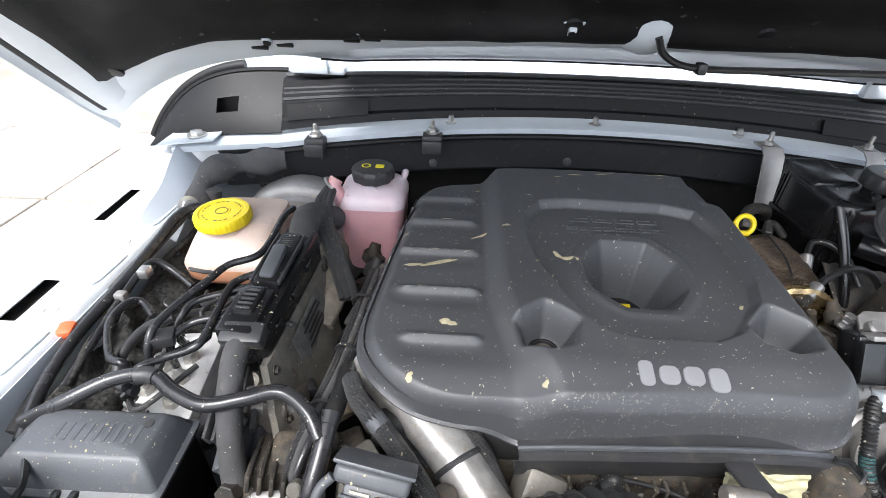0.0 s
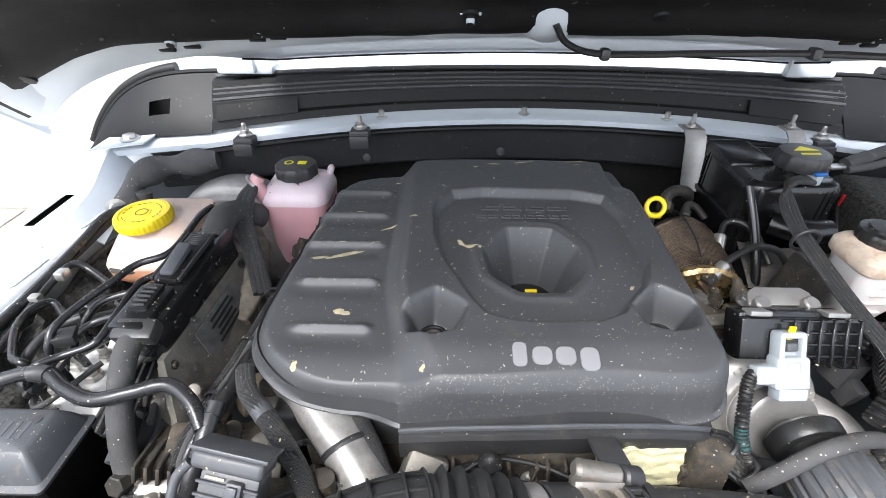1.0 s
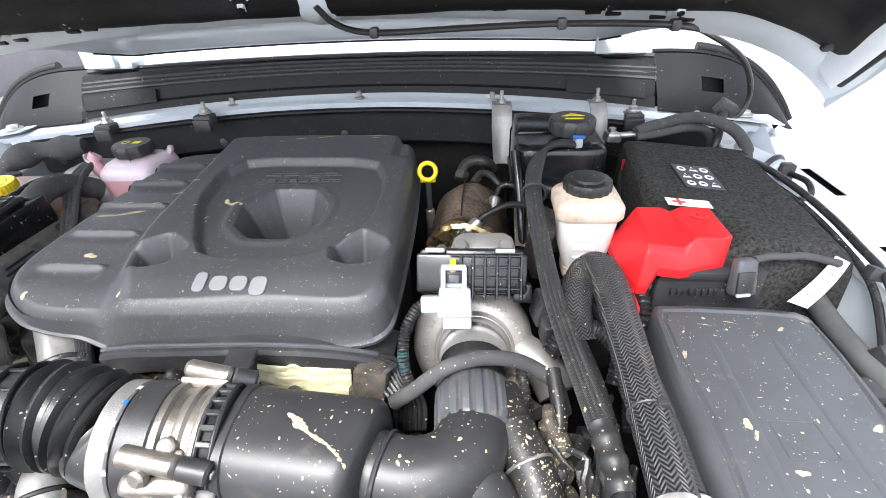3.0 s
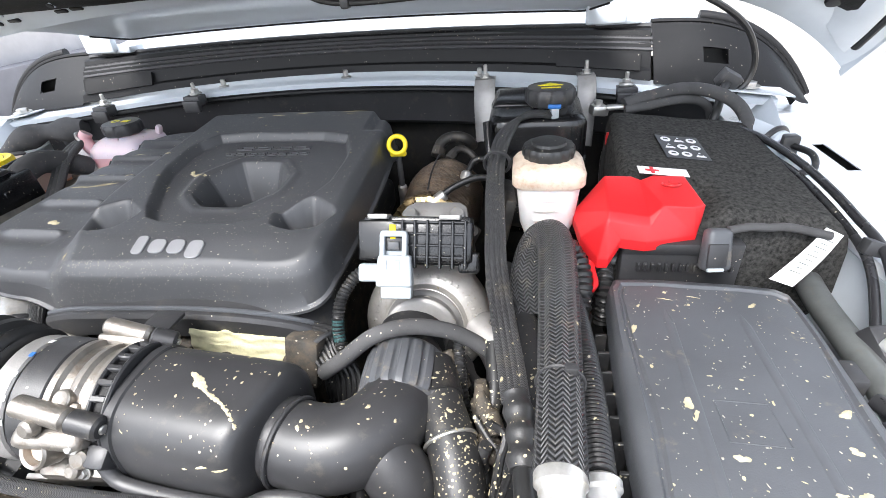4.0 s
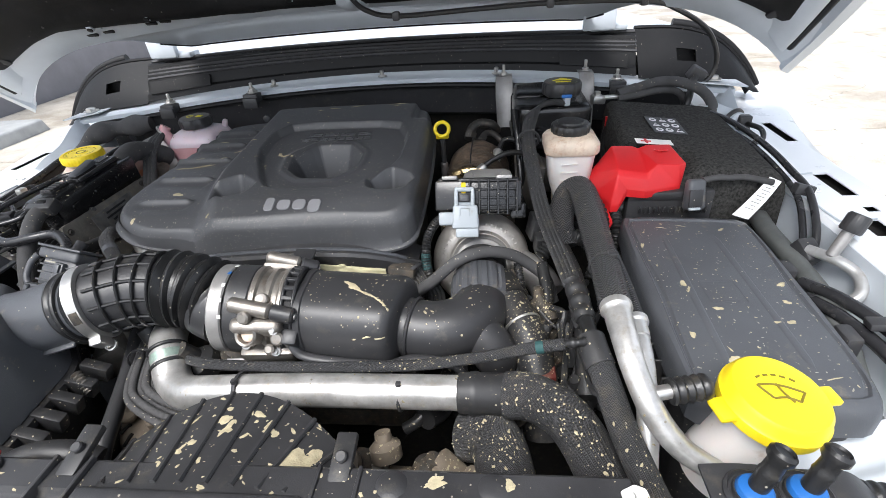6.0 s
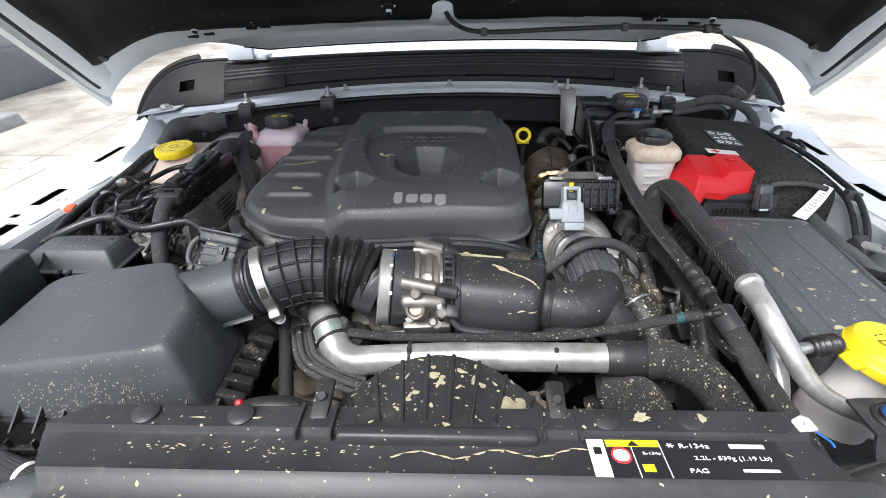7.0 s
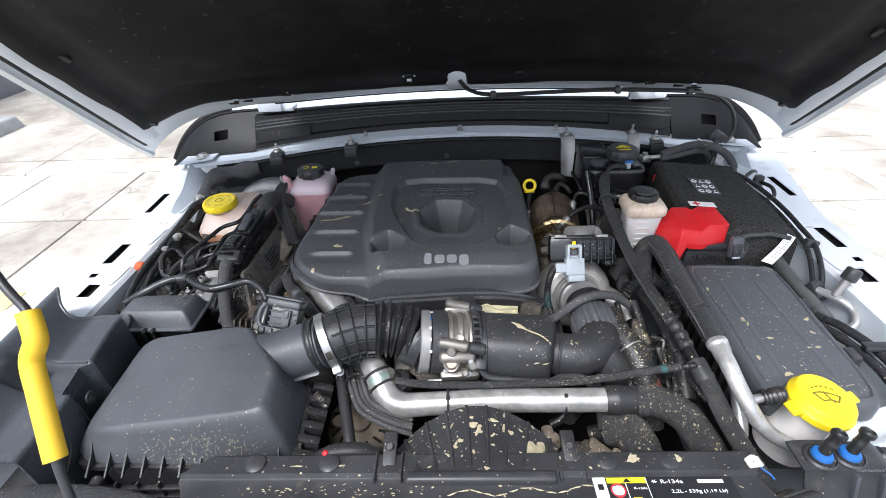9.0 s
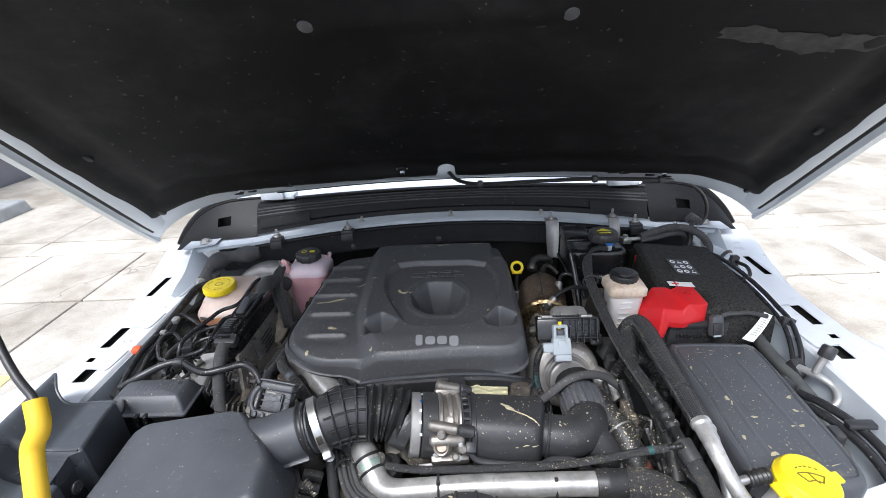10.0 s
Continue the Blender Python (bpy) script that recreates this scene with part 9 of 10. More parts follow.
runs = [
    [FIT[0], (-0.509, -0.388, 1.042), (-0.513, -0.388, 1.068), (-0.512, -0.382, 1.085), (-0.510, -0.369, 1.095), (-0.500, -0.341, 1.100), (-0.484, -0.311, 1.105), (-0.471, -0.284, 1.108), (-0.441, -0.263, 1.112), (-0.437, -0.195, 1.118), (-0.431, -0.171, 1.118)],
    [FIT[5], (-0.530, -0.408, 1.05), (-0.515, -0.412, 1.074), (-0.505, -0.410, 1.084), (-0.490, -0.398, 1.084), (-0.470, -0.388, 1.086), (-0.461, -0.378, 1.090), (-0.461, -0.341, 1.095), (-0.461, -0.310, 1.098), (-0.455, -0.295, 1.098), (-0.432, -0.281, 1.100)],
    [FIT[2], (-0.513, -0.336, 1.036), (-0.510, -0.345, 1.062), (-0.503, -0.340, 1.080), (-0.494, -0.324, 1.088), (-0.463, -0.311, 1.092), (-0.428, -0.294, 1.095)],
    [FIT[1], (-0.511, -0.362, 1.036), (-0.504, -0.370, 1.062), (-0.497, -0.367, 1.080), (-0.487, -0.353, 1.084), (-0.466, -0.347, 1.088), (-0.432, -0.343, 1.090)],
    [FIT[3], (-0.470, -0.362, 1.074), (-0.476, -0.345, 1.074), (-0.462, -0.322, 1.076), (-0.44, -0.30, 1.08), (-0.43, -0.27, 1.07)],
    [FIT[4], (-0.535, -0.390, 1.05), (-0.530, -0.398, 1.074), (-0.550, -0.388, 1.072), (-0.573, -0.349, 1.076), (-0.572, -0.321, 1.078), (-0.564, -0.309, 1.072), (-0.544, -0.325, 1.066)],
]
for r in runs:
    ob = thing("brake_pipe", (*r[0], 1.06), "bent black steel brake pipe", "brake pipe", group="brake pipes")
    part("pipe_run", tube([(r[0][0], r[0][1], 1.024)] + r[1:], 0.0040, 12, 0.003), "pipe_black", ob)
solo("pipe_clip", block((0.022, 0.018, 0.012), Matrix.Translation((-0.504, -0.372, 1.083)) @ pose(0, 0, 0, 0, 0, 20), 0.002), "gloss", "black plastic brake pipe clip", "clip")
solo("red_tag", block((0.010, 0.008, 0.008), Matrix.Translation((-0.437, -0.306, 1.078)), 0.002), "red", "small red connector tag among the brake pipes", "tag")

vb = part("valve_face", block((0.094, 0.135, 0.008), Matrix.Translation((-0.532, -0.365, 1.0035)) @ pose(0, 0, 0, 3, -3, 4), 0.003), "valve_alu", absu, "bright valve block face")
for k, (x, y) in enumerate(FIT):
    part("union_nut", can((x, y, 1.006), (x, y - 0.001, 1.016), 0.0092, 6, 0.001), "alu_cast", absu)
for k in range(4):
    part("coil_fin", block((0.004, 0.095, 0.012), Matrix.Translation((-0.443 + 0.007 * k, -0.405, 1.046 - 0.003 * k)) @ pose(0, 0, 0, 6, -20, 6), 0.001), "plastic", absu)
part("motor", lathe([(0.040, -0.05), (0.041, 0.0), (0.040, 0.012), (0.036, 0.022), (0.026, 0.029), (0.012, 0.032), (0.001, 0.032)], axis((-0.570, -0.425, 0.985), (-0.572, -0.432, 1.04)), 40), "valve_alu", absu, "round pump motor")
# thin wires and clips among the pipes
rw = random.Random(33)
for k in range(18):
    x, y, z = rw.uniform(-0.57, -0.37), rw.uniform(-0.46, -0.20), rw.uniform(1.025, 1.060)
    pts = [(x, y, z)]
    for _ in range(3):
        x, y, z = x + rw.uniform(-0.035, 0.035), y + rw.uniform(-0.05, 0.05), z + rw.uniform(-0.012, 0.010)
        pts.append((x, y, z))
    hose("thin_wire", "thin black wire among the brake pipes", pts, rw.uniform(0.0018, 0.0036), rw.choice(("gloss", "rubber", "tape")), 8, "thin wires", "wire")

# cross hose and left fuse box
h = hose("heater_hose", "smooth black hose crossing in front of the brake unit", [(-0.585, -0.455, 1.062), (-0.552, -0.442, 1.076), (-0.520, -0.424, 1.084), (-0.488, -0.420, 1.087), (-0.462, -0.434, 1.083), (-0.432, -0.444, 1.081), (-0.400, -0.438, 1.084), (-0.372, -0.430, 1.085), (-0.346, -0.444, 1.080), (-0.332, -0.462, 1.068)], 0.0066, "pipe_black", 18)
part("joint", tube([(-0.500, -0.421, 1.0865), (-0.49, -0.420, 1.087), (-0.482, -0.422, 1.087)], 0.0074, 16, 0.003), "plastic", h)
hose("heater_hose", "black corrugated hose dropping beside the engine", [(-0.326, -0.44, 1.075), (-0.330, -0.47, 1.060), (-0.336, -0.50, 1.035), (-0.338, -0.52, 0.99)], 0.0082, "pipe_black", 16)
hose("firewall_hose", "black rubber hose running back along the engine", [(-0.328, -0.455, 1.070), (-0.326, -0.41, 1.060), (-0.330, -0.35, 1.045), (-0.325, -0.28, 1.035), (-0.315, -0.20, 1.03)], 0.0085, "rubber", 14)
lf = thing("relay_box", (-0.515, -0.47, 0.98), "small black plastic relay box with sloping lid edges", "relay box")
rings = []
for z, x0, x1, y0, y1 in ((1.043, -0.590, -0.448, -0.508, -0.434), (1.046, -0.590, -0.448, -0.508, -0.434), (1.048, -0.586, -0.452, -0.503, -0.437), (1.060, -0.581, -0.457, -0.497, -0.441), (1.070, -0.569, -0.463, -0.490, -0.446), (1.072, -0.565, -0.467, -0.487, -0.449)):
    rings.append([Vector((x, y, z)) for x, y in rounded(x0, x1, y0, y1, 0.005, 4)])
# the sheen on top is put into the lid's lighter colour; the body stays near-black
part("lid", loft(rings), "grey", lf, "matt black lid, greyed for the sheen on its top")
part("body", box(-0.584, -0.454, -0.502, -0.438, 0.93, 1.043, 0.004), "cowl", lf)
for x in (-0.528, -0.514):
    part("latch", box(x - 0.004, x + 0.004, -0.513, -0.500, 1.026, 1.048, 0.0015), "jet", lf)
for k in range(9):
    part("emboss_bar", box(-0.544 + 0.008 * k, -0.5405 + 0.008 * k, -0.476, -0.460, 1.0715, 1.0724, 0), "grey", lf)
part("mark", lathe([(0.004, 0), (0.004, 0.0006), (0.0005, 0.0006)], Matrix.Translation((-0.474, -0.458, 1.072)), 16), "plastic", lf)

# wing-side looms
wl = thing("wing_loom", (-0.60, -0.28, 1.05), "black loom and pipes clipped along the inner wing", "cable harness", group="harnesses")
part("pipe", tube([(-0.590, -0.462, 1.045), (-0.600, -0.42, 1.056), (-0.606, -0.36, 1.064), (-0.604, -0.28, 1.070), (-0.602, -0.20, 1.078), (-0.596, -0.15, 1.088), (-0.575, -0.13, 1.09), (-0.558, -0.145, 1.08)], 0.0062, 14, 0.005), "pipe_black", wl)
part("pipe", tube([(-0.578, -0.452, 1.035), (-0.587, -0.42, 1.048), (-0.592, -0.36, 1.056), (-0.594, -0.30, 1.066), (-0.594, -0.253, 1.072), (-0.588, -0.236, 1.072), (-0.573, -0.236, 1.062), (-0.539, -0.254, 1.050)], 0.0045, 12, 0.005), "pipe_black", wl)
part("pipe", tube([(-0.612, -0.45, 1.035), (-0.620, -0.38, 1.05), (-0.616, -0.28, 1.06), (-0.608, -0.18, 1.07), (-0.60, -0.1, 1.08)], 0.007, 12, 0.006), "tape", wl)
part("orange_clip", block((0.017, 0.018, 0.013), Matrix.Translation((-0.618, -0.352, 1.066)) @ pose(0, 0, 0, 8, 0, 10), 0.004), "orange", wl, "orange pipe clip")
part("metal_clip", block((0.012, 0.014, 0.012), Matrix.Translation((-0.585, -0.262, 1.075)), 0.002), "steel", wl)
part("metal_clip", block((0.012, 0.010, 0.010), Matrix.Translation((-0.592, -0.30, 1.07)), 0.002), "alu", wl)
rag = thing("wing_insulation", (-0.56, -0.24, 1.0), "crumpled black felt insulation on the inner wing", "insulation")
b = grid(lambda s, c: Vector((-0.590 + 0.075 * c, -0.13 - 0.30 * s, 1.050 - 0.06 * c)) + Vector((0.012, 0.0, 0.016)) * noise.noise(Vector((s * 9, c * 4, 1))) + Vector((0, 0, 0.006)) * noise.noise(Vector((s * 30, c * 14, 5))), 50, 20)
part("sheet", solidify(b, 0.003), "fabric", rag)
for y in (-0.17, -0.27, -0.37):
    part("push_clip", lathe([(0.008, 0), (0.0085, 0.001), (0.007, 0.0025), (0.003, 0.003), (0.0005, 0.003)], axis((-0.562, y, 1.036), (-0.545, y, 1.07)), 18), "plastic", rag, "black push clip")
part("hem", tube([(-0.592 + 0.004 * math.sin(k * 1.3), -0.13 - 0.30 * k / 12, 1.052 + 0.004 * math.sin(k * 0.9)) for k in range(13)], 0.0045, 10, 0.006), "fabric", rag, "rolled felt hem")
hose("brake_hose", "black brake hose at the wing with blue mark", [(-0.520, -0.330, 1.070), (-0.540, -0.345, 1.068), (-0.548, -0.375, 1.062), (-0.542, -0.40, 1.05), (-0.52, -0.41, 1.05)], 0.0052, "gloss", 12)
fh = thing("firewall_loom", (-0.54, -0.05, 1.05), "crumpled black wrapped loom at the firewall corner", "cable harness", group="harnesses")
part("wrap", tube([(-0.60, -0.11, 1.06), (-0.600, -0.065, 1.095), (-0.575, -0.035, 1.108), (-0.535, -0.022, 1.110), (-0.49, -0.012, 1.112)], lambda t: 0.018 + 0.004 * math.sin(t * 17), 16, 0.004), "tape", fh)
part("wrap", tube([(-0.59, -0.09, 1.02), (-0.585, -0.085, 1.06), (-0.58, -0.08, 1.09)], 0.011, 14, 0.004), "tape", fh)
put_bolt((-0.600, -0.120, 1.085), (-0.57, -0.16, 1.10), 0.009, 0.010, fh)

# ---- under and round the engine ----
eng = thing("engine_block", (-0.09, -0.26, 0.6), "grimy cast engine block below the cover", "engine")
part("block", block((0.36, 0.36, 0.36), Matrix.Translation((-0.09, -0.25, 0.86)), 0.02, 3), "block", eng)
part("rocker_cover", block((0.40, 0.34, 0.05), Matrix.Translation((-0.09, -0.262, 1.020)), 0.012, 3), "plastic_dirty", eng, "black rocker cover edge")
RAIL = [(-0.165, -0.448, 1.044), (-0.126, -0.452, 1.054), (-0.06, -0.453, 1.059), (0.0, -0.452, 1.061), (0.06, -0.448, 1.056), (0.105, -0.440, 1.042), (0.128, -0.43, 1.024)]
RAIL_C = spline(RAIL, 0.006)
TRAY = [(0.040, 0.010), (0.012, 0.010), (0.004, 0.008), (-0.002, 0.009), (-0.006, 0.008), (-0.0085, 0.004), (-0.0085, -0.012), (-0.0075, -0.018), (-0.004, -0.020), (0.006, -0.021)]
b = bmesh.new()
rows = [[b.verts.new(q + Vector((0, dy - 0.004, dz + 0.0008 * math.sin(q.x * 160) * (dz < 0)))) for dy, dz in TRAY] for q in RAIL_C]
for i in range(len(rows) - 1):
    for j in range(len(TRAY) - 1):
        b.faces.new((rows[i][j], rows[i][j + 1], rows[i + 1][j + 1], rows[i + 1][j]))
part("tray", solidify(b, 0.0016), "plastic", eng, "black moulded tray edge under the cover", 25)
# lighter grey bead paints the highlight line along the black tray's lip
part("tray_bead", tube([q + Vector((0, -0.004, 0.0095)) for q in RAIL_C[::3]], 0.0026, 8, 0.008), "grey", eng, "raised bead on the tray, lighter for the lip's highlight")
part("yellow_tag", block((0.020, 0.010, 0.005), Matrix.Translation((-0.072, -0.452, 1.034)) @ pose(0, 0, 0, 30), 0.001), "dull_yellow", eng, "dull yellow plastic tag")
part("padded_block", block((0.034, 0.030, 0.050), Matrix.Translation((0.110, -0.458, 1.020)) @ pose(0, 0, 0, -12, 6, -6), 0.004), "block", eng, "muddy grey block beside the foam")
part("timing_case", block((0.26, 0.03, 0.10), Matrix.Translation((-0.02, -0.440, 0.975)), 0.006), "block", eng)
def foam_at(s, c):
    """Creased face of the foam pad."""
    p = Vector((0.006, -0.470, 1.058)).lerp(Vector((0.090, -0.456, 1.040)), s).lerp(Vector((0.008, -0.482, 1.020)).lerp(Vector((0.090, -0.468, 1.002)), s), c)
    return p + Vector((0, -0.0011, 0.0006)) * (noise.noise(Vector((s * 9, c * 16, 2))) + 0.6 * math.sin(c * 22 + 2.5 * noise.noise(Vector((s * 4, c * 2, 9)))))


part("foam_pad", solidify(grid(foam_at, 40, 24), 0.004), "foam", eng, "creased pale yellow foam pad")
rr = random.Random(21)
for k in range(44):
    x, y = rr.uniform(-0.32, 0.12), rr.uniform(-0.58, -0.465)
    z = rr.uniform(0.945, 1.008)
    m = Matrix.Translation((x, y, z)) @ pose(0, 0, 0, rr.uniform(-40, 40), rr.uniform(-40, 40), rr.uniform(0, 180))
    if k % 3 == 0:
        b = lathe([(0.012, 0), (0.020, 0.004), (0.020, 0.022), (0.012, 0.03), (0.010, 0.05)], m, 18)
    else:
        b = block((rr.uniform(0.03, 0.08), rr.uniform(0.02, 0.05), rr.uniform(0.02, 0.05)), m, 0.006)
    part("casting", b, rr.choice(("block", "block", "cast", "dark_steel", "plastic_dirty", "cast")), eng)
for k in range(10):
    x, y = rr.uniform(-0.20, 0.12), rr.uniform(-0.485, -0.455)
    put_bolt((x, y, rr.uniform(0.98, 1.03)), (x, y - 0.02, 1.045), 0.006, 0.008, eng, "dark_steel")
for k in range(16):
    part("case_rib", block((0.0035, 0.012, 0.075), Matrix.Translation((-0.145 + 0.0165 * k, -0.462, 0.985)) @ pose(0, 0, 0, 0, 8 * math.sin(k * 2.3), 0), 0.001, 1), "block", eng)
for k in range(9):
    x = -0.13 + 0.028 * k
    put_bolt((x, -0.462, 1.006 + 0.012 * math.sin(k * 1.7)), (x, -0.50, 1.02), 0.0055, 0.007, eng, "dark_steel" if k % 3 else "steel")
rf = random.Random(61)
for k in range(34):
    x, y, z = rf.uniform(-0.350, -0.275), -0.45 + 0.010 * k, rf.uniform(0.975, 1.018)
    m = Matrix.Translation((x, y, z)) @ pose(0, 0, 0, rf.uniform(-30, 30), rf.uniform(-30, 30), rf.uniform(0, 180))
    if k % 4 == 0:
        b = lathe([(0.010, 0), (0.014, 0.003), (0.014, 0.016), (0.009, 0.022), (0.008, 0.034)], m, 16)
    else:
        b = block((rf.uniform(0.02, 0.05), rf.uniform(0.015, 0.035), rf.uniform(0.015, 0.035)), m, 0.005)
    part("casting", b, rf.choice(("tan_cast", "block", "cast", "plastic_dirty", "cast", "tan_cast")), eng)
side = thing("flank_loom", (-0.33, -0.36, 1.0), "taped loom with ties along the engine flank", "cable harness", group="harnesses")
for k in range(3):
    o = 0.007 * (k - 1)
    part("strand", tube([(-0.322 + o, -0.200, 1.046), (-0.326 + o, -0.26, 1.050), (-0.330 + o, -0.32, 1.052), (-0.336 + o, -0.38, 1.052), (-0.346 + o * 0.8, -0.43, 1.050), (-0.356 + o * 0.6, -0.468, 1.036), (-0.362, -0.50 + o, 1.0)], 0.0042, 10, 0.004), ("braid", "tape", "pipe_black")[k], side)
for y in (-0.27, -0.35, -0.42):
    part("tie", ring((-0.330 - 0.1 * max(0, -0.32 - y), y, 1.051), (-0.331 - 0.1 * max(0, -0.32 - y), y - 0.01, 1.051), 0.0125, 0.0012, 24, 6, r2=0.0022), "plastic", side, "black cable tie")
for k in range(14):
    m = Matrix.Translation((0.04 + 0.013 * k, rf.uniform(-0.70, -0.655), rf.uniform(0.925, 0.962))) @ pose(0, 0, 0, rf.uniform(-30, 30), rf.uniform(-30, 30), rf.uniform(0, 180))
    b = lathe([(0.010, 0), (0.016, 0.003), (0.016, 0.016), (0.009, 0.022), (0.008, 0.030)], m, 16) if k % 3 == 0 else block((rf.uniform(0.02, 0.05), rf.uniform(0.015, 0.035), rf.uniform(0.015, 0.03)), m, 0.005)
    part("casting", b, rf.choice(("tan_cast", "block", "tan_cast", "cast")), eng)
rv = random.Random(44)
for k in range(14):
    x, y, z = rv.uniform(-0.33, 0.10), rv.uniform(-0.52, -0.46), rv.uniform(1.005, 1.035)
    pts = [(x, y, z)]
    for _ in range(3):
        x, y, z = x + rv.uniform(-0.05, 0.05), y + rv.uniform(-0.03, 0.02), z + rv.uniform(-0.016, 0.006)
        pts.append((x, y, z))
    hose("thin_wire", "thin grimy wire ahead of the engine", pts, rv.uniform(0.002, 0.0045), rv.choice(("rubber", "plastic_dirty", "tape", "braid")), 8, "thin wires", "wire")
part("solenoid", lathe([(0.012, 0), (0.014, 0.004), (0.014, 0.022), (0.009, 0.028), (0.006, 0.034), (0.002, 0.036)], Matrix.Translation((-0.085, -0.470, 1.020)) @ Matrix.Scale(0.75, 4), 20), "plastic_dirty", eng, "dusty knob-shaped cap")
bundle = thing("wire_bundle", (0.135, -0.455, 1.03), "black taped wires bundled at the end of the tray", "cable harness", group="harnesses")
for k in range(7):
    o = 0.0042 * (k - 3)
    part("wire", tube([(0.112 + o * 0.3, -0.446 + o * 0.2, 1.040 + o * 0.5), (0.128 + o * 0.4, -0.456 + o, 1.034 + o * 0.6), (0.139, -0.468 + o * 1.1, 1.026 + o * 0.5), (0.148 + o, -0.474 + o * 0.5, 1.012), (0.150 + o, -0.485, 0.99)], 0.0026, 8, 0.004), "rubber", bundle)
for q_, d_ in (((0.126, -0.455, 1.036), (0.130, -0.458, 1.033)), ((0.139, -0.467, 1.026), (0.143, -0.470, 1.021))):
    part("tie", ring(q_, d_, 0.0125, 0.0016, 24, 6, r2=0.0024), "plastic", bundle, "black cable tie")
# upper charge elbow beside the cover
el = thing("charge_elbow", (-0.24, -0.42, 1.0), "bright aluminium charge elbow at the cover's corner", "metal pipe")
part("tube", tube([(-0.310, -0.350, 1.040), (-0.278, -0.385, 1.040), (-0.246, -0.418, 1.037), (-0.216, -0.452, 1.030), (-0.192, -0.483, 1.016), (-0.174, -0.508, 1.004)], 0.0225, 28, 0.004), "alu_worn", el)
part("tie", ring((-0.214, -0.454, 1.0295), (-0.210, -0.460, 1.027), 0.0232, 0.0018, 32, 6, r2=0.003), "plastic", el, "cable tie")
hb2 = thing("braided_loom", (-0.28, -0.45, 1.05), "braided loom beside the aluminium elbow", "hose", group="bay hoses")
part("sleeve", tube([(-0.318, -0.398, 1.068), (-0.305, -0.425, 1.070), (-0.285, -0.445, 1.066), (-0.262, -0.468, 1.056), (-0.240, -0.495, 1.045), (-0.222, -0.525, 1.03)], 0.0090, 18, 0.003), "braid", hb2)
part("tape_mark", tube([(-0.290, -0.440, 1.067), (-0.286, -0.444, 1.066), (-0.282, -0.448, 1.065)], 0.0095, 16, 0.002), "grey_plug", hb2)
hose("braided_loom", "braided loom in front of the engine", [(-0.205, -0.432, 1.045), (-0.190, -0.455, 1.035), (-0.175, -0.48, 1.015), (-0.16, -0.5, 0.99)], 0.0085, "braid", 16)
cn = thing("multi_plug", (-0.285, -0.5, 1.05), "black multi-way plug standing beside the airbox", "connector")
CNM = Matrix.Translation((-0.282, -0.520, 1.084)) @ pose(0, 0, 0, -42, 8, -8)
part("shell", block((0.044, 0.026, 0.032), CNM @ Matrix.Translation((0.004, 0, -0.002)), 0.003), "grey_plug", cn)
part("cap", block((0.054, 0.030, 0.013), CNM @ Matrix.Translation((0.0, 0.0, 0.0195)), 0.004, 3), "grey_plug", cn, "slate grey locking cap")
part("cap_lip", block((0.058, 0.032, 0.003), CNM @ Matrix.Translation((0.0, 0.0, 0.0275)), 0.001), "grey", cn)
part("lever", tube([CNM @ Vector(p) for p in ((-0.027, -0.012, 0.016), (-0.034, -0.012, 0.004), (-0.033, -0.012, -0.014), (-0.022, -0.012, -0.024))], 0.0036, 10, 0.003), "grey_plug", cn, "bowed locking lever")
part("latch", block((0.012, 0.007, 0.026), CNM @ Matrix.Translation((0.010, -0.0155, -0.002)), 0.002), "grey_plug", cn)
part("latch_tongue", block((0.007, 0.004, 0.010), CNM @ Matrix.Translation((0.010, -0.0195, 0.004)), 0.001), "grey", cn)
for k in range(3):
    part("ledge", block((0.046, 0.003, 0.0022), CNM @ Matrix.Translation((0.004, -0.014, 0.006 - 0.009 * k)), 0.0006, 1), "grey_plug", cn)
part("base", block((0.064, 0.036, 0.011), CNM @ Matrix.Translation((0.003, 0.0, -0.0235)), 0.003), "grey_plug", cn, "stepped base flange")
for k in range(5):
    part("base_tooth", block((0.006, 0.004, 0.008), CNM @ Matrix.Translation((-0.022 + 0.0125 * k, -0.019, -0.024)), 0.001, 1), "grey", cn)
part("lower_body", block((0.052, 0.028, 0.040), CNM @ Matrix.Translation((0.003, 0.0, -0.048)), 0.004), "grey_plug", cn)
part("print_bar", block((0.014, 0.001, 0.0020), CNM @ Matrix.Translation((-0.006, -0.0145, 0.010)), 0), "speck", cn)
part("loom", tube([(-0.296, -0.520, 1.075), (-0.312, -0.522, 1.055), (-0.316, -0.532, 1.03), (-0.305, -0.545, 0.99)], 0.0075, 12, 0.004), "tape", cn)
cb3 = thing("bright_casting", (-0.405, -0.38, 1.02), "bright cast aluminium flange below the control unit", "casting")
part("body", block((0.060, 0.055, 0.040), Matrix.Translation((-0.398, -0.390, 1.012)) @ pose(0, 0, 0, -20, 14, 12), 0.010, 3), "alu_dull", cb3)
for k, (x_, y_, z_) in enumerate(((-0.424, -0.378, 1.034), (-0.392, -0.372, 1.040), (-0.378, -0.396, 1.032))):
    part("boss", lathe([(0.010, -0.02), (0.009, 0.002), (0.0075, 0.004), (0.004, 0.003), (0.001, 0.003)], axis((x_, y_, z_), (x_, y_ - 0.03, z_ + 0.04)), 20), "alu_dull", cb3)
for k in range(4):
    part("web", block((0.004, 0.050, 0.012), Matrix.Translation((-0.422 + 0.015 * k, -0.394, 1.034 - 0.003 * k)) @ pose(0, 0, 0, -20, 14, 12 + 6 * k), 0.0015), "alu_dull", cb3)
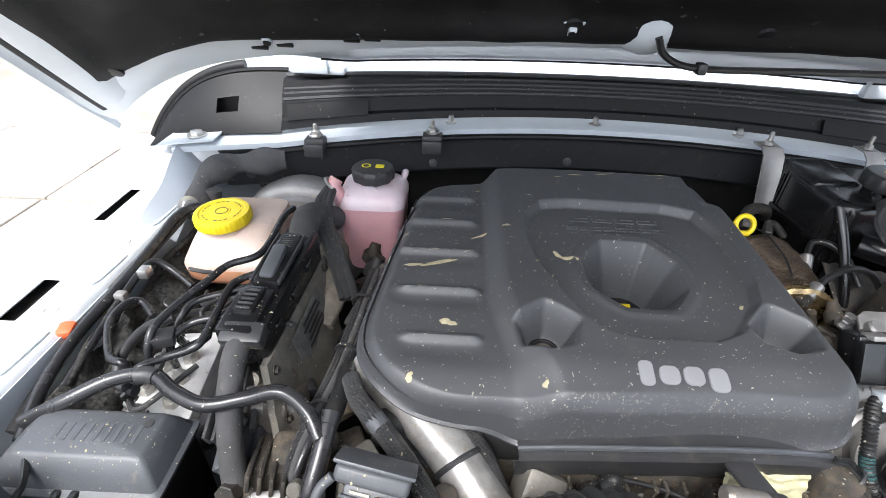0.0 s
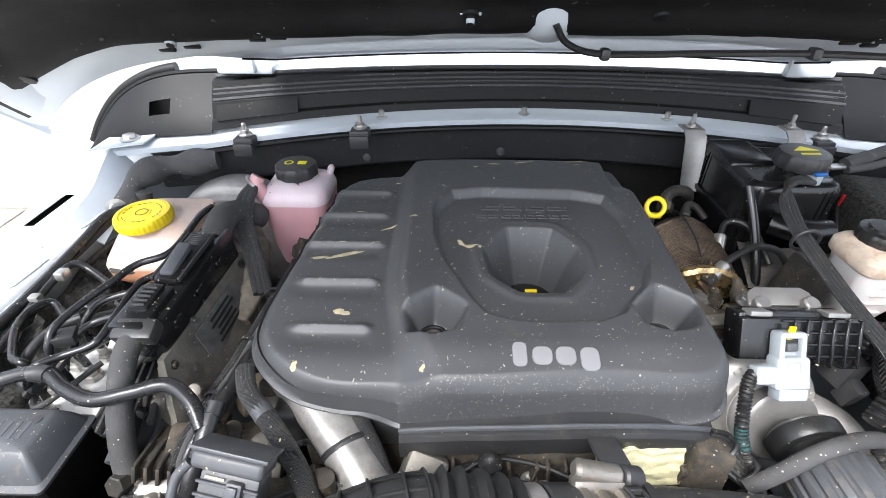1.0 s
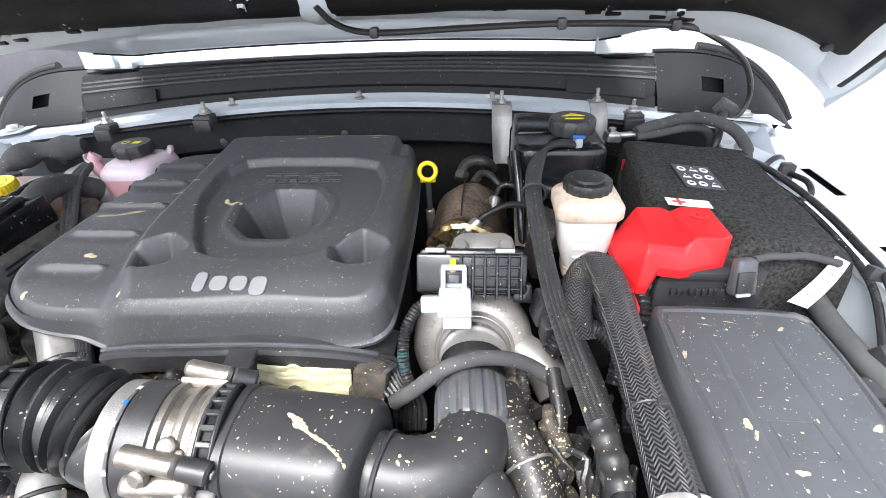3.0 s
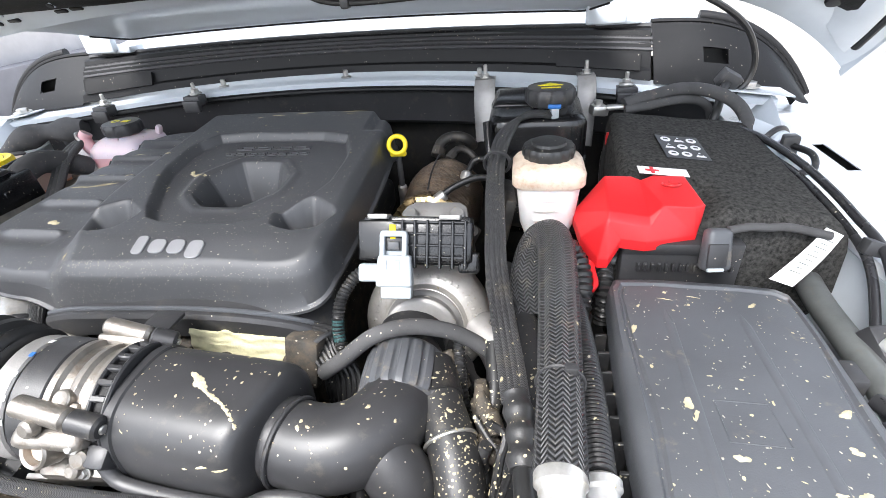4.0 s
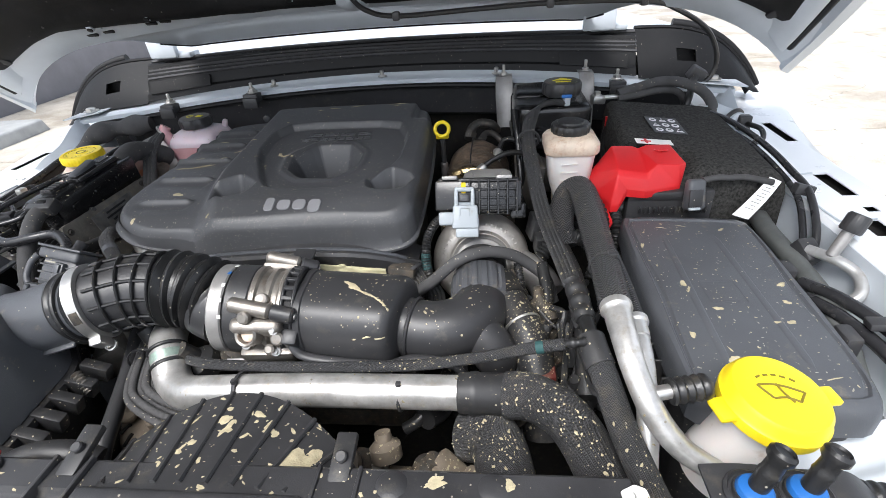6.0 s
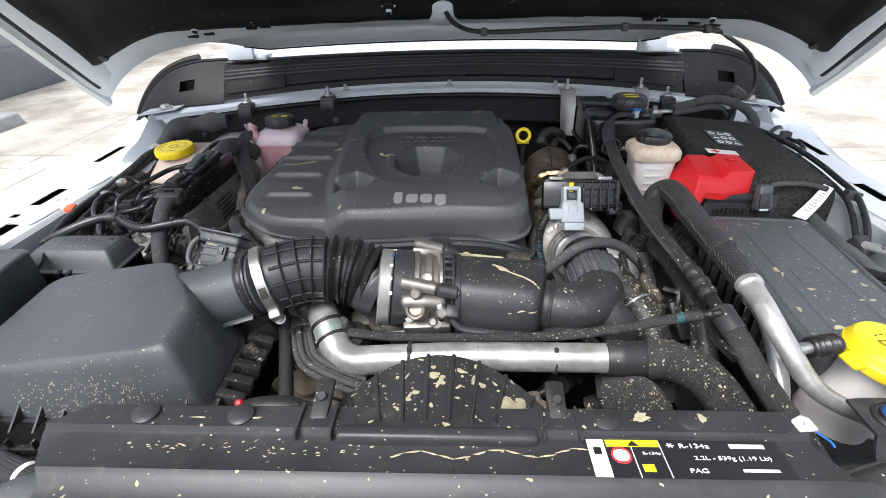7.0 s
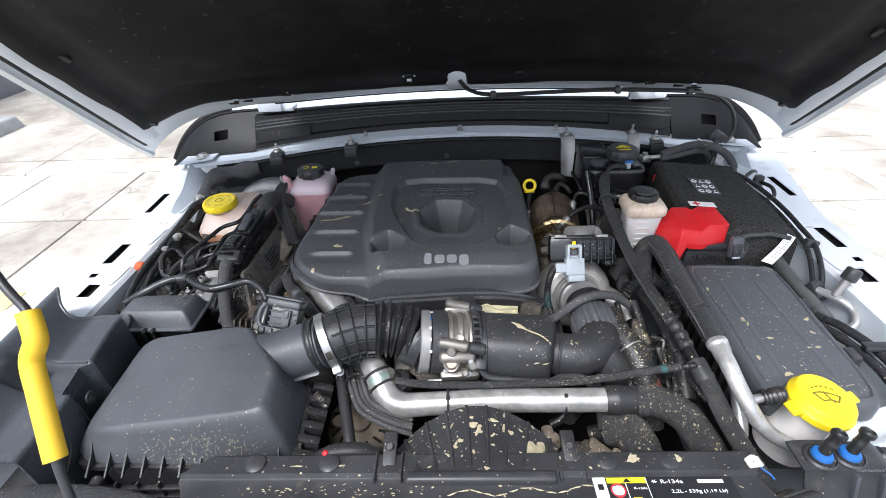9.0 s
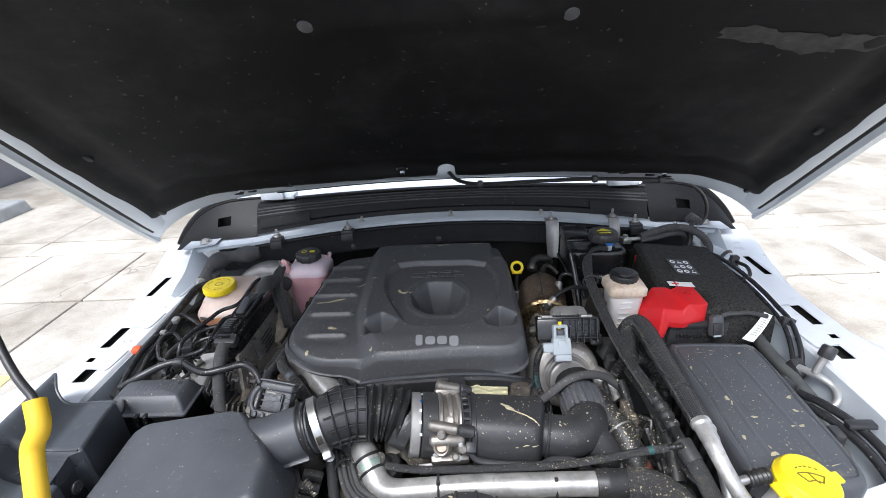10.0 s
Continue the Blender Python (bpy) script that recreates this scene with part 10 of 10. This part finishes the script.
fin = thing("finned_casting", (-0.375, -0.46, 0.99), "dusty ribbed casting beside the taped loom", "casting")
part("body", block((0.060, 0.10, 0.05), Matrix.Translation((-0.378, -0.440, 0.990)) @ pose(0, 0, 0, -25, 10, 8), 0.006), "block", fin)
for k in range(6):
    part("fin", block((0.0035, 0.092, 0.016), Matrix.Translation((-0.398 + 0.0095 * k, -0.446, 1.018 - 0.002 * k)) @ pose(0, 0, 0, -25, 10, 8), 0.001), "dark_steel", fin)
part("plug", can((-0.405, -0.470, 1.010), (-0.410, -0.490, 1.022), 0.010, 6, 0.001), "dark_steel", fin, "grey hexagonal plug")
alt = thing("gearbox_casting", (-0.36, -0.46, 0.98), "grey cast housing with bolted bosses beside the loom", "casting")
part("body", block((0.050, 0.065, 0.085), Matrix.Translation((-0.364, -0.450, 0.985)) @ pose(0, 0, 0, 15, 10, 10), 0.008, 3), "block", alt)
part("boss", can((-0.372, -0.492, 1.015), (-0.374, -0.504, 1.020), 0.008, 18), "cast", alt)
part("boss", can((-0.350, -0.480, 1.028), (-0.350, -0.490, 1.036), 0.007, 18), "cast", alt)
part("flange", block((0.060, 0.012, 0.050), Matrix.Translation((-0.362, -0.480, 1.000)) @ pose(0, 0, 0, 18, 8, 12), 0.003), "alu", alt)
for k in range(5):
    part("rib", block((0.003, 0.012, 0.060), Matrix.Translation((-0.384 + 0.011 * k, -0.486, 0.995)) @ pose(0, 0, 0, 18, 8, 12), 0.001, 1), "cast", alt)
for x, z in ((-0.340, 1.022), (-0.386, 1.018), (-0.348, 0.992), (-0.376, 0.985)):
    put_bolt((x, -0.490, z), (x, -0.52, z + 0.008), 0.005, 0.006, alt)
# deep hoses in front of the airbox
hose("deep_hose", "black hose running down ahead of the engine", [(-0.19, -0.728, 1.026), (-0.17, -0.720, 1.030), (-0.14, -0.716, 1.028), (-0.12, -0.716, 1.018)], 0.012, "plastic_dirty", 14)
solo("red_marker", can((-0.172, -0.737, 1.058), (-0.170, -0.742, 1.066), 0.0035, 14), "red", "small red plastic marker beside the radiator cover", "marker")
front_loom = thing("corrugated_loom", (-0.17, -0.60, 0.98), "bundle of black corrugated cables curving under the charge pipe", "cable harness", group="harnesses")
for k in range(5):
    o, up = 0.0068 * (k - 2), 0.004 * (k % 2)
    part("cable", tube([(-0.186 + o * 0.9, -0.515, 0.985 + up), (-0.178 + o, -0.548, 1.004 + up), (-0.166 + o, -0.585, 1.004 + up), (-0.152 + o * 0.9, -0.618 + o * 0.3, 1.004 + up), (-0.138 + o * 0.6, -0.634 + o * 0.7, 1.004 + up), (-0.112, -0.645 + o, 0.998 + up), (-0.08, -0.648 + o, 0.985 + up)], 0.0040, 10, ribs=0.0004, pitch=0.0045), "tape", front_loom)
part("tie", ring((-0.168, -0.585, 1.006), (-0.166, -0.592, 1.006), 0.0175, 0.0012, 28, 6, r2=0.002), "plastic", front_loom, "black cable tie")
gen = thing("alternator", (-0.18, -0.60, 0.9), "dusty tan cast alternator with curved vents", "alternator")
GM = axis((-0.176, -0.590, 0.890), (-0.168, -0.606, 0.950))
part("case", lathe([(0.052, -0.03), (0.054, 0.0), (0.053, 0.022), (0.047, 0.034), (0.036, 0.040), (0.018, 0.043), (0.016, 0.050), (0.010, 0.052), (0.001, 0.052)], GM, 48), "tan_cast", gen)
for k in range(16):
    part("vent", block((0.016, 0.0035, 0.010), GM @ Matrix.Rotation(2 * math.pi * k / 16, 4, "Z") @ Matrix.Translation((0.0385, 0, 0.0365)) @ pose(0, 0, 0, 0, 24, 18), 0.001, 1), "bay_shade", gen, "dark curved vent slot")
part("lug", block((0.026, 0.018, 0.022), Matrix.Translation((-0.190, -0.560, 0.950)) @ pose(0, 0, 0, 10, -8, 20), 0.004), "tan_cast", gen, "tan mounting lug")
part("lug", can((-0.212, -0.600, 0.925), (-0.200, -0.612, 0.948), 0.010, 18), "tan_cast", gen)
hose("drop_hose", "smooth dark hose dropping beside the alternator", [(-0.206, -0.540, 1.010), (-0.198, -0.565, 1.002), (-0.188, -0.60, 0.992), (-0.176, -0.64, 0.985), (-0.165, -0.68, 0.975), (-0.160, -0.72, 0.94)], 0.0085, "gloss", 18)
fan = thing("fan_shroud", (0.0, -0.70, 0.85), "black fan shroud behind the radiator", "fan shroud")
part("shroud", box(-0.20, 0.30, -0.735, -0.715, 0.6, 1.00, 0.006), "plastic_dirty", fan)
for k in range(16):
    x = rr.uniform(0.16, 0.33)
    pts = [(x, rr.uniform(-0.62, -0.45), rr.uniform(0.93, 0.99))]
    for _ in range(3):
        q = pts[-1]
        pts.append((q[0] + rr.uniform(-0.03, 0.03), q[1] + rr.uniform(-0.07, 0.02), q[2] - rr.uniform(-0.01, 0.03)))
    hose("deep_hose", "muddy hose deep between turbo and fuse box", pts, rr.uniform(0.006, 0.014), rr.choice(("rubber", "plastic_dirty", "tape")), 12)
for k in range(14):
    pts = [(rr.uniform(-0.58, -0.36), rr.uniform(-0.42, -0.15), rr.uniform(0.95, 1.01))]
    for _ in range(3):
        q = pts[-1]
        pts.append((q[0] + rr.uniform(-0.05, 0.05), q[1] + rr.uniform(-0.06, 0.06), q[2] - rr.uniform(-0.012, 0.02)))
    hose("deep_hose", "dusty hose deep below the brake pipes", pts, rr.uniform(0.006, 0.013), rr.choice(("rubber", "gloss", "tape")), 12)

# ---- lamp housing corner and prop rod ----
lamp = thing("headlamp_shroud", (-0.65, -0.62, 0.95), "black plastic headlamp shroud beside the airbox", "shroud")


def shroud_sheet(s, c):
    """Moulded cover: side wall, flat shelf with one sunken pocket, rising flank, rolled outer rim."""
    y = -0.520 - 0.245 * s
    notch = step01(-0.612, -0.622, y) * step01(-0.672, -0.662, y)
    xi = -0.542 + 0.024 * step01(-0.52, -0.70, y) - 0.016 * notch
    top = 1.089
    if c < 0.22:
        return Vector((xi + 0.004 * (1 - c / 0.22), y, top - 0.003 - 0.15 * (1 - c / 0.22) ** 1.5))
    f = (c - 0.22) / 0.78
    rim = -0.640 + 0.016 * s
    if f < 0.75:
        g = f / 0.75
        x = xi + (rim - xi) * g
        z = top - 0.003 * (1 - min(1, g / 0.04)) ** 2 + 0.042 * step01(0.40, 1.0, g)
        z -= 0.013 * notch * step01(0.80, 0.62, g)
    else:
        g = (f - 0.75) / 0.25
        x = rim - 0.045 * math.sin(g * math.pi / 2)
        z = top + 0.042 - 0.16 * (1 - math.cos(g * math.pi / 2))
    cutback = (-0.016 * math.exp(-((x + 0.606) / 0.016) ** 2) + 0.026 * step01(-0.618, -0.648, x)) * (1 - s) ** 3
    return Vector((x, y + cutback, z))


part("shell", solidify(grid(shroud_sheet, 70, 90), 0.003), "shroud", lamp, "curved blue-black cover")
part("edge_lip", tube([shroud_sheet(0, 0.22 + 0.585 * k / 24) + Vector((0, 0.001, 0.0)) for k in range(25)], 0.0022, 8, 0.004), "shroud", lamp, "rolled lip round the fender notch")
part("pocket_lip", tube([shroud_sheet(0.385, 0.24 + 0.36 * k / 10) + Vector((0, 0.0, 0.001)) for k in range(11)], 0.0016, 8, 0.006), "shroud", lamp)
part("pocket_rib", block((0.003, 0.026, 0.007), Matrix.Translation((-0.590, -0.640, 1.083)) @ pose(0, 0, 0, 0, 0, -20), 0.001), "shroud", lamp)
part("skirt", slab([(-0.548, -0.535), (-0.66, -0.535), (-0.67, -0.76), (-0.530, -0.76)], 0.90, 1.0, 0.004), "plastic", lamp, "lower shroud body")
b = ring((-0.518, -0.652, 1.060), (-0.50, -0.652, 1.060), 0.0075, 0.002, 20, 8)
lathe([(0.006, -0.002), (0.006, 0.003), (0.003, 0.004), (0.001, 0.004)], axis((-0.519, -0.652, 1.060), (-0.50, -0.652, 1.060)), 16, b)
part("grommet", b, "gloss", lamp, "black round grommet")
lb = hose("front_loom_hose", "ribbed black hose in front of the air filter box", [(-0.60, -0.79, 1.035), (-0.54, -0.775, 1.035), (-0.48, -0.770, 1.03), (-0.42, -0.775, 1.028), (-0.375, -0.785, 1.03), (-0.33, -0.80, 1.03)], 0.0108, "braid", 20)
b = ring((-0.345, -0.794, 1.030), (-0.338, -0.797, 1.03), 0.0110, 0.0010, 30, 8, r2=0.0028)
solo("white_band", b, "paper", "white band clip on the ribbed hose", "clip")
solo("corner_bracket", block((0.09, 0.05, 0.05), Matrix.Translation((-0.345, -0.825, 1.018)) @ pose(0, 0, 0, 20, 0, 25), 0.012, 3), "grey", "dark plastic corner bracket beside the radiator cover", "bracket")
solo("latch_plate", block((0.09, 0.012, 0.06), Matrix.Translation((-0.44, -0.86, 1.02)) @ pose(0, 0, 0, 30, 0, -20), 0.003), "inner", "pale latch plate at the front corner", "plate")

rod = thing("prop_rod", (-0.33, -0.86, 1.1), "black hood prop rod with yellow foam grip", "prop rod")
RP = [(-0.305, -0.925, 1.03), (-0.318, -0.898, 1.10), (-0.334, -0.865, 1.18), (-0.344, -0.845, 1.221), (-0.358, -0.815, 1.262), (-0.366, -0.797, 1.286), (-0.358, -0.790, 1.304), (-0.366, -0.776, 1.322), (-0.398, -0.754, 1.345), (-0.46, -0.70, 1.43), (-0.56, -0.63, 1.56), (-0.66, -0.56, 1.685)]
part("rod", tube(RP, 0.0038, 10, 0.006), "gloss", rod)
part("grip", tube(RP[3:8], 0.0088, 20, 0.003), "yellow_foam", rod, "yellow foam sleeve")


# ---- mud thrown over the bay ----
CLEAN = ("charge_air_pipe", "charge_pipe", "fluted_coupling", "throttle_body", "intake_hose", "braided_hose", "radiator_label")


def thrown_mud(area, count, sizes, label, seed, level=1.055, material="mud"):
    """Dried flecks on whatever lies open to the front and above within area (x0, x1, y0, y1)."""
    rng = random.Random(seed)
    x0, x1, y0, y1 = area
    verts, faces, owner = [], [], []
    for ob in list(scene.objects):
        if ob.type != "MESH" or not ob.data.polygons or len(ob.data.polygons) > 80000:
            continue
        if ob.get("kind") == "stuff":
            continue
        m = ob.matrix_world
        cs = [m @ Vector(c) for c in ob.bound_box]
        if max(c.x for c in cs) < x0 or min(c.x for c in cs) > x1 or max(c.y for c in cs) < y0 or min(c.y for c in cs) > y1 or min(c.z for c in cs) > 1.21 or max(c.z for c in cs) < 0.8:
            continue
        root = ob
        while root.parent:
            root = root.parent
        smooth = root.name.split(".")[0] in CLEAN
        owner.extend([smooth] * len(ob.data.polygons))
        base = len(verts)
        verts.extend(m @ v.co for v in ob.data.vertices)
        faces.extend([base + k for k in pl.vertices] for pl in ob.data.polygons)
    tree = BVHTree.FromPolygons(verts, faces)
    knots = [(rng.uniform(x0, x1), rng.uniform(y0, y1)) for _ in range(9)]
    bm = bmesh.new()
    for _ in range(count):
        if rng.random() < 0.55:
            kx, ky = rng.choice(knots)
            x, y = rng.gauss(kx, 0.035), rng.gauss(ky, 0.03)
        else:
            x, y = rng.uniform(x0, x1), rng.uniform(y0, y1)
        way = Vector((rng.gauss(0, 0.3), 0.3 + rng.gauss(0, 0.3), -1)).normalized()
        start = Vector((x, y, 1.06)) - way * 0.15
        hit, nor, face, far = tree.ray_cast(start, way, 0.32)
        if hit is None or hit.z > 1.205 or (hit.z > level and rng.random() < 0.9) or (owner[face] and rng.random() < 0.88):
            continue
        if nor.dot(way) > 0:
            nor = -nor
        u = nor.orthogonal().normalized()
        w = nor.cross(u)
        r = sizes[0] * (sizes[1] / sizes[0]) ** (rng.random() ** 2.6)
        turn, st, n = rng.uniform(0, 6.28), rng.uniform(1.0, 2.0), 7
        rim = []
        for k in range(n):
            a = 2 * math.pi * k / n
            q = r * rng.uniform(0.6, 1.25)
            px, py = q * st * math.cos(a), q * math.sin(a)
            rim.append(bm.verts.new(hit + nor * 0.0003 + u * (px * math.cos(turn) - py * math.sin(turn)) + w * (px * math.sin(turn) + py * math.cos(turn))))
        top = bm.verts.new(hit + nor * (0.0006 + 0.12 * r))
        for k in range(n):
            bm.faces.new((rim[k], rim[(k + 1) % n], top))
    solo("mud_flecks", bm, material, label, "dried mud", kind="stuff")


bpy.context.view_layer.update()
thrown_mud((0.13, 0.37, -0.76, -0.50), 3800, (0.0003, 0.0015), "cream mud flecks dried on the front hoses", 5)
thrown_mud((-0.30, 0.20, -0.72, -0.50), 800, (0.0003, 0.0013), "cream mud flecks dried behind the radiator", 6)
thrown_mud((0.15, 0.32, -0.52, -0.10), 900, (0.0003, 0.0012), "cream mud flecks dried round the turbo", 7)
thrown_mud((-0.52, -0.28, -0.60, -0.05), 700, (0.0003, 0.0011), "pale dust flecks on the looms and brackets", 8, 1.12)
